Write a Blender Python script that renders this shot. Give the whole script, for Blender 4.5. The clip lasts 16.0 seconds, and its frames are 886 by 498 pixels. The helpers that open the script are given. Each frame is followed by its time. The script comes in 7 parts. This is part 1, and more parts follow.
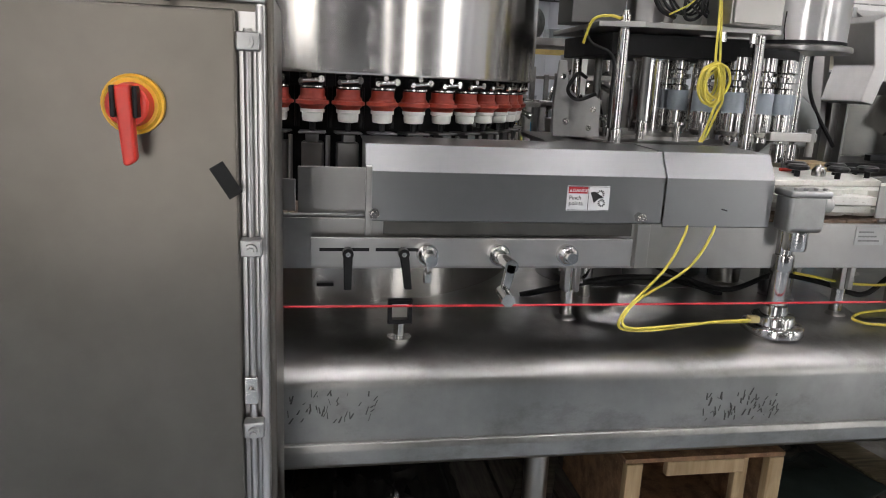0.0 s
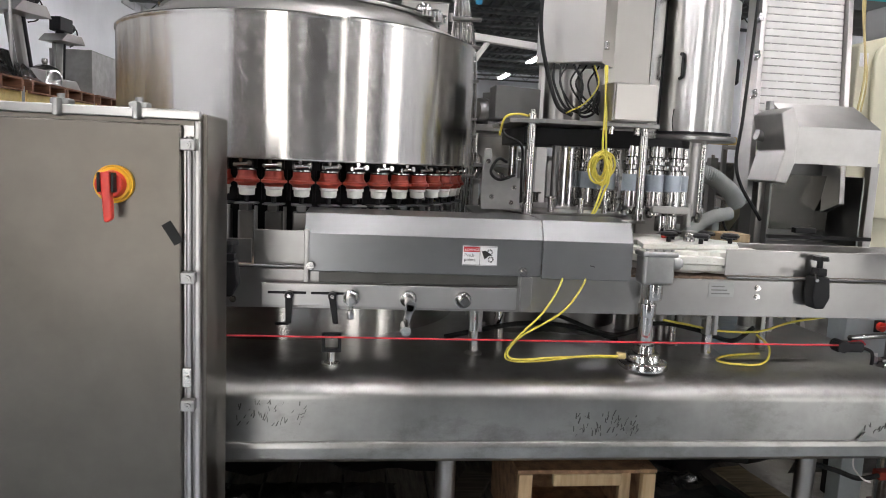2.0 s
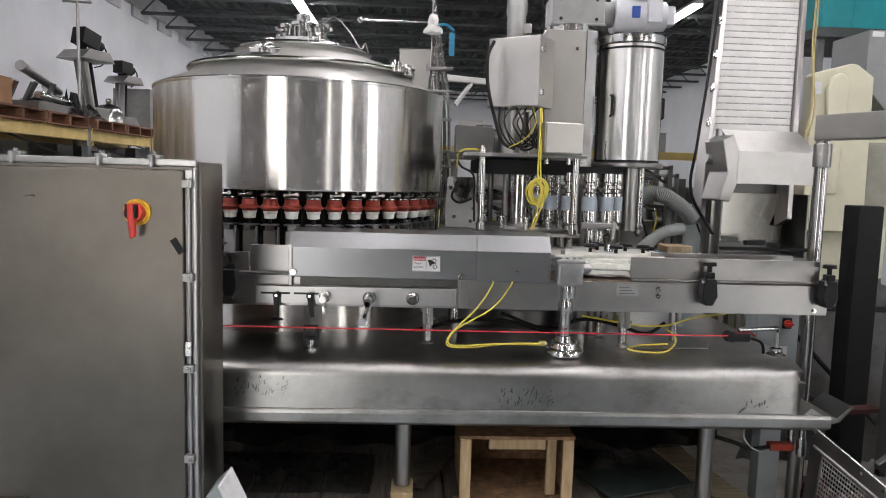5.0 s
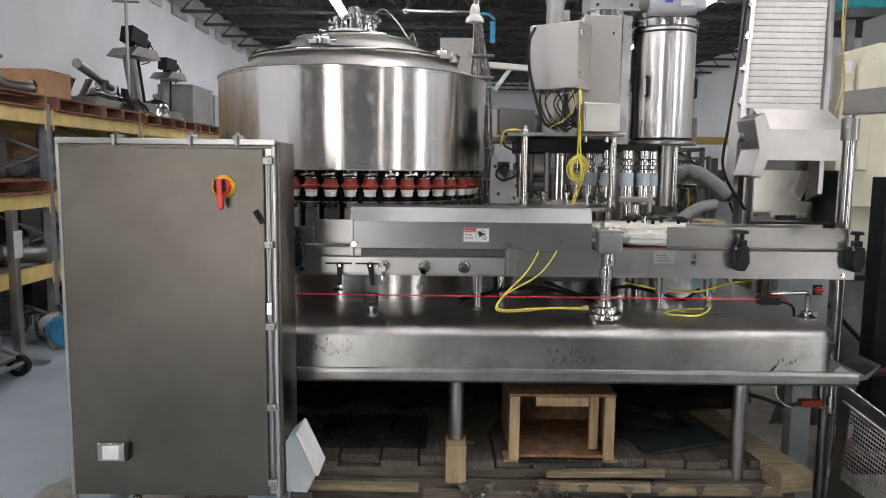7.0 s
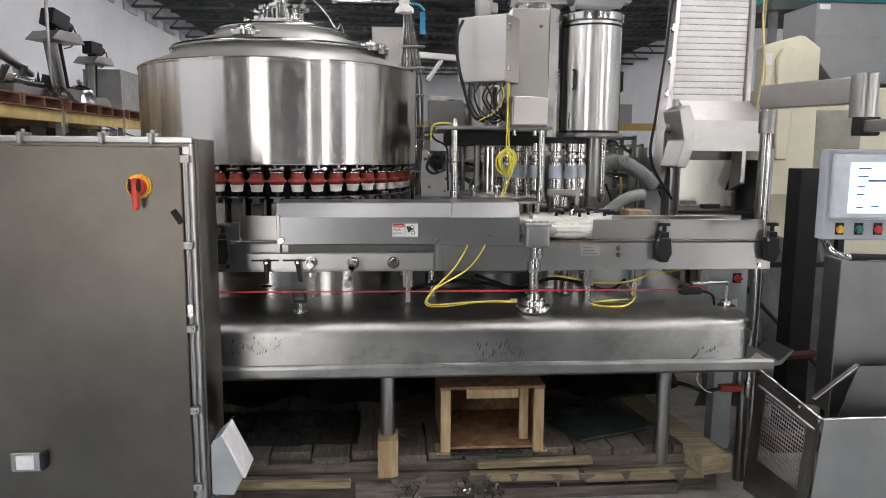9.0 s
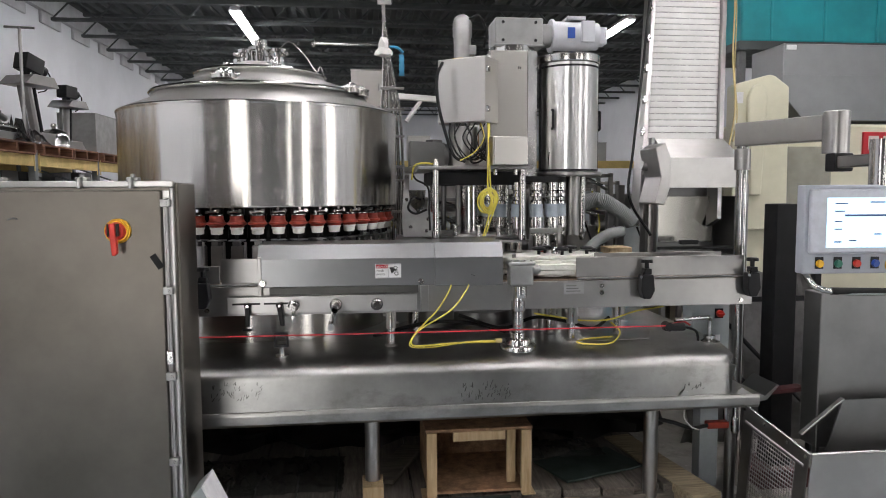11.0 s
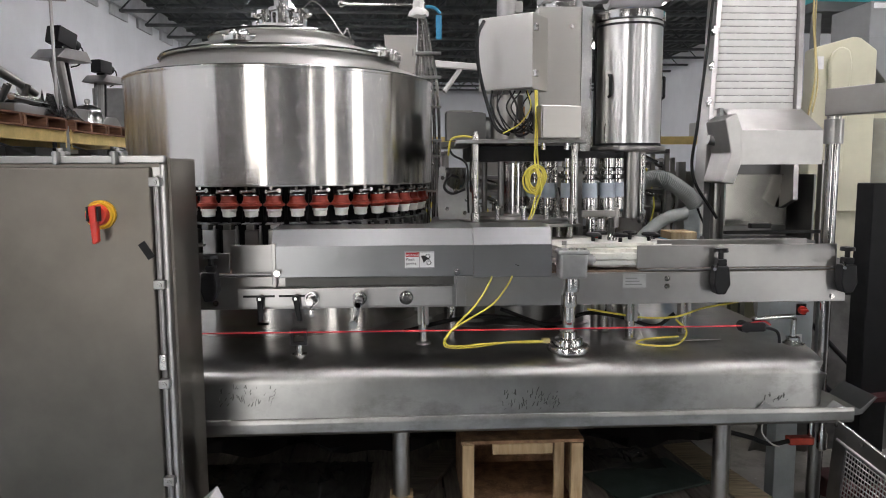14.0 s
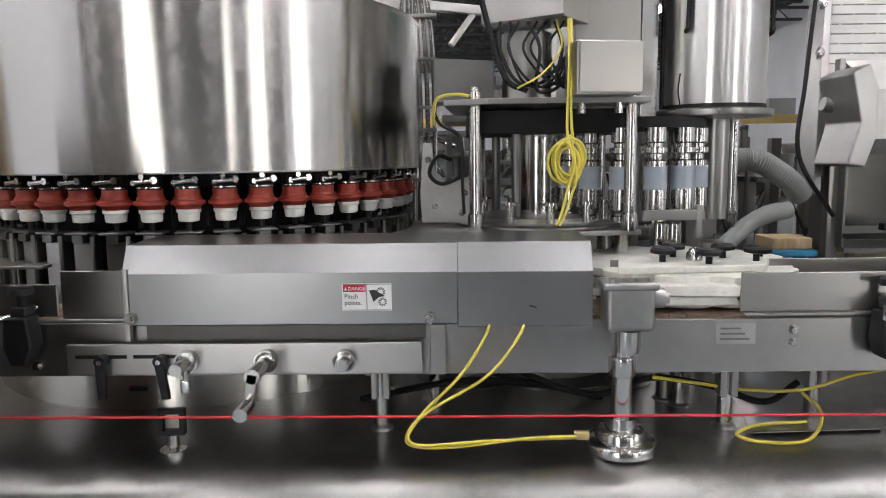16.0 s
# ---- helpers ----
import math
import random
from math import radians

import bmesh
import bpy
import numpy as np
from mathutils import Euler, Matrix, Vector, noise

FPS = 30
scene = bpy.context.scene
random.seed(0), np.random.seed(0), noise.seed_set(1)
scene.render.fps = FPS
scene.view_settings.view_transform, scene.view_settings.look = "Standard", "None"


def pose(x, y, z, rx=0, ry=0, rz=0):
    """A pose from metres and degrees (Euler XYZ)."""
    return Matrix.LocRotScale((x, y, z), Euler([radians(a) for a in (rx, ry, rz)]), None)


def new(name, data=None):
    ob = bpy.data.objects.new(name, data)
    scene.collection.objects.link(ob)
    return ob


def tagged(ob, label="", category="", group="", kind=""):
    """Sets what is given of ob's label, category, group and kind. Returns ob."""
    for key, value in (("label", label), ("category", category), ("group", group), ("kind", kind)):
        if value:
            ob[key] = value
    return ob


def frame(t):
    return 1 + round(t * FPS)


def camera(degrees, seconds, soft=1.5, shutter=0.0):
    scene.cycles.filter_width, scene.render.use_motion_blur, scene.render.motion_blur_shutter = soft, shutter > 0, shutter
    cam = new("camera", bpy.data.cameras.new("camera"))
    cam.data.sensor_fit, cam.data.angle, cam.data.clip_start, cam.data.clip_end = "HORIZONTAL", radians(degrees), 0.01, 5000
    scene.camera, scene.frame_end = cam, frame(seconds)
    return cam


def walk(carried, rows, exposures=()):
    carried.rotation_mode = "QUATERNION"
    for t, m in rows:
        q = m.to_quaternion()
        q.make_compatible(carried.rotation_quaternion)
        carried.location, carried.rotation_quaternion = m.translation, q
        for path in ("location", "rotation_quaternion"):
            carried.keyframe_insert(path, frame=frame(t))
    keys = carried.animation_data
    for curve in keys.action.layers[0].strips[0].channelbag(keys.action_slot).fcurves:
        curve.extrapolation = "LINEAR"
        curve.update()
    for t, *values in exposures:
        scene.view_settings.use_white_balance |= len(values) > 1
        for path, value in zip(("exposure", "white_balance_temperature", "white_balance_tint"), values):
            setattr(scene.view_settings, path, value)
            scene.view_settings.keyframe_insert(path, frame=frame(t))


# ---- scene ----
import collections

cam = camera(63.9, 16.0, soft=1.0)
METRES, EYE, TILT, LEAN, TURN = 3.4, 1.466, 0.0, 0.0, -10.5
ROWS = [
    (0.0, 0.0, 0.0, 0.0, 0.61, -13.25, -2.59),
    (0.5, 0.0185, -0.0322, 0.0066, 3.95, -11.83, -2.56),
    (1.0, 0.0486, -0.0766, 0.0047, 5.59, -9.81, -2.67),
    (1.5, 0.0781, -0.105, 0.0027, 3.33, -9.06, -2.82),
    (2.0, 0.1097, -0.1444, 0.011, 3.92, -7.29, -2.57),
    (2.5, 0.1406, -0.1774, 0.0175, 4.68, -6.82, -1.52),
    (3.0, 0.1907, -0.217, 0.0179, 6.79, -6.5, -0.89),
    (5.5, 0.2426, -0.3288, 0.0291, 8.45, -5.39, -1.38),
    (6.0, 0.2394, -0.3558, 0.0315, 9.16, -2.93, -0.62),
    (6.5, 0.239, -0.3713, 0.0269, 7.81, -1.7, -0.47),
    (7.0, 0.2231, -0.3832, 0.0073, 10.4, -6.53, -0.62),
    (7.5, 0.2229, -0.378, 0.0049, 15.58, -11.39, 0.37),
    (8.0, 0.235, -0.3779, 0.0114, 15.76, -12.91, 0.44),
    (8.5, 0.2442, -0.3775, 0.0195, 7.81, -10.4, -0.97),
    (11.0, 0.2347, -0.3721, 0.0229, 4.01, -4.68, 0.27),
    (11.5, 0.2365, -0.3718, 0.0229, 5.9, -4.39, 0.49),
    (12.0, 0.2356, -0.3693, 0.0227, 6.59, -5.48, 0.24),
    (12.5, 0.234, -0.361, 0.0222, 7.16, -5.84, 0.19),
    (13.0, 0.2274, -0.3408, 0.0217, 7.37, -6.15, 0.12),
    (13.5, 0.2259, -0.3076, 0.0252, 7.38, -6.37, 0.38),
    (14.0, 0.2298, -0.2549, 0.0223, 7.46, -6.46, 0.25),
    (14.5, 0.2156, -0.1789, 0.0181, 6.95, -6.79, -0.49),
    (15.0, 0.2036, -0.0901, 0.0195, 7.22, -6.72, 0.15),
    (15.5, 0.2159, -0.006, 0.0172, 7.25, -7.94, 1.04),
    (16.0, 0.2421, 0.0735, 0.0132, 11.3, -7.45, 0.65),
]
walk(cam, [(t, pose(0, 0, EYE, TILT, LEAN, TURN) @ pose(METRES * x, METRES * y, METRES * z, 90 + pitch, roll, yaw)) for t, x, y, z, yaw, pitch, roll in ROWS],
     [(0.0, -0.12), (1.0, -0.02), (2.0, 0.12), (3.0, 0.08), (5.5, -0.08), (8.0, -0.04), (8.5, 0.0), (11.0, -0.14), (13.0, -0.14), (15.0, -0.06), (16.0, -0.06)])

# ---------- world and large lights ----------
world = bpy.data.worlds.new("world")
scene.world = world
world.use_nodes = True
world.node_tree.nodes["Background"].inputs[0].default_value = (0.75, 0.85, 1.0, 1)
world.node_tree.nodes["Background"].inputs[1].default_value = 0.6
TUBE_GLOW = 33.5
DAY_GLOW = 5.2


# ---------- materials ----------
def nodes_of(name):
    m = bpy.data.materials.new(name)
    m.use_nodes = True
    nt = m.node_tree
    return m, nt, nt.nodes["Principled BSDF"]


def link(nt, a, b):
    nt.links.new(a, b)


def noise_tex(nt, scale, stretch=(1, 1, 1), detail=4.0, rough=0.55, coord="Object"):
    tc = nt.nodes.new("ShaderNodeTexCoord")
    mp = nt.nodes.new("ShaderNodeMapping")
    mp.inputs["Scale"].default_value = stretch
    nz = nt.nodes.new("ShaderNodeTexNoise")
    nz.inputs["Scale"].default_value = scale
    nz.inputs["Detail"].default_value = detail
    nz.inputs["Roughness"].default_value = rough
    link(nt, tc.outputs[coord], mp.inputs["Vector"])
    link(nt, mp.outputs[0], nz.inputs["Vector"])
    return nz.outputs["Fac"]


def ramp(nt, fac, stops):
    r = nt.nodes.new("ShaderNodeValToRGB")
    el = r.color_ramp.elements
    while len(el) < len(stops):
        el.new(0.5)
    for e, (p, c) in zip(el, stops):
        e.position = p
        e.color = (c, c, c, 1) if isinstance(c, (int, float)) else (*c, 1)
    link(nt, fac, r.inputs[0])
    return r.outputs[0]


def mix(nt, fac, a, b, mode="MIX"):
    n = nt.nodes.new("ShaderNodeMix")
    n.data_type = "RGBA"
    n.blend_type = mode
    for sock, v in ((n.inputs[0], fac), (n.inputs[6], a), (n.inputs[7], b)):
        if isinstance(v, (int, float)):
            sock.default_value = v
        elif isinstance(v, tuple):
            sock.default_value = (*v, 1)
        else:
            link(nt, v, sock)
    return n.outputs[2]


def bump(nt, p, height, strength, dist=0.002):
    b = nt.nodes.new("ShaderNodeBump")
    b.inputs["Strength"].default_value = strength
    b.inputs["Distance"].default_value = dist
    link(nt, height, b.inputs["Height"])
    link(nt, b.outputs[0], p.inputs["Normal"])


def steel(name, base=(0.56, 0.555, 0.54), lo=0.18, hi=0.36, brush=None, aniso=0.0, axis="Z", smear=2.2, strength=0.12, dull=0.75, stain=0.0, wave=0.0):
    """Stainless steel with brushed grain and hazy hand smears."""
    m, nt, p = nodes_of(name)
    p.inputs["Metallic"].default_value = 1.0
    haze = noise_tex(nt, smear, (1, 1, 1), 6, 0.6)
    fine = noise_tex(nt, 60, brush or (1, 1, 1), 3, 0.6)
    col = mix(nt, ramp(nt, haze, [(0.35, 0.0), (0.7, 1.0)]), tuple(c * dull for c in base), base)
    link(nt, col, p.inputs["Base Color"])
    both = mix(nt, 0.5, haze, fine) if brush else haze
    link(nt, ramp(nt, both, [(0.3, lo), (0.7, hi)]), p.inputs["Roughness"])
    if stain:
        st = noise_tex(nt, stain, (1, 1, 1.6), 8, 0.72)
        sm = ramp(nt, st, [(0.52, 0.0), (0.66, 0.42)])
        col = mix(nt, sm, col, (0.12, 0.115, 0.105))
        link(nt, col, p.inputs["Base Color"])
    if aniso:
        p.inputs["Anisotropic"].default_value = aniso
        p.inputs["Anisotropic Rotation"].default_value = 0.25
        tg = nt.nodes.new("ShaderNodeTangent")
        tg.direction_type, tg.axis = "RADIAL", axis
        link(nt, tg.outputs[0], p.inputs["Tangent"])
    if brush and strength:
        bump(nt, p, fine, strength, 0.0006)
    if wave:
        # slight waviness of the rolled sheet, running upright
        bump(nt, p, noise_tex(nt, 7.0, (1, 1, 0.04), 3, 0.5), wave, 0.02)
    return m


def paint(name, col, rough=0.45, dirt=0.25, scale=4.0, metal=0.0, bumpy=0.05, spots=None):
    m, nt, p = nodes_of(name)
    p.inputs["Metallic"].default_value = metal
    a = noise_tex(nt, scale, (1, 1, 1), 6, 0.62)
    b = noise_tex(nt, scale * 14, (1, 1, 1), 3, 0.5)
    c = mix(nt, ramp(nt, a, [(0.38, 0.0), (0.68, 1.0)]), tuple(v * (1 - dirt) for v in col), col)
    if spots:
        c = mix(nt, ramp(nt, b, [(0.62, 0.0), (0.7, 0.7)]), c, spots)
    link(nt, c, p.inputs["Base Color"])
    link(nt, ramp(nt, a, [(0.3, min(1, rough + 0.12)), (0.7, max(0.05, rough - 0.08))]), p.inputs["Roughness"])
    if bumpy:
        bump(nt, p, b, bumpy, 0.002)
    return m


def wood(name, col, dark, stretch=(2, 30, 30), rough=0.75, dirt=0.0):
    m, nt, p = nodes_of(name)
    g = noise_tex(nt, 3, stretch, 5, 0.6)
    s = noise_tex(nt, 5, (1, 1, 1), 5, 0.6)
    oi = nt.nodes.new("ShaderNodeObjectInfo")
    c = mix(nt, ramp(nt, g, [(0.35, 0.0), (0.65, 1.0)]), dark, col)
    c = mix(nt, ramp(nt, s, [(0.4, 0.55), (0.65, 0.0)]), c, dark)
    hv = nt.nodes.new("ShaderNodeHueSaturation")
    mr = nt.nodes.new("ShaderNodeMapRange")
    mr.inputs[3].default_value, mr.inputs[4].default_value = 0.72, 1.15
    link(nt, oi.outputs["Random"], mr.inputs[0])
    link(nt, mr.outputs[0], hv.inputs["Value"])
    link(nt, c, hv.inputs["Color"])
    link(nt, hv.outputs[0], p.inputs["Base Color"])
    p.inputs["Roughness"].default_value = rough
    bump(nt, p, g, 0.35, 0.003)
    return m


def plain(name, col, rough=0.5, metal=0.0, trans=0.0, coat=0.0):
    m, nt, p = nodes_of(name)
    n = noise_tex(nt, 25, (1, 1, 1), 4, 0.6)
    link(nt, mix(nt, ramp(nt, n, [(0.35, 0.0), (0.7, 1.0)]), tuple(c * 0.85 for c in col), col), p.inputs["Base Color"])
    p.inputs["Roughness"].default_value = rough
    p.inputs["Metallic"].default_value = metal
    p.inputs["Transmission Weight"].default_value = trans
    p.inputs["Coat Weight"].default_value = coat
    return m


def glow(name, col, strength):
    m, nt, p = nodes_of(name)
    p.inputs["Base Color"].default_value = (*col, 1)
    p.inputs["Emission Color"].default_value = (*col, 1)
    p.inputs["Emission Strength"].default_value = strength
    return m


M_TANK = steel("tank_steel", (0.68, 0.66, 0.63), 0.19, 0.25, None, 0.95, "Z", 1.2, 0.03, 0.88, wave=0.10)
M_DOOR = steel("door_steel", (0.78, 0.77, 0.75), 0.285, 0.33, None, 0.94, "Z", 1.5, 0.0, 0.9)
M_BAR = steel("bar_steel", (0.50, 0.49, 0.475), 0.29, 0.38, None, 0.0, "X", 4, 0.0, 0.85)
M_LID = steel("lid_steel", (0.64, 0.63, 0.61), 0.34, 0.46, None, 0.0, "Z", 3)
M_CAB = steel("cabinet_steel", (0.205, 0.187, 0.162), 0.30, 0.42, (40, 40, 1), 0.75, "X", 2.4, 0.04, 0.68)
M_BASE = steel("base_steel", (0.41, 0.405, 0.39), 0.285, 0.35, None, 0.0, "X", 3.4, 0.0, 0.62, 4.2)
M_PLATE = steel("plate_steel", (0.41, 0.40, 0.385), 0.29, 0.35, (0.3, 8, 8), 0.0, "X", 3.0, 0.012, 0.78)
M_COVER = steel("cover_steel", (0.31, 0.312, 0.317), 0.29, 0.36, None, 0.0, "X", 2.5, 0.03, 0.82)
M_BRIGHT = steel("polished_steel", (0.62, 0.61, 0.59), 0.13, 0.24, None, 0.0, "Z", 8)
M_BOX = steel("box_steel", (0.47, 0.456, 0.428), 0.29, 0.36, (30, 30, 1), 0.0, "X", 1.6, 0.03, 0.9)
M_DARKSTEEL = steel("dark_steel", (0.24, 0.24, 0.235), 0.3, 0.5, None, 0.0, "Z", 5)
M_CHUTE = steel("chute_steel", (0.26, 0.255, 0.235), 0.16, 0.22, None, 0.0, "Z", 3)
M_SCUFF = steel("scuffed_steel", (0.13, 0.128, 0.12), 0.4, 0.55, None, 0.0, "Z", 9)
M_CAST = steel("cast_steel", (0.42, 0.42, 0.41), 0.32, 0.5, (1, 1, 1), 0.0, "Z", 9, 0.4)
M_RED = paint("red_boot", (0.35, 0.040, 0.020), 0.5, 0.35, 30)
M_WHITEPL = paint("white_plastic", (0.72, 0.72, 0.68), 0.4, 0.18, 18)
M_UHMW = paint("ivory_plastic", (0.74, 0.73, 0.67), 0.42, 0.22, 9, spots=(0.45, 0.42, 0.36))
M_BLACK = plain("black_plastic", (0.010, 0.010, 0.011), 0.42)
M_RUBBER = plain("black_rubber", (0.009, 0.009, 0.009), 0.55)
M_BLACKPAINT = paint("black_paint", (0.010, 0.010, 0.011), 0.55, 0.3, 6)
M_KNOBRED = plain("switch_red", (0.62, 0.035, 0.02), 0.38)
M_KNOBYEL = plain("switch_yellow", (0.75, 0.42, 0.02), 0.42)
M_GREYPAINT = paint("grey_paint", (0.42, 0.46, 0.47), 0.5, 0.22, 6)
M_LEG = paint("blue_grey_paint", (0.30, 0.37, 0.40), 0.5, 0.2, 5)
M_MOTORWHITE = paint("motor_white", (0.56, 0.57, 0.60), 0.42, 0.2, 6)
M_MOTORGREY = paint("motor_grey", (0.28, 0.28, 0.275), 0.5, 0.25, 7)
M_MOTORBLUE = paint("motor_blue", (0.03, 0.24, 0.42), 0.45, 0.3, 7)
M_GALV = steel("galvanised_steel", (0.34, 0.345, 0.35), 0.45, 0.6, None, 0.0, "Z", 5, 0.0, 0.8)
M_CREAM = paint("cream_paint", (0.66, 0.635, 0.48), 0.42, 0.12, 3)
M_MESHCREAM = paint("mesh_cream", (0.34, 0.33, 0.26), 0.6, 0.25, 9)
M_TURQ = paint("turquoise_plastic", (0.015, 0.30, 0.34), 0.45, 0.2, 3)
M_DULLRED = paint("dull_red_paint", (0.07, 0.012, 0.014), 0.6, 0.4, 9)
M_SIGNRED = paint("sign_red", (0.50, 0.012, 0.02), 0.4, 0.2, 9)
M_RACKY = paint("rack_yellow", (0.80, 0.60, 0.22), 0.5, 0.2, 7, spots=(0.40, 0.30, 0.14))
M_RACKG = paint("rack_grey", (0.22, 0.23, 0.235), 0.5, 0.3, 7)
M_PALLET = wood("pallet_wood", (0.36, 0.17, 0.09), (0.13, 0.055, 0.03), (2, 25, 25))
M_PINE = wood("pine_wood", (0.60, 0.46, 0.28), (0.36, 0.25, 0.13), (18, 18, 2))
M_OSB = paint("chipboard", (0.30, 0.17, 0.09), 0.75, 0.55, 22, bumpy=0.2, spots=(0.55, 0.38, 0.2))
M_OLDWOOD = wood("old_wood", (0.20, 0.175, 0.145), (0.075, 0.063, 0.05), (2, 25, 25), 0.85)
M_DECKWOOD = wood("deck_wood", (0.19, 0.165, 0.135), (0.07, 0.06, 0.05), (25, 2, 25), 0.85)
M_GREYWOOD = wood("grey_wood", (0.40, 0.33, 0.21), (0.17, 0.135, 0.085), (2, 25, 25), 0.85)
# near-black colour that stands in for shade under the machine base
M_UNDERSHADE = paint("dark_sheeting", (0.018, 0.016, 0.015), 0.45, 0.4, 6, bumpy=0.3)
M_WALL = paint("white_wall", (0.80, 0.82, 0.85), 0.7, 0.10, 0.8)
# dark tone of the unseen south wall, chosen to keep steel reflections dark
M_WALLDARK = paint("unseen_dark_wall", (0.075, 0.072, 0.068), 0.75, 0.5, 0.9)
M_CORBEL = paint("corbel_grey", (0.58, 0.59, 0.61), 0.75, 0.2, 3)
M_DECK = paint("ceiling_deck", (0.075, 0.082, 0.08), 0.6, 0.3, 1.5)
M_JOIST = paint("joist_paint", (0.085, 0.095, 0.095), 0.55, 0.3, 4)
M_YCABLE = plain("yellow_cable", (0.66, 0.56, 0.08), 0.42)
M_CORDTAN = plain("tan_cord", (0.42, 0.34, 0.14), 0.5)
M_REDCABLE = plain("red_cable", (0.55, 0.02, 0.03), 0.45)
M_CHAIN = paint("chain_brown", (0.22, 0.15, 0.10), 0.5, 0.4, 14)
M_BLUEISH = plain("clear_sleeve", (0.36, 0.41, 0.46), 0.3)
M_BELT = paint("white_belt", (0.64, 0.63, 0.605), 0.5, 0.14, 5)
M_HOSE = paint("grey_hose", (0.26, 0.275, 0.265), 0.5, 0.2, 10)
M_CARD = paint("cardboard", (0.42, 0.24, 0.12), 0.8, 0.2, 6)
M_TAG = plain("label_grey", (0.42, 0.42, 0.41), 0.4, 0.6)
M_LABEL = plain("label_white", (0.80, 0.80, 0.80), 0.45)
M_INK = plain("label_ink", (0.02, 0.02, 0.02), 0.6)
for _m in (M_BLACK, M_RUBBER, M_BLACKPAINT):
    _m.node_tree.nodes["Principled BSDF"].inputs["Specular IOR Level"].default_value = 0.25
M_HMI = paint("hmi_grey", (0.36, 0.38, 0.42), 0.45, 0.1, 6)
M_BEZEL = plain("bezel_silver", (0.52, 0.54, 0.58), 0.35)
M_SCREEN = glow("screen_light", (0.62, 0.80, 0.95), 0.95)
M_SCREENBAR = plain("screen_bar", (0.02, 0.05, 0.16), 0.3)
M_GREEN = plain("button_green", (0.01, 0.16, 0.10), 0.35)
M_BLUE = plain("button_blue", (0.01, 0.06, 0.30), 0.35)
M_TUBE = glow("tube_light", (1.0, 0.965, 0.985), TUBE_GLOW)
M_FARTUBE = glow("far_tube_light", (1.0, 0.965, 0.985), TUBE_GLOW * 2.2)
M_DAY = glow("day_sky", (1.0, 0.97, 0.95), DAY_GLOW)
M_SHEET = paint("dusty_sheet", (0.20, 0.195, 0.185), 0.35, 0.5, 5, bumpy=0.3)
M_FILM = plain("clear_film", (0.30, 0.30, 0.295), 0.16, 0.0, 0.92)
M_GREENMAT = paint("green_board", (0.02, 0.035, 0.028), 0.7, 0.3, 8)


def floor_material():
    """Bare worn concrete by the machine, blue-grey floor paint in the aisles, with a chipped edge between them."""
    m, nt, p = nodes_of("shop_floor")
    tc = nt.nodes.new("ShaderNodeTexCoord")
    sep = nt.nodes.new("ShaderNodeSeparateXYZ")
    link(nt, tc.outputs["Object"], sep.inputs[0])
    wob = noise_tex(nt, 3.0, (1, 1, 1), 8, 0.7)

    def edge(sock, at, width):
        a = nt.nodes.new("ShaderNodeMath")
        a.operation = "MULTIPLY_ADD"
        a.inputs[1].default_value, a.inputs[2].default_value = 0.35, -0.175
        link(nt, wob, a.inputs[0])
        b = nt.nodes.new("ShaderNodeMath")
        b.operation = "ADD"
        link(nt, sock, b.inputs[0])
        link(nt, a.outputs[0], b.inputs[1])
        r = nt.nodes.new("ShaderNodeMapRange")
        r.inputs[1].default_value, r.inputs[2].default_value = at - width, at + width
        r.inputs[3].default_value, r.inputs[4].default_value = 1.0, 0.0
        link(nt, b.outputs[0], r.inputs[0])
        return r.outputs[0]

    mx = nt.nodes.new("ShaderNodeMath")
    mx.operation = "MAXIMUM"
    link(nt, edge(sep.outputs[1], 1.0, 0.012), mx.inputs[0])
    link(nt, edge(sep.outputs[0], -1.3, 0.012), mx.inputs[1])
    big = noise_tex(nt, 1.6, (1, 1, 1), 7, 0.65)
    fine = noise_tex(nt, 55, (1, 1, 1), 4, 0.6)
    conc = mix(nt, ramp(nt, big, [(0.32, 0.0), (0.7, 1.0)]), (0.15, 0.142, 0.128), (0.33, 0.312, 0.28))
    conc = mix(nt, ramp(nt, fine, [(0.5, 0.0), (0.75, 0.5)]), conc, (0.30, 0.28, 0.25))
    chip = noise_tex(nt, 9, (1, 1, 1), 8, 0.75)
    conc = mix(nt, ramp(nt, chip, [(0.63, 0.0), (0.66, 0.8)]), conc, (0.55, 0.54, 0.51))
    dark = noise_tex(nt, 3.5, (1, 1, 1), 6, 0.7)
    conc = mix(nt, ramp(nt, dark, [(0.38, 0.6), (0.50, 0.0)]), conc, (0.09, 0.085, 0.076))
    pnt = mix(nt, ramp(nt, big, [(0.3, 0.0), (0.7, 1.0)]), (0.27, 0.31, 0.345), (0.34, 0.375, 0.41))
    pnt = mix(nt, ramp(nt, fine, [(0.68, 0.0), (0.74, 0.6)]), pnt, (0.45, 0.44, 0.41))
    link(nt, mix(nt, mx.outputs[0], conc, pnt), p.inputs["Base Color"])
    link(nt, ramp(nt, big, [(0.3, 0.62), (0.7, 0.38)]), p.inputs["Roughness"])
    bump(nt, p, fine, 0.12, 0.003)
    return m


M_FLOOR = floor_material()

# ---------- mesh helpers ----------
BASE_OF = {}


def thing(name, base, label, category, group="", kind=""):
    ob = new(name)
    ob.location = base
    BASE_OF[ob] = Vector(base)
    return tagged(ob, label, category, group, kind)


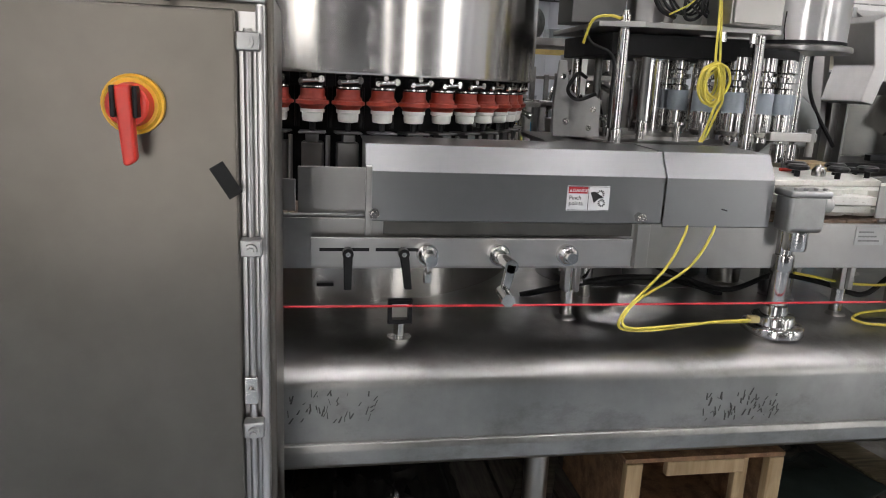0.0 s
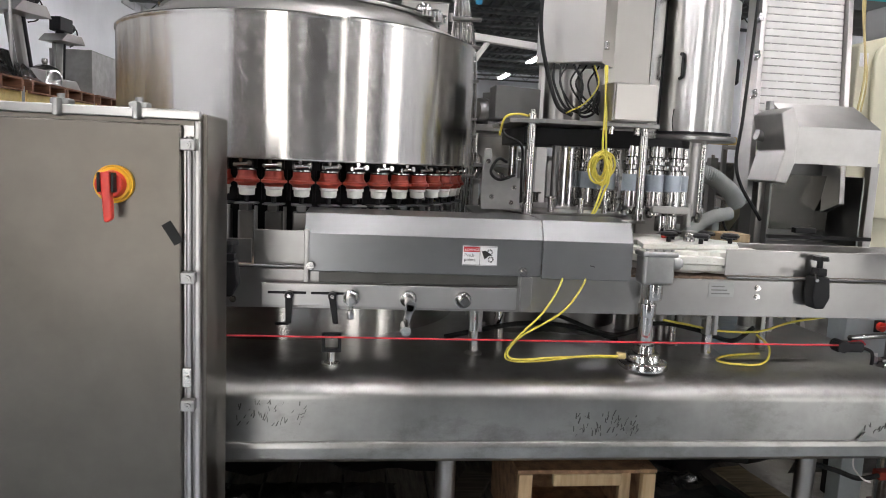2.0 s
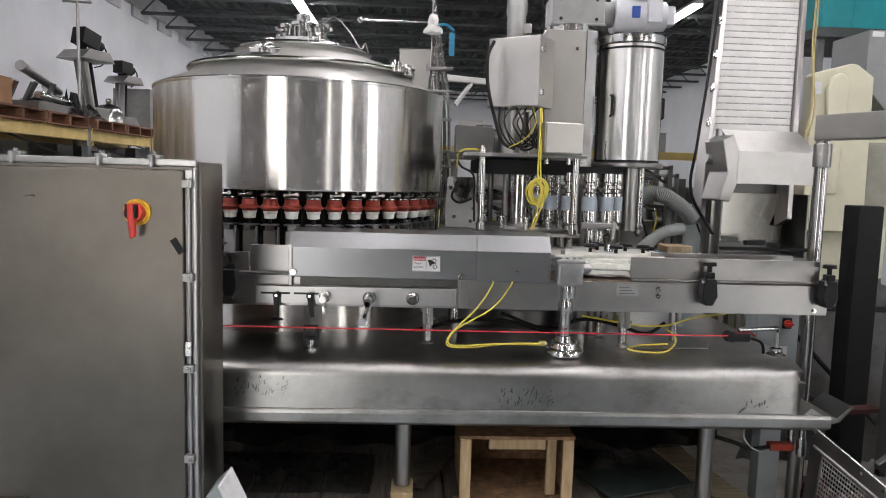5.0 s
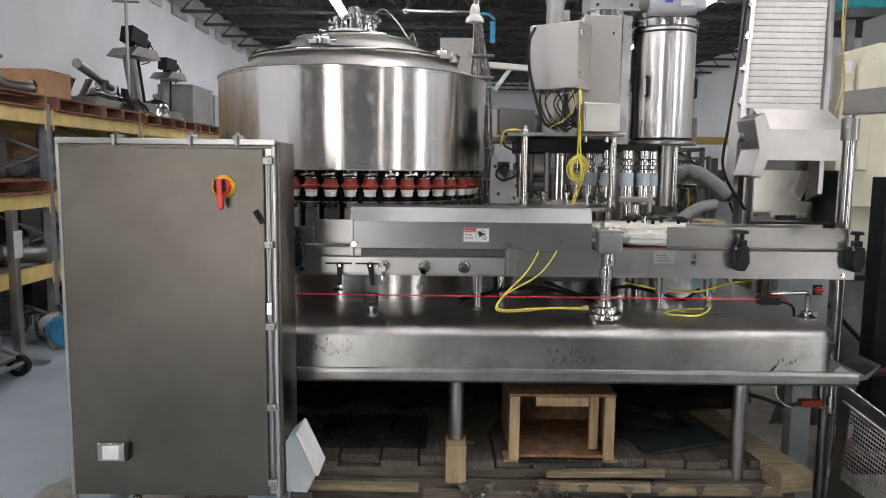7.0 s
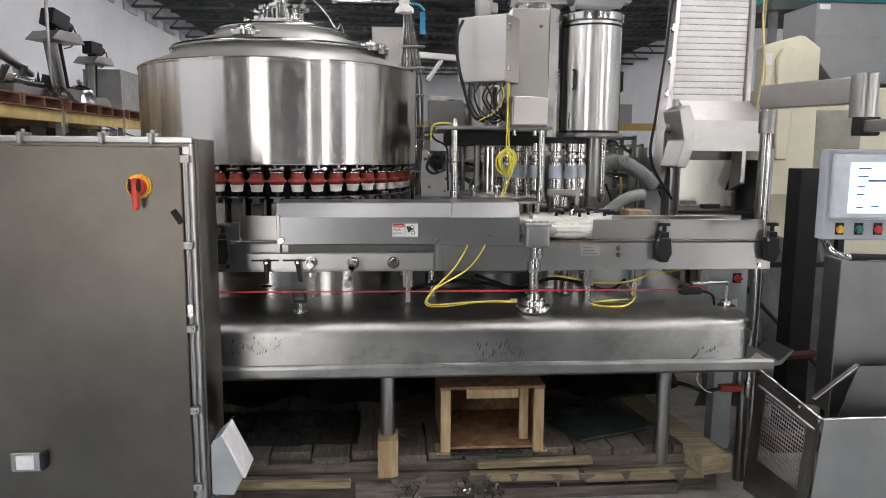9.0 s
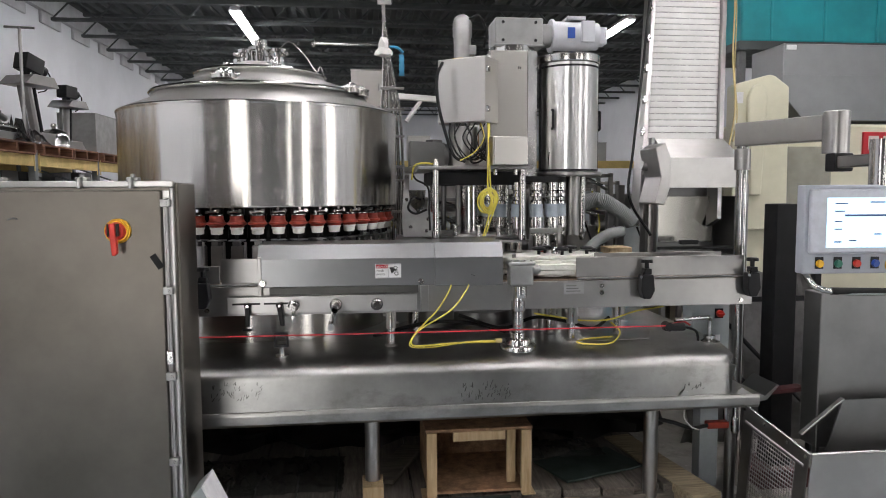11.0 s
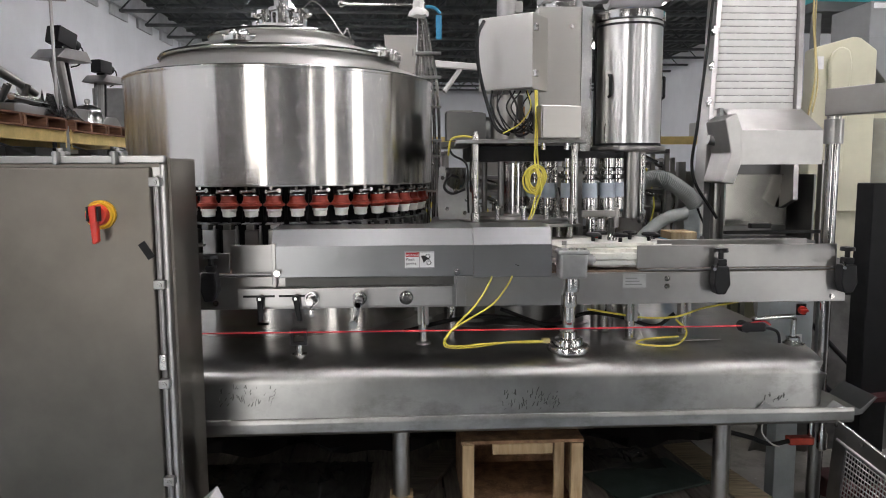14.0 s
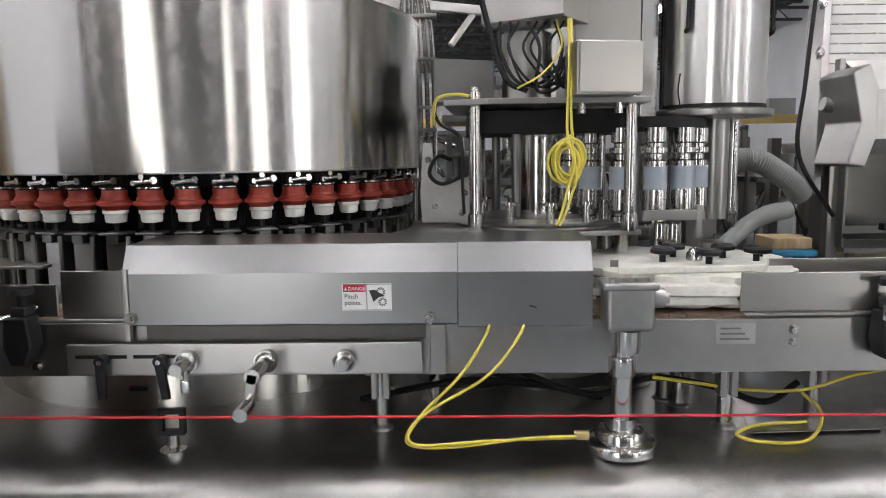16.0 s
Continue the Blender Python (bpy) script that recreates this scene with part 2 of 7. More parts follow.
def make_mesh(name, bm, mat, base, angle=35):
    bmesh.ops.translate(bm, verts=bm.verts, vec=-Vector(base))
    me = bpy.data.meshes.new(name)
    bm.to_mesh(me)
    bm.free()
    me.materials.append(mat)
    me.shade_smooth()
    me.set_sharp_from_angle(angle=radians(angle))
    if 6 < len(me.polygons) < 1200:
        weigh_normals(me)
    return me


def weigh_normals(me):
    """Keeps large flat faces flat next to small rounded edges: corner normals weighted by face area."""
    areas = [p.area for p in me.polygons]
    if max(areas) < 12 * min(areas):
        return
    norms = [p.normal.copy() for p in me.polygons]
    around = collections.defaultdict(list)
    for p in me.polygons:
        for v in p.vertices:
            around[v].append(p.index)
    split = []
    for p in me.polygons:
        n = norms[p.index]
        for v in p.vertices:
            total = Vector((0, 0, 0))
            for k in around[v]:
                if norms[k].dot(n) > 0.62:
                    total += norms[k] * areas[k]
            split.append(total.normalized() if total.length > 1e-12 else n)
    me.normals_split_custom_set(split)


def part(name, bm, mat, parent, label=""):
    """One mesh object under a thing or a part; the bmesh is given in world coordinates."""
    base = BASE_OF[parent]
    ob = new(name, make_mesh(name, bm, mat, base))
    ob.parent = parent
    BASE_OF[ob] = base
    return tagged(ob, label)


def solo(name, bm, mat, base, label, category, group="", kind=""):
    ob = new(name, make_mesh(name, bm, mat, base))
    ob.location = base
    BASE_OF[ob] = Vector(base)
    return tagged(ob, label, category, group, kind)


def B():
    return bmesh.new()


def join(bm, src, m=None):
    """Adds the faces of src to bm, moved by m, and frees src."""
    made = {}
    for v in src.verts:
        made[v] = bm.verts.new(m @ v.co if m else v.co)
    for f in src.faces:
        bm.faces.new([made[v] for v in f.verts])
    src.free()
    return bm


def box(bm, x0, y0, z0, x1, y1, z1, bev=0.0, seg=2, m=None):
    t = bmesh.new()
    vs = [t.verts.new((x, y, z)) for z in (z0, z1) for x, y in ((x0, y0), (x1, y0), (x1, y1), (x0, y1))]
    for q in ((3, 2, 1, 0), (4, 5, 6, 7), (0, 1, 5, 4), (1, 2, 6, 5), (2, 3, 7, 6), (3, 0, 4, 7)):
        t.faces.new([vs[i] for i in q])
    if bev:
        bmesh.ops.bevel(t, geom=t.edges[:], offset=bev, segments=seg, affect="EDGES", profile=0.5)
    return join(bm, t, m)


def prism(bm, poly, lo, hi, axis="x", bev=0.0, m=None):
    """A polygon swept along an axis. axis x: poly is (y, z); y: (x, z); z: (x, y)."""
    t = bmesh.new()

    def at(p, w):
        return {"x": (w, p[0], p[1]), "y": (p[0], w, p[1]), "z": (p[0], p[1], w)}[axis]

    a = [t.verts.new(at(p, lo)) for p in poly]
    b = [t.verts.new(at(p, hi)) for p in poly]
    t.faces.new(a[::-1])
    t.faces.new(b)
    for i in range(len(a)):
        j = (i + 1) % len(a)
        t.faces.new((a[i], a[j], b[j], b[i]))
    bmesh.ops.recalc_face_normals(t, faces=t.faces)
    if bev:
        bmesh.ops.bevel(t, geom=t.edges[:], offset=bev, segments=2, affect="EDGES", profile=0.5)
    return join(bm, t, m)


def cyl(bm, p0, p1, r, r1=None, n=16):
    p0, p1 = Vector(p0), Vector(p1)
    r1 = r if r1 is None else r1
    z = (p1 - p0).normalized()
    x = z.orthogonal().normalized()
    y = z.cross(x)
    rings = []
    for c, q in ((p0, r), (p1, r1)):
        rings.append([bm.verts.new(c + q * (math.cos(2 * math.pi * i / n) * x + math.sin(2 * math.pi * i / n) * y)) for i in range(n)])
    for i in range(n):
        j = (i + 1) % n
        bm.faces.new((rings[0][i], rings[0][j], rings[1][j], rings[1][i]))
    bm.faces.new(rings[0][::-1])
    bm.faces.new(rings[1])
    return bm


def lathe(bm, centre, prof, n=32, a0=0.0, a1=2 * math.pi, m=None):
    """Turns the profile (radius, z) about a vertical axis at centre (x, y, 0 or z)."""
    cx, cy = centre[0], centre[1]
    cz = centre[2] if len(centre) > 2 else 0.0
    full = abs(a1 - a0 - 2 * math.pi) < 1e-6
    k = n if full else n + 1
    rings = []
    for r, z in prof:
        ring = []
        for i in range(k):
            a = a0 + (a1 - a0) * i / n
            co = Vector((cx + r * math.cos(a), cy + r * math.sin(a), cz + z))
            ring.append(bm.verts.new(m @ co if m else co))
        rings.append(ring)
    for ra, rb in zip(rings, rings[1:]):
        for i in range(n):
            j = (i + 1) % k
            bm.faces.new((ra[i], ra[j], rb[j], rb[i]))
    if full:
        if prof[0][0] > 1e-6:
            bm.faces.new(rings[0][::-1])
        if prof[-1][0] > 1e-6:
            bm.faces.new(rings[-1])
    return bm


def smooth_path(pts, k=8):
    pts = [Vector(p) for p in pts]
    if len(pts) < 3:
        return pts
    ext = [2 * pts[0] - pts[1]] + pts + [2 * pts[-1] - pts[-2]]
    out = []
    for i in range(1, len(ext) - 2):
        a, b, c, d = ext[i - 1:i + 3]
        for s in range(k):
            t = s / k
            out.append(0.5 * (2 * b + (c - a) * t + (2 * a - 5 * b + 4 * c - d) * t * t + (3 * b - a - 3 * c + d) * t ** 3))
    return out + [pts[-1]]


def tube(bm, pts, r, n=8, k=8):
    path = smooth_path(pts, k)
    up = Vector((0.13, 0.21, 0.97))
    rings = []
    prev = None
    for i, p in enumerate(path):
        d = (path[min(i + 1, len(path) - 1)] - path[max(i - 1, 0)]).normalized()
        x = (prev - d * prev.dot(d)) if prev is not None else d.cross(up)
        if x.length < 1e-5:
            x = d.orthogonal()
        x.normalize()
        prev = x
        y = d.cross(x)
        rings.append([bm.verts.new(p + r * (math.cos(2 * math.pi * j / n) * x + math.sin(2 * math.pi * j / n) * y)) for j in range(n)])
    for a, b in zip(rings, rings[1:]):
        for j in range(n):
            bm.faces.new((a[j], a[(j + 1) % n], b[(j + 1) % n], b[j]))
    bm.faces.new(rings[0][::-1])
    bm.faces.new(rings[-1])
    return bm


def hexbolt(bm, p, d, r=0.009, h=0.008):
    p, d = Vector(p), Vector(d)
    cyl(bm, p, p + d * 0.002, r * 1.35, n=14)
    cyl(bm, p + d * 0.002, p + d * h, r, n=6)
    return bm


def text_mesh(words, size, m):
    c = bpy.data.curves.new("writing", "FONT")
    c.body, c.size, c.extrude = words, size, 0.0004
    ob = bpy.data.objects.new("writing", c)
    me = bpy.data.meshes.new_from_object(ob)
    bpy.data.objects.remove(ob)
    bm = bmesh.new()
    bm.from_mesh(me)
    bpy.data.meshes.remove(me)
    bmesh.ops.transform(bm, matrix=m, verts=bm.verts)
    return bm

# ---------- the hall ----------
X0, X1, Y0, Y1, TOP = -4.2, 8.0, -3.4, 25.0, 4.6
bm = box(B(), X0 - 0.3, Y0 - 0.3, -0.2, X1 + 0.3, Y1 + 0.3, 0.0)
solo("floor", bm, M_FLOOR, (0, 0, 0), "worn concrete floor with chipped blue-grey paint", "floor", kind="structure")
solo("wall_west", box(B(), X0 - 0.25, Y0, 0, X0, Y1, TOP), M_WALL, (X0, 0, 0), "white painted block wall behind the racks", "wall", kind="structure")
bm = box(B(), X1, Y0, 0, X1 + 0.25, -2.7, TOP)
box(bm, X1, -2.7, 0, X1 + 0.25, -1.4, 0.9)
box(bm, X1, -2.7, 3.2, X1 + 0.25, -1.4, TOP)
box(bm, X1, -1.4, 0, X1 + 0.25, Y1, TOP)
solo("wall_east", bm, M_WALL, (X1, 0, 0), "white painted side wall with one window opening", "wall", kind="structure")
solo("wall_north", box(B(), X0 - 0.25, Y1, 0, X1 + 0.25, Y1 + 0.25, TOP), M_WALL, (0, Y1, 0), "white painted far wall", "wall", kind="structure")

# unseen wall added behind the camera, close and dark to dim steel reflections, with two loading doors and a tall window
# to daylight
bm = B()
OPEN_SOUTH = ((-1.6, -0.4, 0.0, 2.9), (3.0, 3.35, 1.3, 3.4), (4.6, 5.6, 0.0, 3.0))
x = X0 - 0.25
for a, b, z0, z1 in OPEN_SOUTH:
    box(bm, x, Y0 - 0.25, 0, a, Y0, TOP)
    box(bm, a, Y0 - 0.25, z1, b, Y0, TOP)
    if z0:
        box(bm, a, Y0 - 0.25, 0, b, Y0, z0)
    x = b
box(bm, x, Y0 - 0.25, 0, X1 + 0.25, Y0, TOP)
solo("wall_south", bm, M_WALLDARK, (0, Y0, 0), "added unseen dark wall that dims steel reflections, with open loading doors and a window", "wall", kind="structure")
solo("backdrop", box(B(), X0, Y0 - 1.3, -0.1, X1, Y0 - 1.2, 5.0), M_DAY, (0, Y0 - 1.2, 0), "bright overcast daylight outside the doors", "sky", kind="structure")
solo("backdrop_east", box(B(), X1 + 1.2, Y0, -0.1, X1 + 1.3, 2.0, 5.0), M_DAY, (X1 + 1.2, 0, 0), "bright overcast daylight outside the side window", "sky", kind="structure")

# corrugated deck
bm = B()
x = X0 - 0.3
prof = []
while x < X1 + 0.3:
    prof += [(x, TOP + 0.05), (x + 0.09, TOP + 0.05), (x + 0.11, TOP), (x + 0.18, TOP)]
    x += 0.2
prof += [(x, TOP + 0.05), (x, TOP + 0.12), (X0 - 0.3, TOP + 0.12)]
prism(bm, prof, Y0 - 0.3, Y1 + 0.3, "y")
solo("ceiling", bm, M_DECK, (0, 0, TOP), "dark corrugated steel roof deck", "ceiling", kind="structure")

# open-web joists
def joist(y):
    z1, z0 = TOP - 0.02, TOP - 0.42
    ob = thing("roof_joist", (X0, y, z0), "dark painted open-web steel roof joist", "joist", "roof joists", "structure")
    for nm, z in (("top_chord", z1 - 0.05), ("bottom_chord", z0)):
        b = B()
        for s in (-0.045, 0.012):
            box(b, X0, y + s, z, X1, y + s + 0.033, z + 0.045)
        part(nm, b, M_JOIST, ob)
    b = B()
    x, up = X0 + 0.05, True
    while x < X1 - 0.35:
        za, zb = (z0 + 0.03, z1 - 0.04) if up else (z1 - 0.04, z0 + 0.03)
        cyl(b, (x, y, za), (x + 0.33, y, zb), 0.013, n=6)
        x, up = x + 0.33, not up
    part("web_bars", b, M_JOIST, ob)


for k in range(22):
    joist(-1.6 + 1.2 * k)
b = B()
for k in range(22):
    y = -1.6 + 1.2 * k
    box(b, X0, y - 0.35, TOP - 0.52, X0 + 0.05, y + 0.35, TOP - 0.34, 0.01)
    box(b, X0, y - 0.60, TOP - 0.34, X0 + 0.09, y + 0.60, TOP - 0.02, 0.004)
solo("wall_corbels", b, M_CORBEL, (X0, 0, TOP - 0.6), "grey stepped block seats under the roof joists", "trim", kind="structure")


def tube_light(x, y, z, lit=None):
    ob = thing("tube_light", (x, y, z), "bright hanging fluorescent tube light", "ceiling light", "tube lights")
    b = B()
    prism(b, [(x - 0.09, z + 0.02), (x + 0.09, z + 0.02), (x + 0.05, z + 0.09), (x - 0.05, z + 0.09)], y - 0.62, y + 0.62, "y", 0.004)
    part("housing", b, M_LABEL, ob)
    for s in (-0.045, 0.045):
        part("tube", cyl(B(), (x + s, y - 0.6, z), (x + s, y + 0.6, z), 0.019, n=10), lit or M_TUBE, ob)
    for s in (-0.5, 0.5):
        part("hanger", cyl(B(), (x, y + s, z + 0.09), (x, y + s, TOP + 0.03), 0.006, n=6), M_JOIST, ob)


for x, y in ((-1.28, 7.55), (-1.24, 10.0), (-1.24, 11.4), (-1.24, 14.0), (-1.24, 17.0), (-1.24, 20.0), (-1.24, 23.0), (4.68, 9.95), (4.68, 14.0), (4.68, 18.0), (4.68, 22.0)):
    tube_light(x, y, 4.13, M_FARTUBE)
for x in (-2.9, -1.3, 0.3, 1.9, 3.5, 5.1):
    for y in (-2.5, -0.9, 0.8, 2.3, 3.9):
        if y < 3 or x in (0.3, 3.5):
            tube_light(x, y, 4.13)

# ---------- control cabinet ----------
CX0, CX1, CY0, CY1, CZ0, CZ1 = -0.828, -0.072, 1.085, 1.33, 0.28, 1.576
cab = thing("control_cabinet", (-0.44, 1.18, 0), "tall brushed stainless steel control cabinet on blue-grey legs", "cabinet")
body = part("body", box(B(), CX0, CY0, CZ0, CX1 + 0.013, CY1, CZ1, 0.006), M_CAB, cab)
for q in ((CX0 - 0.004, CY0 - 0.022, CZ1 - 0.016, CX1 + 0.003, CY0 + 0.004, CZ1 + 0.006), (CX1 - 0.011, CY0 - 0.022, CZ0, CX1 + 0.003, CY0 + 0.004, CZ1 - 0.016), (CX0 - 0.004, CY0 - 0.022, CZ0, CX0 + 0.01, CY0 + 0.004, CZ1 - 0.016)):
    part("rain_flange", box(B(), *q, 0.004), M_BAR, cab, "bright folded edge beside the door")
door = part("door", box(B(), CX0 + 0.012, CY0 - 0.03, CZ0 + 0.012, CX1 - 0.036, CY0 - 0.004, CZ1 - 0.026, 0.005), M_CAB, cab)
b = B()
cyl(b, (CX1 - 0.022, CY0 - 0.02, CZ0 + 0.03), (CX1 - 0.022, CY0 - 0.02, CZ1 - 0.05), 0.006, n=10)
part("latch_rod", b, M_BAR, door)
part("channel", box(B(), CX1 - 0.0355, CY0 - 0.010, CZ0 + 0.012, CX1 - 0.0112, CY0 - 0.0005, CZ1 - 0.027), M_BAR, cab)
for z in (1.507, 1.215, 0.924, 0.629, 0.345):
    b = B()
    box(b, CX1 - 0.036, CY0 - 0.045, z - 0.012, CX1 - 0.004, CY0 - 0.02, z + 0.014, 0.003)
    cyl(b, (CX1 - 0.02, CY0 - 0.052, z), (CX1 - 0.02, CY0 - 0.02, z), 0.009, n=12)
    cyl(b, (CX1 - 0.02, CY0 - 0.056, z), (CX1 - 0.02, CY0 - 0.05, z), 0.005, n=6)
    part("clamp", b, M_CAST, door, "small steel door clamp")
b = B()
box(b, CX1 - 0.034, CY0 - 0.034, 0.965, CX1 - 0.014, CY0 - 0.024, 1.01, 0.002)
cyl(b, (CX1 - 0.024, CY0 - 0.04, 0.988), (CX1 - 0.024, CY0 - 0.03, 0.988), 0.005, n=10)
part("padlock_hasp", b, M_BRIGHT, door)
for x in (-0.62, -0.36, -0.2):
    b = B()
    box(b, x - 0.02, CY0 - 0.02, CZ1 + 0.004, x + 0.02, CY0 + 0.016, CZ1 + 0.018, 0.004)
    cyl(b, (x, CY0 - 0.008, CZ1 + 0.01), (x, CY0 - 0.008, CZ1 + 0.028), 0.008, n=10)
    box(b, x - 0.006, CY0 - 0.044, CZ1 - 0.02, x + 0.006, CY0 - 0.016, CZ1 + 0.018, 0.003)
    part("top_clamp", b, M_CAST, cab)
# rotary disconnect
SX, SZ, SY = -0.245, 1.417, CY0 - 0.03
sw = part("disconnect_switch", cyl(cyl(B(), (SX, SY, SZ), (SX, SY - 0.012, SZ), 0.041, n=32), (SX, SY - 0.012, SZ), (SX, SY - 0.02, SZ), 0.038, 0.035, n=32), M_KNOBYEL, door, "red rotary disconnect on a yellow plate")
part("knob", cyl(cyl(B(), (SX, SY - 0.02, SZ), (SX, SY - 0.042, SZ), 0.030, 0.028, n=28), (SX, SY - 0.042, SZ), (SX, SY - 0.046, SZ), 0.028, 0.024, n=28), M_KNOBRED, sw)
b = prism(B(), [(SX - 0.012, SZ + 0.026), (SX + 0.010, SZ + 0.028), (SX + 0.013, SZ - 0.07), (SX + 0.004, SZ - 0.078), (SX - 0.004, SZ - 0.078)], SY - 0.064, SY - 0.044, "y", 0.004)
part("handle", b, M_KNOBRED, sw)
b = B()
for s in (-0.016, 0.012):
    part("mark", box(B(), SX + s, SY - 0.066, SZ - 0.015, SX + s + 0.006, SY - 0.045, SZ + 0.026, 0.002), M_BLACK, sw)
b = box(B(), -0.011, 0, -0.026, 0.011, 0.002, 0.026, m=pose(-0.126, CY0 - 0.0325, 1.314, 0, -32, 0))
part("tape_strip", b, M_RUBBER, door, "short strip of black tape")
# outlet with a flip cover
b = box(B(), -0.715, CY0 - 0.06, 0.43, -0.615, CY0 - 0.03, 0.5, 0.006)
out = part("outlet_cover", b, M_BRIGHT, door, "small outlet under a flip cover")
part("outlet", box(B(), -0.695, CY0 - 0.066, 0.44, -0.635, CY0 - 0.058, 0.49, 0.004), M_LABEL, out)
part("side_grip", box(B(), -0.614, CY0 - 0.064, 0.435, -0.602, CY0 - 0.03, 0.497, 0.003), M_BLACK, out)
for nm, a, c in (("leg", CX0 + 0.004, 1), ("leg", CX1 - 0.004, -1)):
    for y in (CY0 + 0.002, CY1 - 0.05):
        b = B()
        prism(b, [(a, CZ0), (a + c * 0.12, CZ0), (a + c * 0.065, 0), (a, 0)], y, y + 0.006, "y")
        box(b, min(a, a + c * 0.005), y, 0, max(a, a + c * 0.005), y + 0.13 if y < 1.2 else y + 0.006, CZ0)
        part(nm, b, M_LEG, cab, "tapered blue-grey sheet steel leg")
for x in (-0.6, -0.33):
    part("bottom_clamp", box(B(), x - 0.012, CY0 - 0.02, CZ0 - 0.03, x + 0.012, CY0 + 0.01, CZ0, 0.003), M_BRIGHT, cab)
# dent mark on the door
part("scuff", tube(B(), [(-0.556, CY0 - 0.03, 1.458), (-0.57, CY0 - 0.0305, 1.462), (-0.588, CY0 - 0.03, 1.456)], 0.0025, 8), M_DARKSTEEL, door)

# grey side box on the cabinet's flank
sb = thing("side_box", (0.0, 1.15, 0.3), "small grey metal junction box tilted on the cabinet side", "junction box")
part("housing", prism(B(), [(CX1 + 0.014, 0.29), (CX1 + 0.014, 0.48), (-0.02, 0.515), (0.055, 0.355), (0.02, 0.285)], 1.10, 1.24, "y", 0.004), M_GREYPAINT, sb)
part("lid", prism(B(), [(-0.018, 0.517), (-0.009, 0.521), (0.067, 0.357), (0.057, 0.353)], 1.09, 1.25, "y", 0.003), M_LABEL, sb)

# ---------- machine base ----------
PX0, PX1, PY0, PY1 = -0.78, 2.17, 1.50, 3.35
base = thing("filler_frame", (0.7, 2.4, 0.15), "long stainless steel machine base with rounded drip edge", "machine frame")
b = B()
prof = [(PY0 - 0.010, 0.655), (PY0, 0.778), (PY0 + 0.002, 0.790), (PY0 + 0.007, 0.801), (PY0 + 0.015, 0.810), (PY0 + 0.026, 0.817), (PY0 + 0.045, 0.825),
        (PY0 + 0.075, 0.834), (PY0 + 0.11, 0.842), (PY0 + 0.155, 0.849), (1.72, 0.8535), (1.80, 0.8565), (1.9, 0.8575), (2.05, 0.858), (2.2, 0.858), (PY1, 0.858), (PY1, 0.655)]
t = prism(B(), prof, PX0, PX1 - 0.0, "x")
ends = [e for e in t.edges if all(abs(v.co.x - PX1) < 1e-5 for v in e.verts) and max(v.co.z for v in e.verts) > 0.66 and max(v.co.y for v in e.verts) < PY1 - 0.01]
bmesh.ops.bevel(t, geom=ends, offset=0.06, segments=6, affect="EDGES", profile=0.5)
part("top_pan", join(b, t), M_BASE, base)
b = B()
rim = [(PY0 - 0.02, 0.655), (PY0 - 0.025, 0.64), (PY0 - 0.025, 0.605), (PY0 - 0.012, 0.592), (PY0 + 0.03, 0.588), (PY1, 0.588), (PY1, 0.655)]
prism(b, rim, PX0, PX1 + 0.1, "x", 0.003)
part("drip_rim", b, M_BASE, base, "rolled lower edge of dull steel")
for x0 in (1.90, 2.16):
    part("corner_tab", prism(B(), [(x0, 0.655), (x0 + 0.028, 0.684), (x0 + 0.075, 0.655)], PY0 - 0.02, PY0 - 0.014, "y"), M_PLATE, base)
part("end_lip", prism(B(), [(2.2705, 0.600), (2.33, 0.612), (2.385, 0.675), (2.378, 0.68), (2.32, 0.630), (2.2705, 0.640)], PY0 + 0.02, PY0 + 0.22, "y", 0.001), M_DARKSTEEL, base, "bent drain lip at the end of the base")
for x, y in ((0.584, 1.64), (1.845, 1.64), (0.584, 3.1), (1.845, 3.1), (-0.6, 2.0), (-0.6, 3.1)):
    part("leg", cyl(B(), (x, y, 0.29 if y < 2 and x < 1 else 0.1), (x, y, 0.6), 0.033, n=20), M_PLATE, base, "round steel leg")
part("gear_housing", box(B(), 0.9, 2.4, 0.42, 1.6, 3.0, 0.587, 0.01), M_BLACKPAINT, base)
part("drive_drum", cyl(B(), (0.03, 2.75, 0.3), (0.03, 2.75, 0.587), 0.35, n=32), M_BLACKPAINT, base)

# chatter scuffs on the front of the base
r3 = random.Random(12)
for x0, x1, z0, z1, n in ((-0.06, 0.14, 0.700, 0.768, 46), (0.95, 1.16, 0.668, 0.735, 60), (1.92, 2.02, 0.672, 0.70, 14)):
    b = B()
    for k in range(n):
        x, z = r3.uniform(x0, x1), r3.uniform(z0, z1)
        h, w, d = r3.uniform(0.004, 0.020), r3.uniform(0.0012, 0.0045), r3.uniform(-0.004, 0.010)
        prism(b, [(x, z), (x + w, z), (x + w * 0.7 + d, z + h), (x + d, z + h)], PY0 - 0.0008, PY0 + 0.001, "y", m=Matrix.Translation((0, -0.0813 * (0.778 - z), 0)))
    tagged(part("scuff_patch", b, M_SCUFF, base, "dark scuffed scratches on the steel"), "dark scuffed scratches on the steel", kind="stuff")

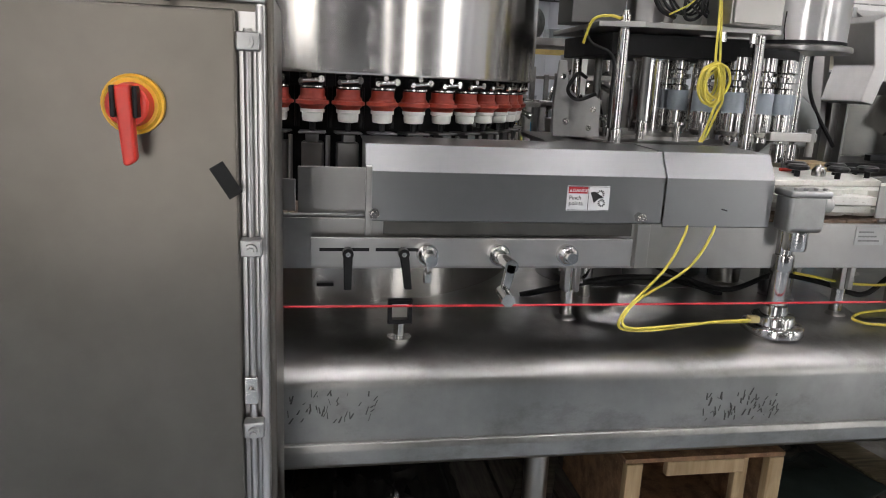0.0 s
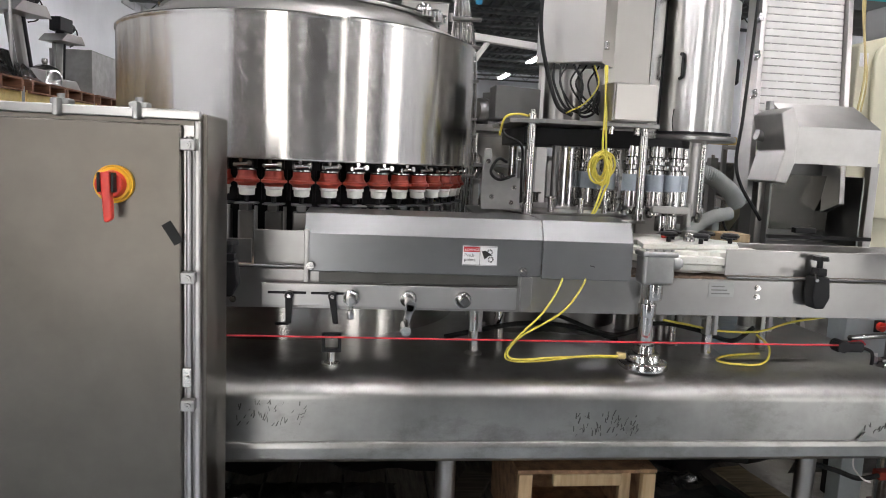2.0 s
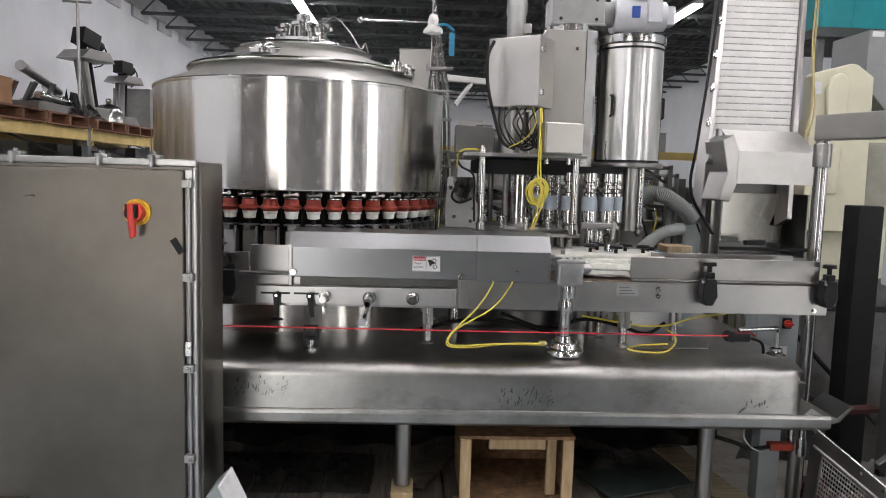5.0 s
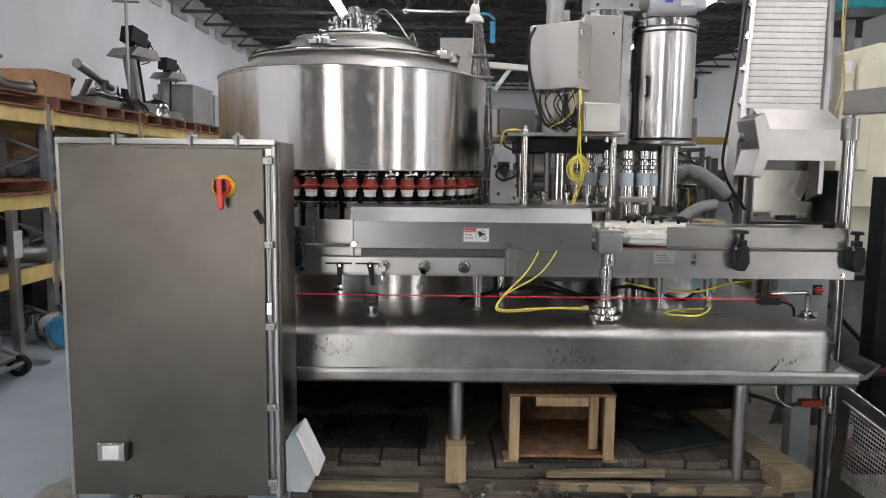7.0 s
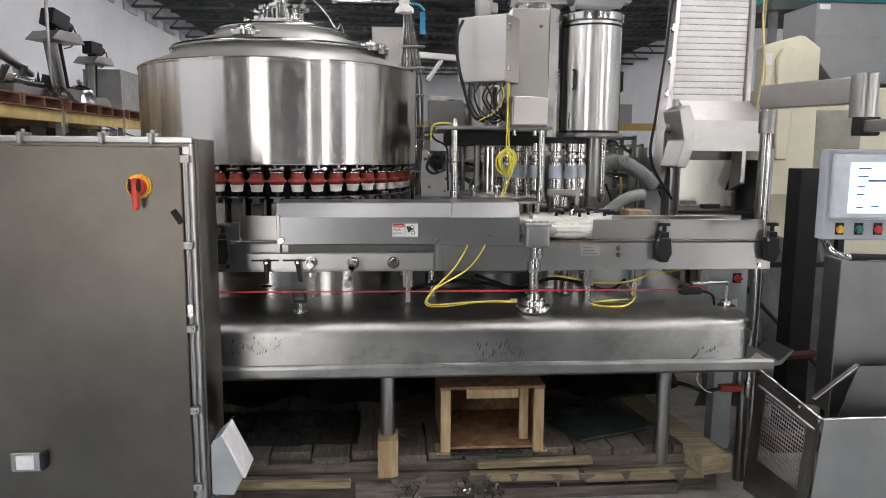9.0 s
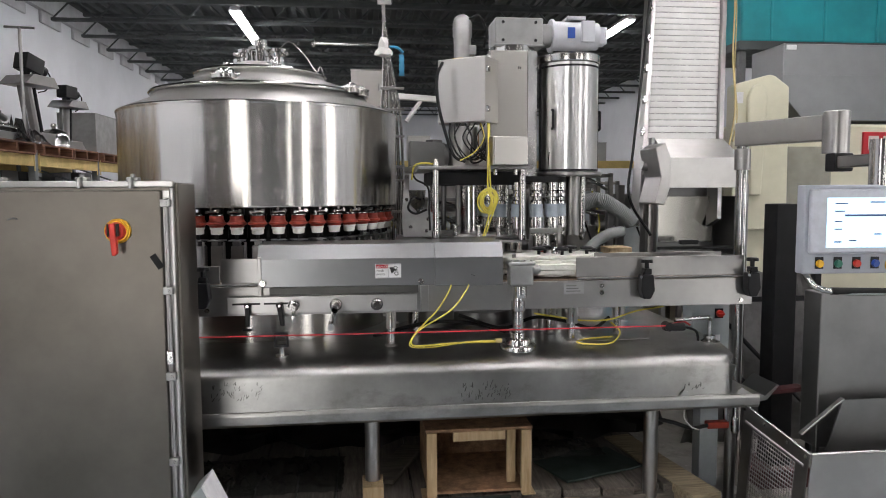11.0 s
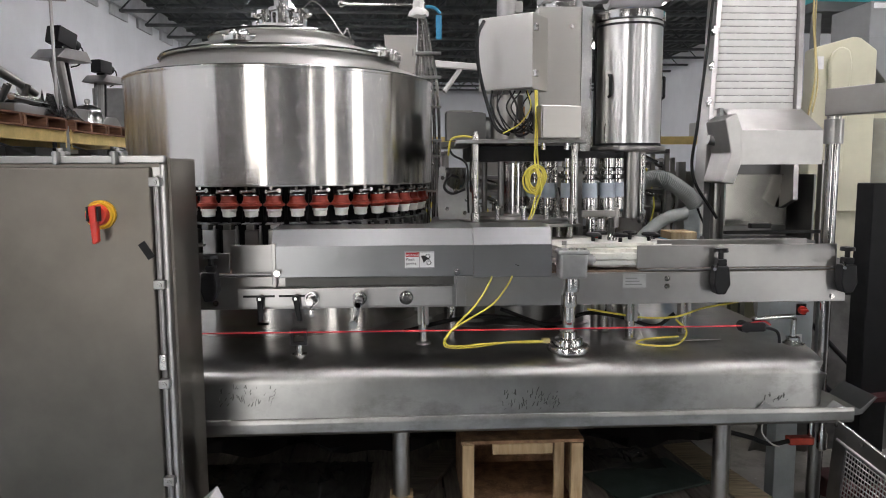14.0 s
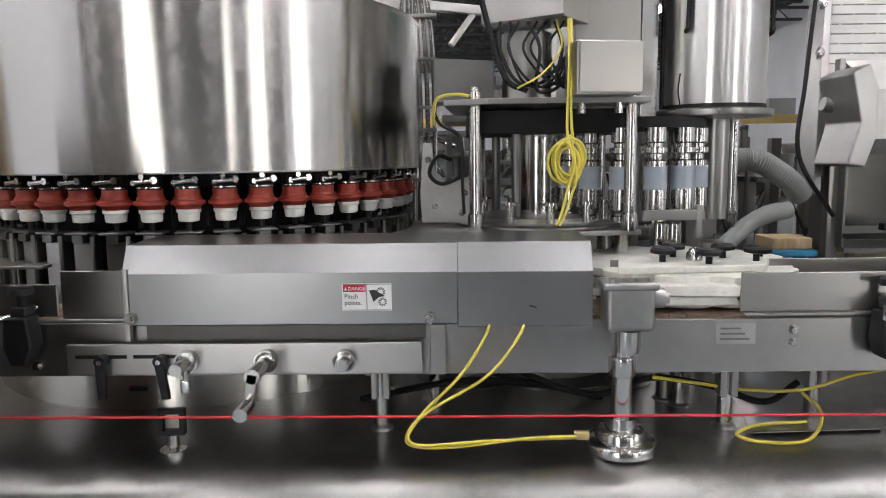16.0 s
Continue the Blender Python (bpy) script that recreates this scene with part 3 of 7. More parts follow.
# wooden skid and blocks under the machine
for x, y, z0 in ((0.584, 1.60, 0.118), (-0.6, 2.0, 0.206)):
    solo("wood_block", box(B(), x - 0.045, y - 0.05, z0, x + 0.045, y + 0.09, 0.29, 0.004), M_PINE, (x, y, z0), "rough pine block under a machine leg", "wood block", "leg blocks")
skid = thing("wooden_skid", (0.95, 2.4, 0), "old dirty grey wooden skid with broken boards", "pallet")
rng = random.Random(4)
for y in (1.60, 2.3, 3.1):
    part("runner", box(B(), -0.62, y, 0.0, 2.10, y + 0.10, 0.116, 0.004), M_OLDWOOD, skid)
    part("stringer", box(B(), -0.62, y + 0.02, 0.117, 2.05, y + 0.09, 0.163, 0.004), M_OLDWOOD, skid)
x = -0.62
while x < 2.0:
    w = rng.uniform(0.11, 0.19)
    y0 = 1.60 + rng.uniform(-0.02, 0.07)
    dz = rng.uniform(-0.006, 0.004)
    if not 0.52 < x + w / 2 < 0.66:
        part("deck_board", box(B(), x, y0, 0.164, x + w - 0.010, 3.25, 0.203 + dz, 0.003), M_DECKWOOD, skid)
    else:
        part("deck_board", box(B(), x, 1.70, 0.164, x + w - 0.010, 3.25, 0.203 + dz, 0.003), M_DECKWOOD, skid)
    x += w
for x0, x1, z0, z1, y, tilt in ((-0.12, 0.42, 0.075, 0.106, 1.556, 0.6), (0.44, 0.95, 0.02, 0.085, 1.56, 0.0), (0.95, 1.44, 0.085, 0.125, 1.548, 0.4), (1.47, 2.02, 0.070, 0.112, 1.55, -0.5), (0.98, 1.50, 0.150, 0.178, 1.552, -0.8), (-0.55, -0.05, 0.02, 0.07, 1.56, 0.0), (1.05, 1.9, 0.0, 0.05, 1.553, 0.0)):
    m = pose((x0 + x1) / 2, y, (z0 + z1) / 2, 0, tilt, 0)
    part("edge_board", box(B(), (x0 - x1) / 2, 0, (z0 - z1) / 2, (x1 - x0) / 2, 0.043, (z1 - z0) / 2, 0.004, m=m), M_GREYWOOD if tilt else M_OLDWOOD, skid, "splintered yellowed board" if tilt else "")
for k in range(9):
    x = rng.uniform(0.5, 2.0)
    w = rng.uniform(0.03, 0.09)
    b = prism(B(), [(x, 0.12), (x + w, 0.12 + rng.uniform(-0.02, 0.02)), (x + w * 0.7, 0.12 - rng.uniform(0.02, 0.06)), (x + w * 0.3, 0.12 - rng.uniform(0.01, 0.05))], 1.535, 1.545, "y")
    part("splinter", b, M_OLDWOOD, skid)

def plank(x0, y0, x1, y1, z, w, h, mat, name, label):
    d = Vector((x1 - x0, y1 - y0, 0))
    m = Matrix.Translation((x0, y0, z)) @ Matrix.Rotation(math.atan2(d.y, d.x), 4, "Z")
    b = box(B(), 0, -w / 2, 0, d.length, w / 2, h, 0.004, m=m)
    return solo(name, b, mat, (x0, y0, z), label, "plank")


plank(2.05, 1.50, 1.92, 2.28, 0.118, 0.15, 0.088, M_GREYWOOD, "timber", "long weathered timber lying on the end of the skid")
plank(0.62, 1.78, 0.80, 2.2, 0.208, 0.12, 0.022, M_OLDWOOD, "loose_board", "loose dark board on the skid")
plank(1.42, 1.80, 1.84, 1.95, 0.209, 0.28, 0.012, M_GREENMAT, "dark_mat", "dark green sheet lying on the skid")
def crumple(bm, x0, y0, x1, y1, z, height, nx, ny, seed):
    """A crumpled sheet lying on a surface, with a ragged outline."""
    r = random.Random(seed)
    g = []
    for i in range(nx + 1):
        row = []
        for j in range(ny + 1):
            u, v = i / nx, j / ny
            edge = min(1.0, 5 * min(u, 1 - u, v, 1 - v))
            row.append(bm.verts.new((x0 + (x1 - x0) * u + r.uniform(-0.4, 0.4) * (x1 - x0) / nx, y0 + (y1 - y0) * v + r.uniform(-0.4, 0.4) * (y1 - y0) / ny, z + 0.003 + height * edge * r.random() ** 2)))
        g.append(row)
    for i in range(nx):
        for j in range(ny):
            bm.faces.new((g[i][j], g[i + 1][j], g[i + 1][j + 1], g[i][j + 1]))
    return bm


b = B()
crumple(b, -0.35, 1.72, 0.45, 2.15, 0.206, 0.05, 30, 16, 5)
solo("plastic_wrap", b, M_FILM, (0.1, 2.0, 0.206), "crumpled dusty clear plastic wrap on the skid", "plastic wrap", kind="stuff")
b = B()
crumple(b, 1.33, 1.95, 1.75, 2.18, 0.224, 0.05, 16, 10, 8)
solo("plastic_wrap", b, M_FILM, (1.5, 2.05, 0.22), "crumpled dusty clear plastic wrap beside the crate", "plastic wrap", kind="stuff")
b = B()
for cx in (0.66, 0.92, 1.05):
    for i in range(44):
        a = Vector((cx + rng.uniform(-0.05, 0.05), 1.53, 0.03 + rng.uniform(0, 0.07)))
        vs = [b.verts.new(a + Vector((rng.uniform(-0.018, 0.018), rng.uniform(-0.02, 0.01), rng.uniform(-0.022, 0.022)))) for _ in range(3)]
        b.faces.new(vs)
solo("plastic_scraps", b, M_FILM, (0.85, 1.53, 0.0), "torn clear plastic scraps hanging from the skid", "plastic scraps", kind="stuff")
b = B()
for i in range(26):
    x, y = rng.uniform(-0.2, 2.2), rng.uniform(0.9, 1.5)
    s = rng.uniform(0.003, 0.014)
    box(b, x, y, 0.0, x + s, y + s * rng.uniform(0.3, 1.0), 0.003, m=None)
solo("floor_debris", b, M_OLDWOOD, (1, 1.2, 0), "small splinters and scraps on the floor", "debris", kind="stuff")

# dark sheet added behind the crate to deepen the shade under the machine
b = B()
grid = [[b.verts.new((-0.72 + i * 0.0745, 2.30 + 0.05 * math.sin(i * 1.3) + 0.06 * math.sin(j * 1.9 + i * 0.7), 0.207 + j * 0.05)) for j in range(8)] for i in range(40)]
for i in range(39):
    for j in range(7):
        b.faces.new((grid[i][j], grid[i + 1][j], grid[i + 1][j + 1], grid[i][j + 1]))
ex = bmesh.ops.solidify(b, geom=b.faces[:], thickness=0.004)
solo("dark_sheeting", b, M_UNDERSHADE, (0.7, 2.25, 0.11), "dark crumpled sheet added to deepen the shade under the machine", "plastic sheet")

# crate
crate = thing("wooden_crate", (1.05, 1.75, 0.2075), "open-fronted chipboard crate with pale pine battens", "crate")
KX0, KX1, KY0, KY1, KZ0, KZ1 = 0.812, 1.282, 1.590, 2.05, 0.216, 0.515
b = B()
box(b, KX0 + 0.012, KY0 + 0.02, KZ0, KX0 + 0.024, KY1, KZ1 - 0.012)
part("side_panel", b, M_OSB, crate)
part("side_panel", box(B(), KX1 - 0.024, KY0 + 0.02, KZ0, KX1 - 0.012, KY1, KZ1 - 0.012), M_OSB, crate)
part("back_panel", box(B(), KX0 + 0.024, KY1 - 0.012, KZ0, KX1 - 0.024, KY1, KZ1 - 0.012), M_OSB, crate)
part("bottom_panel", box(B(), KX0 + 0.024, KY0, KZ0 + 0.010, KX1 - 0.024, KY1 - 0.012, KZ0 + 0.022), M_OSB, crate)
part("top_panel", box(B(), KX0, KY0 - 0.005, KZ1 - 0.012, KX1, KY1, KZ1), M_OSB, crate)
for x in (KX0 + 0.004, KX1 - 0.049):
    part("batten", box(B(), x, KY0 - 0.01, KZ0, x + 0.045, KY0 + 0.019, KZ1 - 0.013, 0.003), M_PINE, crate)
part("batten", box(B(), KX0 + 0.12, KY0 - 0.006, KZ1 - 0.055, KX1 - 0.12, KY0 + 0.016, KZ1 - 0.013, 0.003), M_PINE, crate)
for x in (KX0 - 0.03, KX1 - 0.06):
    part("foot", box(B(), x + 0.015, KY0 - 0.012, 0.2075, x + 0.075, KY0 + 0.10, 0.2155, 0.002), M_PINE, crate)
part("batten", box(B(), KX1 - 0.10, KY0 + 0.06, KZ0 + 0.024, KX1 - 0.06, KY0 + 0.085, KZ1 - 0.013, 0.003), M_PINE, crate)
solo("green_board", box(B(), KX0 + 0.05, KY0 - 0.012, 0.2075, KX1 - 0.1, KY0 - 0.034, 0.214), M_GREENMAT, (1.05, 1.56, 0.2075), "thin green painted board edge under the crate", "board")

# ---------- conveyor ----------
conv = thing("conveyor", (1.1, 1.75, 0.85), "stainless steel bottle conveyor with side rails", "conveyor")
VY = 1.66
part("front_rail", box(B(), -0.35, VY, 1.02, 2.325, VY + 0.008, 1.143, 0.002), M_PLATE, conv)
part("back_rail", box(B(), -0.35, 1.86, 1.02, 2.325, 1.868, 1.143, 0.002), M_PLATE, conv)
part("bottom_plate", box(B(), -0.35, VY + 0.0082, 1.024, 2.32, 1.8598, 1.03), M_PLATE, conv)
b = B()
for x0, x1, z1 in ((1.495, 2.285, 1.246),):
    box(b, x0, VY + 0.004, 1.158, x1, VY + 0.010, z1, 0.002)
part("guide_plate", b, M_PLATE, conv)
part("guide_plate", box(B(), -0.35, VY + 0.004, 1.158, -0.045, VY + 0.010, 1.233, 0.002), M_PLATE, conv)
part("guide_plate", box(B(), -0.04, VY + 0.012, 1.15, 0.3, VY + 0.018, 1.262, 0.002), M_PLATE, conv)
part("guide_plate", box(B(), 1.25, 1.875, 1.158, 2.285, 1.881, 1.246, 0.002), M_PLATE, conv)
for i in range(66):
    x = -0.34 + i * 0.0400
    part("chain_link", prism(B(), [(x, VY + 0.012), (x + 0.037, VY + 0.012), (x + 0.030, 1.855), (x - 0.007, 1.855)], 1.143, 1.150, "z"), M_CHAIN, conv)
part("wear_rod", cyl(B(), (-0.35, VY - 0.012, 1.152), (0.14, VY - 0.012, 1.152), 0.005, n=8), M_DARKSTEEL, conv)
part("wear_rod", cyl(B(), (1.5, VY - 0.004, 1.152), (2.29, VY - 0.004, 1.152), 0.005, n=8), M_DARKSTEEL, conv)
for x, z in ((1.613, 1.118), (1.613, 1.088), (1.23, 1.045), (-0.1, 1.045), (2.27, 1.04)):
    b = B()
    hexbolt(b, (x, VY, z), (0, -1, 0), 0.008, 0.01)
    part("bolt", b, M_BRIGHT, conv)
tag = part("name_plate", box(B(), 1.44, VY - 0.002, 1.085, 1.53, VY, 1.135, 0.0008), M_TAG, conv, "small grey engraved plate")
b = B()
for k in range(3):
    box(b, 1.45, VY - 0.003, 1.095 + k * 0.012, 1.515 - k * 0.01, VY - 0.002, 1.099 + k * 0.012)
part("writing_bars", b, M_DARKSTEEL, tag)
# adjusting bracket below the cover
b = B()
box(b, -0.01, 1.622, 1.035, 0.782, 1.632, 1.104, 0.002)
br = part("adjusting_bar", b, M_BAR, conv)
part("bracket_plate", box(B(), 0.80, 1.64, 1.025, 0.835, 1.659, 1.139, 0.002), M_PLATE, conv)
part("bracket_plate", box(B(), 0.115, 1.636, 1.105, 0.13, 1.652, 1.27, 0.002), M_PLATE, conv)
part("slot_panel", box(B(), 0.16, 1.652, 1.106, 0.79, 1.659, 1.139), M_SCUFF, conv)
for x in (0.01, 0.14):
    part("slot", box(B(), x + 0.0, 1.6205, 1.072, x + 0.115, 1.6218, 1.080), M_BLACK, br)
for x, lean in ((0.075, 0.0), (0.205, 0.012)):
    b = B()
    cyl(b, (x, 1.622, 1.07), (x, 1.596, 1.07), 0.013, n=16)
    prism(b, [(x - 0.011, 1.072), (x + 0.011, 1.072), (x + lean + 0.009, 0.985), (x + lean - 0.009, 0.985)], 1.594, 1.608, "y", 0.003)
    lv = part("clamp_lever", b, M_BLACK, br)
    part("screw", cyl(B(), (x, 1.596, 1.07), (x, 1.593, 1.07), 0.006, n=10), M_BRIGHT, lv)
for x in (0.262, 0.438, 0.61):
    b = B()
    cyl(b, (x, 1.622, 1.066), (x, 1.606, 1.066), 0.026, n=24)
    cyl(b, (x, 1.606, 1.066), (x, 1.598, 1.066), 0.022, 0.016, n=20)
    cyl(b, (x, 1.598, 1.066), (x, 1.575 if x > 0.5 else 1.545, 1.066), 0.014, n=14)
    part("adjusting_knob", b, M_BRIGHT, br)
b = B()
cyl(b, (0.438, 1.555, 1.066), (0.438, 1.50, 1.066), 0.016, n=16)
prism(b, [(0.426, 1.075), (0.452, 1.07), (0.435, 1.0), (0.415, 1.0)], 1.50, 1.512, "y", 0.003)
cyl(b, (0.423, 1.515, 1.004), (0.423, 1.455, 1.000), 0.015, n=16)
part("crank_handle", b, M_BRIGHT, br)
b = B()
box(b, 0.252, 1.59, 1.0, 0.272, 1.61, 1.03, 0.004)
cyl(b, (0.262, 1.6, 1.03), (0.262, 1.6, 1.06), 0.006, n=8)
part("set_screw", b, M_BRIGHT, br)

# rail clamps
def rail_clamp(x, zt):
    ob = thing("rail_clamp", (x, VY - 0.02, 1.06), "black plastic rail clamp with star knob", "clamp", "rail clamps")
    y = VY - 0.03
    part("body", prism(B(), [(x - 0.03, 1.17), (x + 0.022, 1.17), (x + 0.03, 1.10), (x + 0.012, 1.062), (x - 0.022, 1.062), (x - 0.034, 1.10)], y - 0.03, y + 0.024, "y", 0.006), M_BLACK, ob)
    part("neck", box(B(), x - 0.017, y - 0.02, 1.17, x + 0.017, y + 0.02, zt - 0.04, 0.004), M_BLACK, ob)
    b = B()
    cyl(b, (x, y, zt - 0.04), (x, y, zt - 0.014), 0.010, n=12)
    cyl(b, (x, y, zt - 0.014), (x, y, zt), 0.028, 0.025, n=10)
    part("star_knob", b, M_BLACK, ob)
    b = B()
    cyl(b, (x - 0.055, y - 0.075, zt - 0.07), (x + 0.015, y + 0.045, zt - 0.05), 0.006, n=10)
    part("rod", b, M_BRIGHT, ob)


rail_clamp(-0.105, 1.232)
rail_clamp(1.808, 1.236)
rail_clamp(2.305, 1.236)

# guard over the chain, with the sign
guard = thing("chain_guard", (0.63, 1.70, 1.13), "folded stainless steel guard over the conveyor chain", "machine guard")
for x0, x1, d in ((0.115, 0.862, 0.0), (0.863, 1.16, 0.006)):
    outer = [(1.642 - d, 1.142 - d), (1.642 - d, 1.258), (1.678 - d, 1.318 + d * 0.4), (1.86, 1.322 + d * 0.4)]
    inner = [(y + 0.004, z - 0.003) for y, z in reversed(outer)]
    part("guard_shell", prism(B(), outer + inner, x0, x1, "x", 0.0012), M_COVER, guard)
    part("end_plate", prism(B(), [(1.646, 1.15), (1.646, 1.256), (1.682, 1.314), (1.8, 1.317), (1.8, 1.15)], x0 + 0.002 if d == 0 else x1 - 0.005, x0 + 0.005 if d == 0 else x1 - 0.002, "x"), M_COVER, guard)
for x, z in ((0.135, 1.16), (0.80, 1.158)):
    b = B()
    cyl(b, (x, 1.642, z), (x, 1.622, z), 0.013, n=6)
    cyl(b, (x, 1.622, z), (x, 1.616, z), 0.007, n=12)
    part("bolt", b, M_BRIGHT, guard)
part("scratch", cyl(B(), (1.02, 1.6355, 1.182), (1.036, 1.6355, 1.178), 0.0018, n=6), M_INK, guard)
SGX0, SGX1, SGZ0, SGZ1, SGY = 0.606, 0.716, 1.172, 1.234, 1.6414
sg = part("safety_sign", box(B(), SGX0, SGY - 0.0012, SGZ0, SGX1, SGY, SGZ1), M_LABEL, guard, "white safety label with red heading")
yy = SGY - 0.0024
part("red_heading", box(B(), SGX0 + 0.003, yy, SGZ1 - 0.019, SGX0 + 0.053, SGY - 0.0013, SGZ1 - 0.003), M_SIGNRED, sg)
b = B()
for x0, z0, x1, z1 in ((SGX0 + 0.0015, SGZ0 + 0.0015, SGX1 - 0.0015, SGZ0 + 0.0025), (SGX0 + 0.0015, SGZ1 - 0.0025, SGX1 - 0.0015, SGZ1 - 0.0015), (SGX0 + 0.0545, SGZ0 + 0.0025, SGX0 + 0.0555, SGZ1 - 0.0025)):
    box(b, x0, yy, z0, x1, SGY - 0.0013, z1)
part("border", b, M_INK, sg)
up = lambda x, z: pose(x, yy - 0.0004, z, 90, 0, 0)
part("writing", text_mesh("DANGER", 0.0115, up(SGX0 + 0.013, SGZ1 - 0.0155)), M_LABEL, sg)
b = text_mesh("Pinch", 0.0145, up(SGX0 + 0.005, SGZ1 - 0.034))
join(b, text_mesh("points.", 0.0145, up(SGX0 + 0.005, SGZ1 - 0.048)))
part("writing", b, M_INK, sg)
part("triangle", prism(B(), [(SGX0 + 0.005, SGZ1 - 0.015), (SGX0 + 0.012, SGZ1 - 0.015), (SGX0 + 0.0085, SGZ1 - 0.008)], yy - 0.0005, yy, "y"), M_LABEL, sg)
b = B()
for cx, cz in ((SGX0 + 0.086, SGZ0 + 0.043), (SGX0 + 0.090, SGZ0 + 0.02)):
    for i in range(10):
        a0, a1 = 2 * math.pi * i / 10, 2 * math.pi * (i + 0.55) / 10
        prism(b, [(cx + 0.005 * math.cos(a0), cz + 0.005 * math.sin(a0)), (cx + 0.010 * math.cos(a0), cz + 0.010 * math.sin(a0)), (cx + 0.010 * math.cos(a1), cz + 0.010 * math.sin(a1)), (cx + 0.005 * math.cos(a1), cz + 0.005 * math.sin(a1))], yy, SGY - 0.0013, "y")
prism(b, [(SGX0 + 0.060, SGZ0 + 0.046), (SGX0 + 0.072, SGZ0 + 0.048), (SGX0 + 0.096, SGZ0 + 0.033), (SGX0 + 0.082, SGZ0 + 0.031), (SGX0 + 0.070, SGZ0 + 0.020)], yy, SGY - 0.0013, "y")
part("pictogram", b, M_INK, sg)

# support post with gearbox head
def stand(x, y, z0, zt, r, name, label, foot=True):
    ob = thing(name, (x, y, z0), label, "support post")
    if foot:
        b = B()
        lathe(b, (x, y), [(0.082, z0 - 0.01), (0.082, z0 + 0.008), (0.076, z0 + 0.014), (0.058, z0 + 0.016), (0.056, z0 + 0.035), (0.05, z0 + 0.04), (0.036, z0 + 0.042), (0.034, z0 + 0.065), (r, z0 + 0.068)], 28)
        part("foot", b, M_BRIGHT, ob)
    b = B()
    cyl(b, (x, y, z0 + 0.0), (x, y, zt), r, n=20)
    part("shaft", b, M_BRIGHT, ob)
    return ob


post = stand(1.232, 1.66, 0.853, 1.14, 0.024, "support_post", "bright steel post with flanged foot and gearbox head")
b = box(B(), 1.178, 1.585, 1.13, 1.286, 1.655, 1.232, 0.014, 3)
box(b, 1.172, 1.58, 1.222, 1.292, 1.655, 1.24, 0.006)
for i in range(4):
    cyl(b, (1.19 + i * 0.028, 1.592, 1.24), (1.19 + i * 0.028, 1.592, 1.247), 0.006, n=8)
part("gearbox", b, M_CAST, post)
b = B()
cyl(b, (1.286, 1.62, 1.20), (1.31, 1.62, 1.20), 0.022, n=16)
cyl(b, (1.31, 1.62, 1.20), (1.32, 1.62, 1.20), 0.013, n=16)
part("side_cap", b, M_CAST, post)
b = B()
lathe(b, (1.232, 1.62), [(0.028, 1.08), (0.03, 1.09), (0.03, 1.13)], 20)
lathe(b, (1.232, 1.66), [(0.029, 1.015), (0.031, 1.02), (0.031, 1.055), (0.029, 1.06)], 20)
part("collar", b, M_BRIGHT, post)


for x, y in ((0.675, 1.76), (1.505, 1.76), (1.75, 1.83), (1.44, 1.9)):
    s = stand(x, y, 0.848, 1.022, 0.018, "conveyor_post", "short steel post under the conveyor", False)
    part("clamp_jaw", hexbolt(box(B(), x - 0.022, y - 0.028, 0.935, x - 0.006, y + 0.01, 1.012, 0.003), (x - 0.022, y - 0.01, 0.995), (-1, 0, 0), 0.007, 0.012), M_PLATE, s)
    part("clamp_jaw", hexbolt(box(B(), x + 0.006, y - 0.028, 0.935, x + 0.022, y + 0.01, 1.012, 0.003), (x + 0.022, y - 0.01, 0.96), (1, 0, 0), 0.007, 0.012), M_PLATE, s)
    part("foot_ring", lathe(B(), (x, y), [(0.03, 0.846), (0.03, 0.854), (0.02, 0.866)], 18), M_PLATE, s)
ob = thing("square_bracket", (0.205, 1.66, 0.83), "small black square bracket on a steel stub", "bracket")
b = B()
box(b, 0.175, 1.64, 0.885, 0.235, 1.66, 0.895)
box(b, 0.175, 1.64, 0.935, 0.235, 1.66, 0.945)
box(b, 0.175, 1.64, 0.8952, 0.185, 1.66, 0.9348)
box(b, 0.225, 1.64, 0.8952, 0.235, 1.66, 0.9348)
part("frame", b, M_BLACK, ob)
part("stub", cyl(cyl(B(), (0.205, 1.65, 0.83), (0.205, 1.65, 0.885), 0.014, n=14), (0.205, 1.65, 0.835), (0.205, 1.65, 0.85), 0.03, n=18), M_BRIGHT, ob)

# trip cable in front of the machine
ob = thing("trip_cable", (0.9, 1.6, 0.94), "thin red safety trip cable stretched along the machine", "cable")
part("cable", tube(B(), [(-0.5, 1.6, 0.946), (0.7, 1.6, 0.942), (1.893, 1.6, 0.941)], 0.0032, 6, 4), M_REDCABLE, ob)
b = B()
tube(b, [(1.893, 1.6, 0.941), (1.98, 1.63, 0.952), (2.03, 1.66, 0.93)], 0.004, 6)
part("end_link", b, M_REDCABLE, ob)
sens = thing("cable_switch", (2.11, 1.66, 0.80), "cable pull switch on a bent steel arm", "switch")
b = B()
tube(b, [(2.135, 1.68, 0.80), (2.135, 1.68, 0.93), (2.13, 1.67, 0.955), (2.10, 1.66, 0.962), (1.94, 1.62, 0.962)], 0.010, 10, 4)
part("arm", b, M_BRIGHT, sens)
part("foot", lathe(lathe(B(), (2.135, 1.68), [(0.045, 0.835), (0.045, 0.85), (0.03, 0.855), (0.018, 0.875)], 22), (2.135, 1.68), [(0.026, 0.865), (0.026, 0.875)], 14), M_BRIGHT, sens)
b = B()
box(b, 1.885, 1.60, 0.915, 1.985, 1.64, 0.950, 0.008)
cyl(b, (1.905, 1.595, 0.935), (1.905, 1.645, 0.935), 0.02, n=14)
part("switch_head", b, M_BLACK, sens)
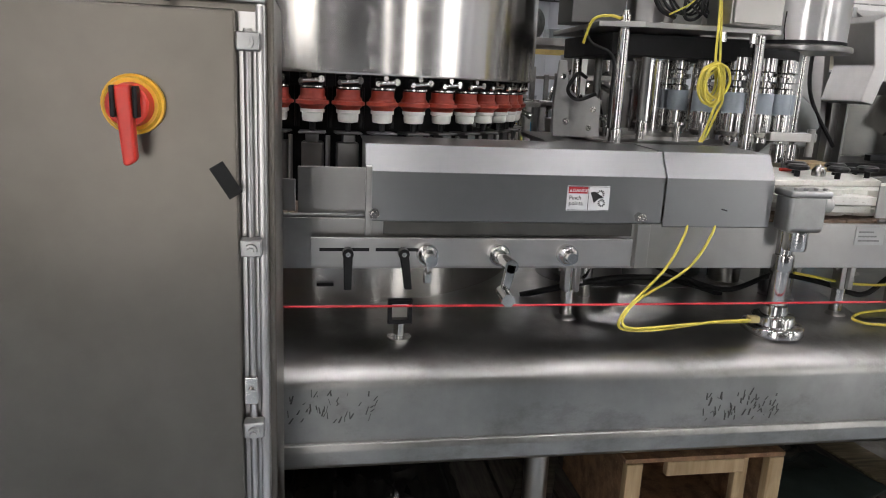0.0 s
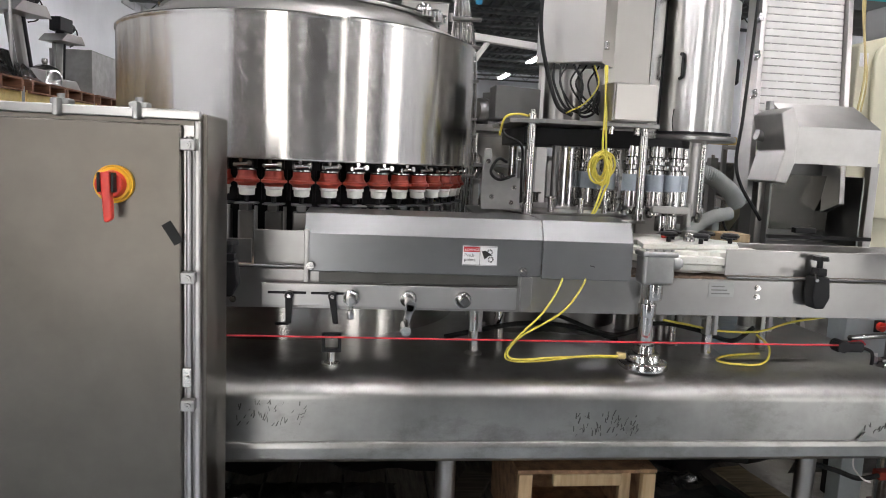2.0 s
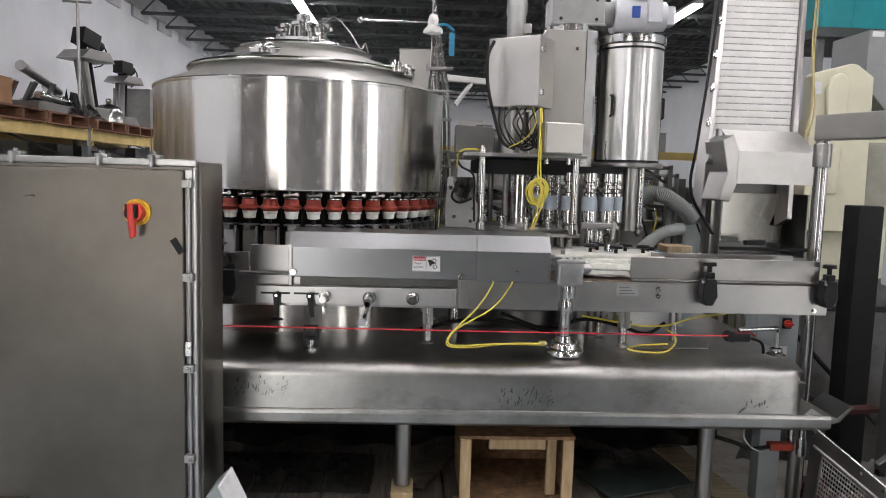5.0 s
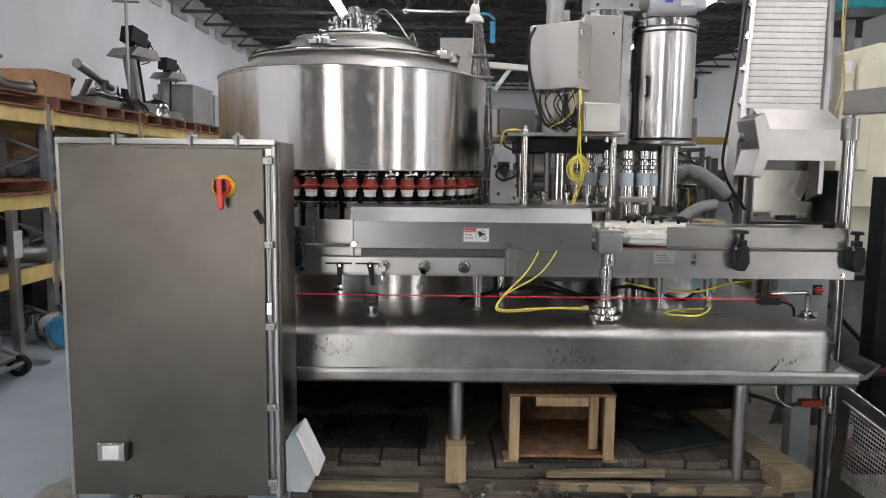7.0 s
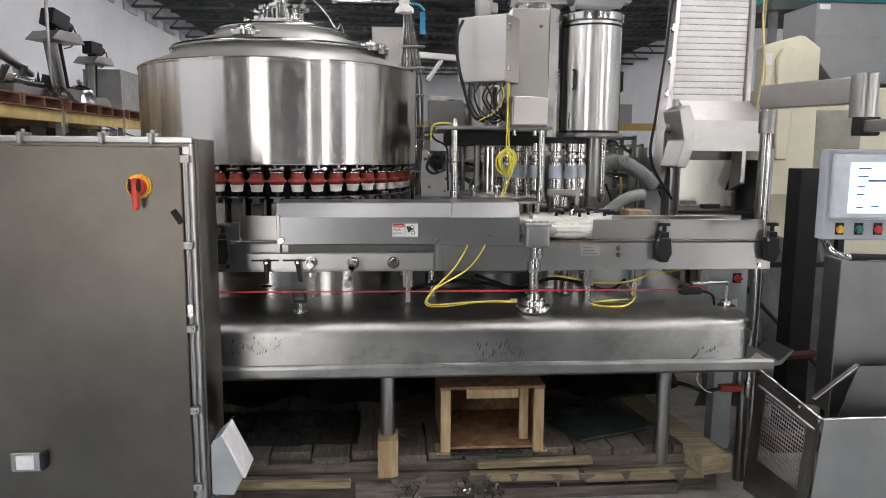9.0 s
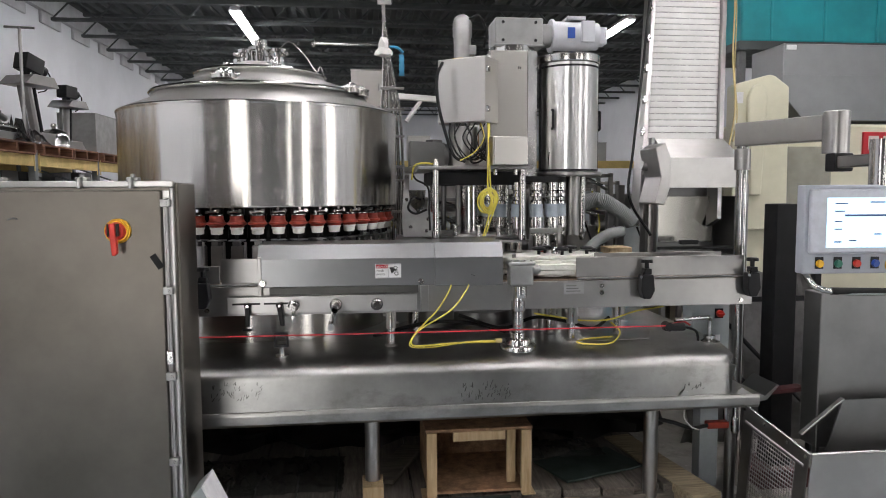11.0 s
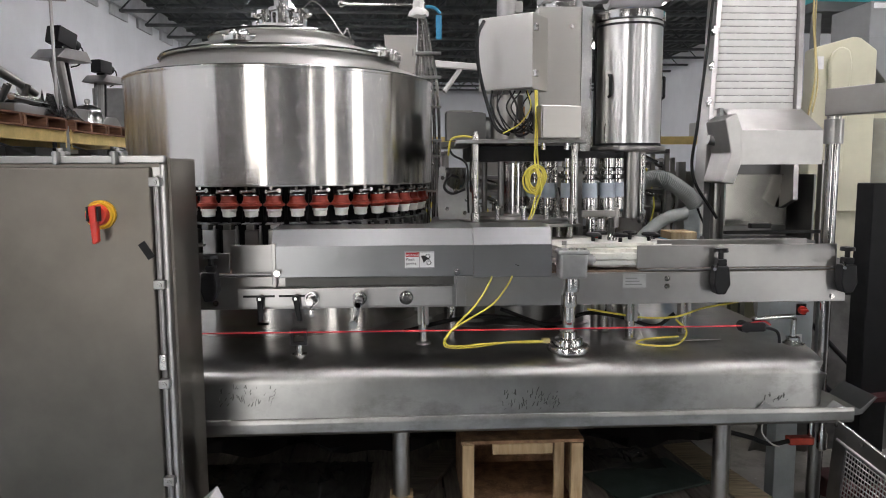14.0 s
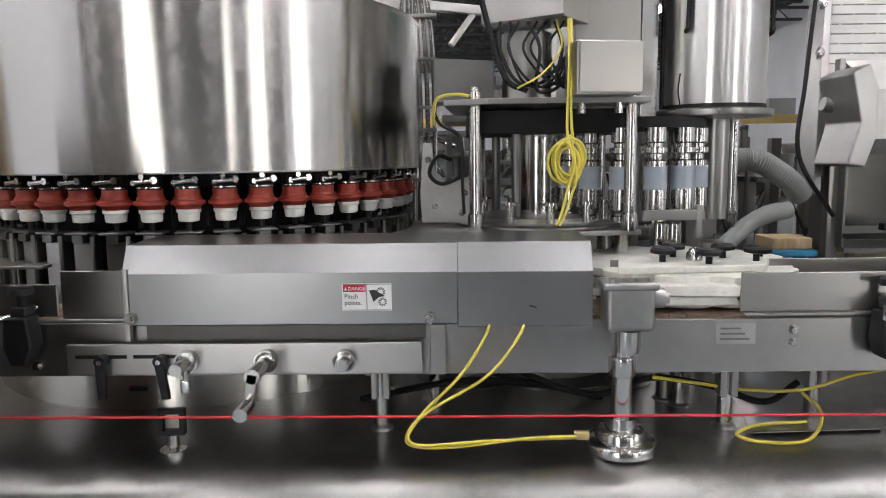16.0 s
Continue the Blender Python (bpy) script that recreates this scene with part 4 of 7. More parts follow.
part("switch_lead", tube(B(), [(1.98, 1.63, 0.93), (2.06, 1.66, 0.90), (2.09, 1.70, 0.83), (2.10, 1.76, 0.84)], 0.006, 8), M_RUBBER, sens)

# yellow cables on the base
ob = thing("yellow_cord", (0.95, 1.58, 0.83), "loop of thin yellow cord hanging under the guard", "cable")
part("cord", tube(B(), [(0.935, 1.652, 1.16), (0.925, 1.63, 1.12), (0.868, 1.60, 1.037), (0.783, 1.585, 0.954), (0.748, 1.58, 0.905), (0.765, 1.58, 0.882), (0.85, 1.57, 0.884), (1.0, 1.575, 0.90), (1.13, 1.60, 0.895)], 0.0036, 8), M_YCABLE, ob)
part("cord", tube(B(), [(1.012, 1.652, 1.16), (1.0, 1.63, 1.12), (0.928, 1.60, 1.036), (0.80, 1.585, 0.962), (0.76, 1.575, 0.925), (0.754, 1.57, 0.90), (0.79, 1.565, 0.89), (0.94, 1.57, 0.898), (1.14, 1.61, 0.888)], 0.0036, 8), M_YCABLE, ob)
part("plug", box(B(), 1.118, 1.595, 0.886, 1.15, 1.615, 0.906, 0.005), M_CORDTAN, ob)
ob = thing("yellow_cord", (1.6, 1.7, 0.84), "yellow cord lying in a loop on the machine base", "cable")
part("cord", tube(B(), [(1.32, 1.72, 0.99), (1.42, 1.74, 0.97), (1.55, 1.76, 0.945), (1.68, 1.74, 0.95), (1.80, 1.74, 0.985), (1.95, 1.77, 1.0)], 0.004, 8), M_YCABLE, ob)
part("cord", tube(B(), [(1.70, 1.78, 0.93), (1.73, 1.74, 0.89), (1.66, 1.66, 0.858), (1.55, 1.655, 0.857), (1.51, 1.69, 0.861), (1.58, 1.74, 0.863), (1.70, 1.75, 0.868)], 0.004, 8), M_YCABLE, ob)
ob = thing("black_cable", (1.4, 1.85, 0.84), "thick black cables lying on the machine base", "cable")
part("cable", tube(B(), [(1.0, 1.9, 0.96), (1.2, 1.86, 0.90), (1.35, 1.84, 0.95), (1.5, 1.83, 0.93), (1.62, 1.80, 0.90), (1.70, 1.80, 0.95)], 0.008, 8), M_RUBBER, ob)
part("cable", tube(B(), [(0.6, 1.95, 0.86), (0.85, 1.88, 0.93), (1.05, 1.9, 0.92), (1.25, 1.95, 0.86)], 0.009, 8), M_RUBBER, ob)

# ---------- filler ----------
TX, TY, TR = 0.028, 2.55, 0.716
fil = thing("rotary_filler", (TX, TY, 0.85), "large polished stainless rotary filler with domed tank", "filling machine")
shell = [(0.60, 1.474), (TR - 0.004, 1.474), (TR, 1.480), (TR, 1.930), (TR + 0.004, 1.934), (TR + 0.004, 1.944), (TR - 0.004, 1.950)]
part("tank", lathe(B(), (TX, TY), shell, 96), M_TANK, fil, "polished steel tank wall with soft streaks")
dome = [(TR - 0.004, 1.950), (0.66, 1.972), (0.60, 1.996), (0.555, 2.016), (0.55, 2.03), (0.535, 2.04)]
part("dome", lathe(B(), (TX, TY), dome, 72), M_LID, fil)
ring = [(0.535, 2.036), (0.56, 2.036), (0.566, 2.044), (0.56, 2.054), (0.53, 2.058)]
part("dome_ring", lathe(B(), (TX, TY), ring, 72), M_BRIGHT, fil)
dome2 = [(0.53, 2.056), (0.45, 2.088), (0.36, 2.118), (0.335, 2.13), (0.33, 2.15)]
part("dome", lathe(B(), (TX, TY), dome2, 72), M_LID, fil)
part("dome_ring", lathe(B(), (TX, TY), [(0.325, 2.146), (0.34, 2.146), (0.345, 2.154), (0.335, 2.164), (0.3, 2.168)], 64), M_BRIGHT, fil)
part("hatch", lathe(B(), (TX, TY), [(0.305, 2.166), (0.22, 2.186), (0.15, 2.198), (0.13, 2.205), (0.13, 2.215), (0.0, 2.22)], 64), M_LID, fil)
b = B()
lathe(b, (TX, TY), [(0.11, 2.21), (0.11, 2.222), (0.05, 2.226), (0.05, 2.29), (0.062, 2.29), (0.062, 2.306), (0.035, 2.31), (0.035, 2.345), (0.02, 2.35), (0.0, 2.35)], 28)
part("top_fitting", b, M_BRIGHT, fil)
for dx, dy, r, z0, z1 in ((-0.075, -0.05, 0.022, 2.19, 2.285), (0.09, 0.0, 0.03, 2.19, 2.30), (0.06, -0.1, 0.018, 2.18, 2.26), (-0.12, 0.05, 0.02, 2.18, 2.25)):
    b = B()
    x, y = TX + dx, TY + dy
    lathe(b, (x, y), [(r, z0), (r, z1 - 0.02), (r * 1.5, z1 - 0.018), (r * 1.5, z1), (r * 0.7, z1 + 0.004), (0.0, z1 + 0.006)], 18)
    tube(b, [(x, y, z1 - 0.035), (x + dx * 0.6, y - 0.05, z1 - 0.03)], 0.011, 8)
    part("fitting", b, M_BRIGHT, fil)
for ang, rad, z, r in ((-103, 0.46, 2.088, 0.046), (-30, 0.55, 2.052, 0.032), (-22, 0.57, 2.045, 0.028), (-70, 0.3, 2.165, 0.024)):
    a = radians(ang)
    x, y = TX + rad * math.cos(a), TY + rad * math.sin(a)
    b = B()
    lathe(b, (x, y), [(r * 1.4, z - 0.015), (r * 1.4, z + 0.004), (r, z + 0.008), (r, z + 0.02), (r * 0.75, z + 0.034), (0.0, z + 0.042)], 20)
    cyl(b, (x - r * 1.5, y, z + 0.012), (x + r * 1.5, y, z + 0.012), 0.007, n=8)
    part("port", b, M_BRIGHT, fil)
part("earth_wire", tube(B(), [(TX + 0.10, TY - 0.02, 2.30), (TX + 0.16, TY - 0.05, 2.33), (TX + 0.24, TY - 0.10, 2.25), (TX + 0.30, TY - 0.16, 2.16), (TX + 0.32, TY - 0.14, 2.19), (TX + 0.34, TY - 0.18, 2.14)], 0.003, 6), M_PLATE, fil)

# valves round the tank
NV, VR = 45, 0.655
top = B()
lathe(top, (VR, 0), [(0.03, 1.40 + 0.035), (0.034, 1.444), (0.034, 1.474)], 14)
box(top, VR + 0.012, -0.028, 1.445, VR + 0.036, 0.028, 1.468, 0.003)
lnk = B()
cyl(lnk, (VR + 0.042, -0.024, 1.454), (VR + 0.042, 0.02, 1.458), 0.006, n=8)
cyl(lnk, (VR + 0.036, 0.024, 1.459), (VR + 0.046, 0.024, 1.459), 0.009, n=10)
cyl(lnk, (VR + 0.036, -0.026, 1.453), (VR + 0.044, -0.026, 1.453), 0.007, n=10)
cyl(lnk, (VR + 0.034, -0.006, 1.468), (VR + 0.046, -0.006, 1.468), 0.007, n=8)
lathe(lnk, (VR, 0), [(0.0315, 1.437), (0.035, 1.438), (0.035, 1.442), (0.0315, 1.443)], 16)
boot = lathe(B(), (VR, 0), [(0.027, 1.438), (0.031, 1.434), (0.031, 1.418), (0.035, 1.414), (0.036, 1.408), (0.043, 1.405), (0.043, 1.397), (0.036, 1.394), (0.031, 1.388), (0.029, 1.383)], 18)
cup = lathe(B(), (VR, 0), [(0.0, 1.384), (0.031, 1.384), (0.031, 1.376), (0.027, 1.374), (0.027, 1.361), (0.025, 1.353), (0.014, 1.351), (0.0, 1.351)], 18)
rod = B()
cyl(rod, (VR - 0.045, -0.043, 1.335), (VR - 0.045, -0.043, 1.474), 0.007, n=8)
cyl(rod, (VR, 0, 1.30), (VR, 0, 1.351), 0.008, n=8)
holder = B()
box(holder, VR - 0.03, -0.034, 1.322, VR + 0.034, 0.034, 1.328, 0.002)
box(holder, VR - 0.01, -0.016, 1.30, VR + 0.03, 0.016, 1.322, 0.003)
ped = B()
box(ped, VR - 0.03, -0.028, 1.10, VR + 0.012, 0.028, 1.30, 0.005)
cyl(ped, (VR + 0.025, 0.041, 1.10), (VR + 0.025, 0.041, 1.318), 0.006, n=8)
meshes = []
for nm, bb, mat in (("valve", top, M_BLACKPAINT), ("link", lnk, M_BRIGHT), ("boot", boot, M_RED), ("cup", cup, M_WHITEPL), ("rod", rod, M_BLACK), ("gripper", holder, M_DARKSTEEL), ("slide_guide", ped, M_PLATE)):
    meshes.append((nm, make_mesh(nm, bb, mat, (0, 0, 0))))
for i in range(NV):
    a = 2 * math.pi * i / NV + 0.05
    v = None
    for nm, me in meshes:
        ob = new(nm, me)
        if v is None:
            ob.parent, v = fil, ob
            ob.location = (0, 0, -0.85)
            ob.rotation_euler = (0, 0, a)
        else:
            ob.parent = v
part("valve_ring", lathe(B(), (TX, TY), [(0.58, 1.44), (0.625, 1.44), (0.625, 1.474), (0.58, 1.474)], 72), M_BLACKPAINT, fil)
part("inner_drum", lathe(B(), (TX, TY), [(0.40, 0.85), (0.40, 1.1), (0.52, 1.11), (0.52, 1.474)], 64), M_BLACKPAINT, fil)
part("carousel_table", lathe(B(), (TX, TY), [(0.5, 1.07), (0.70, 1.07), (0.705, 1.075), (0.705, 1.095), (0.70, 1.10), (0.5, 1.10)], 72), M_PLATE, fil)
part("carousel_skirt", lathe(B(), (TX, TY), [(0.66, 0.85), (0.67, 0.852), (0.67, 1.066), (0.60, 1.07)], 72), M_TANK, fil)
b = B()
box(b, 0.005, TY - 0.675, 0.912, 0.05, TY - 0.668, 0.922)
part("skirt_slot", b, M_BLACK, fil)
part("foot_ring", lathe(B(), (TX, TY), [(0.60, 0.846), (0.673, 0.846), (0.673, 0.856), (0.60, 0.859)], 72), M_RUBBER, fil)

# guide plates and starwheel left of the guard
ob = thing("infeed_starwheel", (-0.35, 2.0, 1.1), "dull steel infeed plate with a brownish scrap beside it", "starwheel")
part("plate", box(B(), -0.75, 1.88, 1.235, -0.2, 2.1, 1.243, 0.002), M_PLATE, ob)
part("column", cyl(B(), (-0.5, 2.0, 0.85), (-0.5, 2.0, 1.235), 0.03), M_PLATE, ob)
ob = thing("transfer_table", (0.8, 2.1, 0.85), "polished steel transfer deck behind the guard", "machine table")
part("deck", prism(B(), [(0.55, 1.89), (1.12, 1.89), (1.2, 2.06), (1.38, 2.08), (1.40, 2.6), (0.75, 2.6), (0.72, 2.2), (0.66, 2.0)], 1.286, 1.300, "z", 0.002), M_PLATE, ob)
for x, y in ((0.85, 2.5), (1.36, 2.5), (1.34, 2.15), (0.80, 1.95)):
    part("post", cyl(B(), (x, y, 0.85), (x, y, 1.286), 0.02), M_BRIGHT, ob)
part("panel", box(B(), 0.84, 1.90, 1.03, 1.21, 1.906, 1.28), M_PLATE, ob)

# mast beside the tank
mast = thing("conduit_mast", (0.70, 2.75, 0.85), "tall steel mast with bundled tubes and clamps", "mast")
part("pole", cyl(B(), (0.70, 2.76, 0.85), (0.70, 2.76, 2.36), 0.019), M_BRIGHT, mast)
part("top_bracket", box(box(B(), 0.655, 2.75, 2.60, 0.735, 2.77, 2.66, 0.003), 0.68, 2.745, 2.34, 0.70, 2.765, 2.6, 0.003), M_PLATE, mast)
for s in (-0.03, 0.03, 0.055, 0.08):
    b = tube(B(), [(0.70 + s, 2.72, 1.25), (0.70 + s + 0.01, 2.71, 1.6), (0.70 + s, 2.72, 1.95), (0.70 + s * 0.5, 2.73, 2.2), (0.69, 2.745, 2.5)], 0.009, 8, 5)
    part("conduit", b, M_BRIGHT, mast)
for z in (1.42, 1.6, 1.68, 1.85, 2.0, 2.12):
    b = box(B(), 0.655, 2.695, z, 0.80, 2.735, z + 0.012, 0.002)
    part("clamp", cyl(b, (0.66, 2.70, z - 0.01), (0.66, 2.70, z + 0.025), 0.008, n=8), M_PLATE, mast)
b = B()
lathe(b, (0.69, 2.745), [(0.0, 2.42), (0.022, 2.41), (0.03, 2.38), (0.028, 2.355), (0.045, 2.335), (0.05, 2.315), (0.02, 2.305), (0.0, 2.305)], 14)
for v in b.verts:
    v.co += Vector((rng.uniform(-0.008, 0.008), rng.uniform(-0.008, 0.008), rng.uniform(-0.006, 0.006)))
part("plastic_wrap", b, M_BELT, mast, "white plastic tied round the mast")
b = B()
tube(b, [(0.69, 2.74, 2.375), (0.5, 2.74, 2.37), (0.32, 2.74, 2.372), (0.30, 2.74, 2.385), (0.285, 2.74, 2.375), (0.295, 2.74, 2.36), (0.31, 2.74, 2.368)], 0.0065, 8, 5)
part("hook_rod", b, M_BRIGHT, mast)
part("blue_flag", box(B(), 0.775, 2.74, 2.20, 0.805, 2.745, 2.32), M_MOTORBLUE, mast)
part("blue_flag", tube(B(), [(0.70, 2.742, 2.36), (0.76, 2.742, 2.36), (0.80, 2.742, 2.33)], 0.008, 6), M_MOTORBLUE, mast)
ob = thing("gusset_plate", (0.83, 2.15, 1.3), "dull steel cam plate with bolts beside the tank", "bracket")
b = prism(B(), [(0.76, 1.31), (0.92, 1.31), (0.915, 1.43), (0.88, 1.45), (0.83, 1.44), (0.80, 1.47), (0.79, 1.55), (0.765, 1.55), (0.755, 1.40)], 2.24, 2.252, "y", 0.002)
part("plate", b, M_CAST, ob)
for x, z in ((0.88, 1.34), (0.89, 1.40), (0.84, 1.44), (0.78, 1.5), (0.80, 1.36)):
    b = B()
    hexbolt(b, (x, 2.24, z), (0, -1, 0), 0.007, 0.01)
    part("bolt", b, M_BRIGHT, ob)
part("lead", tube(B(), [(0.85, 2.22, 1.5), (0.81, 2.19, 1.51), (0.785, 2.2, 1.46), (0.82, 2.2, 1.43), (0.88, 2.2, 1.45)], 0.006, 8), M_RUBBER, ob)

# ---------- feeder turret with the electric boxes ----------
tur = thing("cap_feeder_turret", (1.13, 2.32, 1.3), "steel turret frame with four posts under a top plate", "capping machine")
for x, y in ((0.917, 2.11), (1.342, 2.07), (0.95, 2.58), (1.36, 2.56)):
    b = B()
    cyl(b, (x, y, 1.30), (x, y, 1.685), 0.017, n=18)
    cyl(b, (x, y, 1.685), (x, y, 1.70), 0.011, n=12)
    lathe(b, (x, y), [(0.022, 1.30), (0.022, 1.345), (0.018, 1.35)], 18)
    part("post", b, M_BRIGHT, tur)
part("top_plate", prism(B(), [(0.83, 2.10), (0.95, 2.04), (1.385, 2.03), (1.40, 2.62), (0.86, 2.62)], 1.648, 1.664, "z", 0.002), M_PLATE, tur)
part("drive_plate", prism(B(), [(0.9, 2.16), (1.36, 2.14), (1.36, 2.6), (0.9, 2.6)], 1.572, 1.640, "z", 0.004), M_BLACKPAINT, tur)
b = lathe(B(), (1.12, 2.33), [(0.055, 1.30), (0.055, 1.56), (0.062, 1.57), (0.062, 1.59), (0.05, 1.60), (0.05, 1.648)], 28)
part("column", b, M_BRIGHT, tur)
part("lower_disc", lathe(B(), (1.12, 2.33), [(0.0, 1.301), (0.26, 1.301), (0.262, 1.308), (0.255, 1.313), (0.2, 1.315), (0.2, 1.327), (0.19, 1.33), (0.0, 1.33)], 48), M_PLATE, tur)
for i in range(11):
    a = 2 * math.pi * i / 11 + 0.2
    x, y = 1.12 + 0.205 * math.cos(a), 2.33 + 0.205 * math.sin(a)
    b = B()
    cyl(b, (x, y, 1.31), (x, y, 1.368), 0.012, n=12)
    cyl(b, (x, y, 1.368), (x, y, 1.375), 0.024, n=14)
    part("pin", b, M_BRIGHT, tur)
for x, y in ((1.0, 2.5), (1.24, 2.5), (1.04, 2.2)):
    part("rod", cyl(B(), (x, y, 1.31), (x, y, 1.58), 0.014), M_DARKSTEEL, tur)


def enclosure(name, label, cx, cy, z0, w, d, h, rot, mat, latch=True):
    """A sheet-metal box with a door on its front, turned about the vertical."""
    ob = thing(name, (cx, cy, z0), label, "electrical box")
    m = Matrix.Translation((cx, cy, z0)) @ Matrix.Rotation(radians(rot), 4, "Z")
    part("body", box(B(), -w / 2, -d / 2, 0, w / 2, d / 2, h, 0.004, m=m), mat, ob)
    dr = part("door", box(B(), -w / 2 + 0.004, -d / 2 - 0.012, 0.004, w / 2 + 0.003, -d / 2 - 0.0005, h - 0.004, 0.003, m=m), mat, ob)
    if latch:
        for z in (h * 0.2, h * 0.8):
            b = box(B(), w / 2 + 0.001, -d / 2 - 0.005, z - 0.014, w / 2 + 0.018, -d / 2 + 0.02, z + 0.014, 0.003, m=m)
            part("latch", b, M_BRIGHT, dr)
    return ob


enclosure("electric_box", "square brushed steel electrical box with latches", 1.094, 2.200, 1.878, 0.262, 0.155, 0.318, -35, M_BOX)
ob = enclosure("junction_box", "small plain steel junction box above the top plate", 1.252, 2.035, 1.665, 0.17, 0.11, 0.138, 8, M_BOX, False)
for x in (1.2, 1.3):
    part("nut", cyl(B(), (x, 2.04, 1.62), (x, 2.04, 1.648), 0.012, n=10), M_BRIGHT, ob)
ob = thing("support_bracket", (1.0, 2.3, 1.66), "bent steel bracket carrying the electrical box", "bracket")
part("plate", prism(B(), [(0.80, 1.67), (0.98, 1.67), (0.98, 1.79), (0.80, 1.80)], 2.26, 2.40, "y", 0.003), M_DARKSTEEL, ob)
part("cylinder", lathe(B(), (1.08, 2.3), [(0.075, 1.664), (0.075, 1.87)], 24), M_PLATE, ob)

rng = random.Random(11)
ob = thing("cable_bundle", (1.05, 2.1, 1.66), "looping black control cables under the electrical box", "cables")
for i in range(8):
    x0 = 0.99 + 0.025 * i
    dx = rng.uniform(-0.05, 0.05)
    part("cable", tube(B(), [(x0, 2.12, 1.875), (x0 + dx, 2.09, 1.80), (1.03 + 0.018 * i, 2.07, 1.70 + rng.uniform(-0.015, 0.03)), (1.10 + 0.015 * i, 2.09, 1.69 + rng.uniform(0, 0.02)), (1.17 + 0.004 * i, 2.12, 1.78)], 0.0036 if i % 3 else 0.005, 8), M_RUBBER, ob)
part("cable", tube(B(), [(0.955, 2.13, 2.17), (0.925, 2.10, 2.10), (0.928, 2.10, 1.98), (0.955, 2.1, 1.86), (1.0, 2.08, 1.72), (1.06, 2.08, 1.685)], 0.008, 8), M_RUBBER, ob)
part("yellow_lead", tube(B(), [(1.14, 2.10, 1.875), (1.15, 2.07, 1.80), (1.10, 2.06, 1.73), (1.03, 2.06, 1.69)], 0.0028, 8), M_YCABLE, ob)
part("yellow_lead", tube(B(), [(0.80, 2.14, 1.60), (0.81, 2.1, 1.665), (0.86, 2.1, 1.68), (0.91, 2.12, 1.675)], 0.0045, 8), M_YCABLE, ob)
part("black_lead", tube(B(), [(0.80, 2.14, 1.64), (0.82, 2.12, 1.60), (0.875, 2.08, 1.56), (0.88, 2.08, 1.45), (0.885, 2.09, 1.35)], 0.005, 8), M_RUBBER, ob)
coil = thing("cord_coil", (1.15, 1.99, 1.4), "hanging coil of thin yellow cord", "cable")
part("hanging_cord", tube(B(), [(1.165, 2.05, 1.87), (1.163, 2.02, 1.76), (1.158, 2.0, 1.66), (1.155, 1.99, 1.58), (1.16, 1.985, 1.53)], 0.0037, 8), M_YCABLE, coil)
part("hanging_cord", tube(B(), [(1.172, 2.05, 1.87), (1.17, 2.02, 1.74), (1.165, 1.99, 1.62), (1.17, 1.985, 1.54)], 0.0037, 8), M_YCABLE, coil)
for i in range(9):
    cx, cz = 1.152 + rng.uniform(-0.008, 0.012), 1.497 + rng.uniform(-0.012, 0.012)
    rx, rz, y = rng.uniform(0.026, 0.042), rng.uniform(0.042, 0.065), 1.972 + 0.004 * i
    pts = [(cx + rx * math.sin(k * math.pi / 4), y + rng.uniform(-0.003, 0.003), cz + rz * math.cos(k * math.pi / 4)) for k in range(9)]
    part("loop", tube(B(), pts, 0.0037, 8, 5), M_YCABLE, coil)
part("tail", tube(B(), [(1.165, 1.975, 1.55), (1.172, 1.965, 1.48), (1.155, 1.965, 1.42), (1.14, 1.97, 1.36), (1.128, 1.975, 1.325)], 0.0037, 8), M_YCABLE, coil)
part("tail", tube(B(), [(1.155, 1.975, 1.55), (1.178, 1.962, 1.46), (1.166, 1.965, 1.41), (1.147, 1.97, 1.35), (1.136, 1.975, 1.325)], 0.0037, 8), M_YCABLE, coil)

# ---------- capping tower ----------
KX, KY = 1.645, 2.32
tow = thing("capping_tower", (KX, KY, 1.3), "capping tower with curved steel guard and drive motor", "capping machine")
b = box(B(), 1.205, 2.185, 1.62, 1.393, 2.55, 2.245, 0.004)
part("tall_housing", b, M_BOX, tow)
part("edge_strip", prism(B(), [(1.394, 2.182), (1.450, 2.215), (1.462, 2.26), (1.462, 2.55), (1.394, 2.55)], 1.60, 2.25, "z", 0.003), M_BRIGHT, tow, "bright folded corner of the tall housing")
b = B()
for z in (1.78, 2.16):
    hexbolt(b, (1.35, 2.185, z), (0, -1, 0), 0.006, 0.006)
part("screws", b, M_BRIGHT, tow)
part("upper_drum", lathe(B(), (KX, KY), [(0.135, 1.63), (0.135, 2.205)], 40), M_DARKSTEEL, tow)
a0, a1 = radians(180), radians(360)
dr = part("curved_door", join(B(), lathe(B(), (KX, KY), [(0.151, 1.645), (0.154, 1.645), (0.154, 2.195), (0.151, 2.195)], 36, radians(190), radians(355))), M_DOOR, tow, "curved polished steel door")
for ang in (186, 357):
    a = radians(ang)
    part("seal", cyl(B(), (KX + 0.154 * math.cos(a), KY + 0.154 * math.sin(a), 1.645), (KX + 0.154 * math.cos(a), KY + 0.154 * math.sin(a), 2.2), 0.009, n=8), M_BLACK, dr)
part("seal", lathe(B(), (KX, KY), [(0.152, 2.172), (0.157, 2.172), (0.157, 2.182), (0.152, 2.182)], 40, a0, a1), M_BLACK, dr)
part("seal", lathe(B(), (KX, KY), [(0.152, 1.643), (0.157, 1.643), (0.157, 1.653), (0.152, 1.653)], 40, a0, a1), M_BLACK, dr)
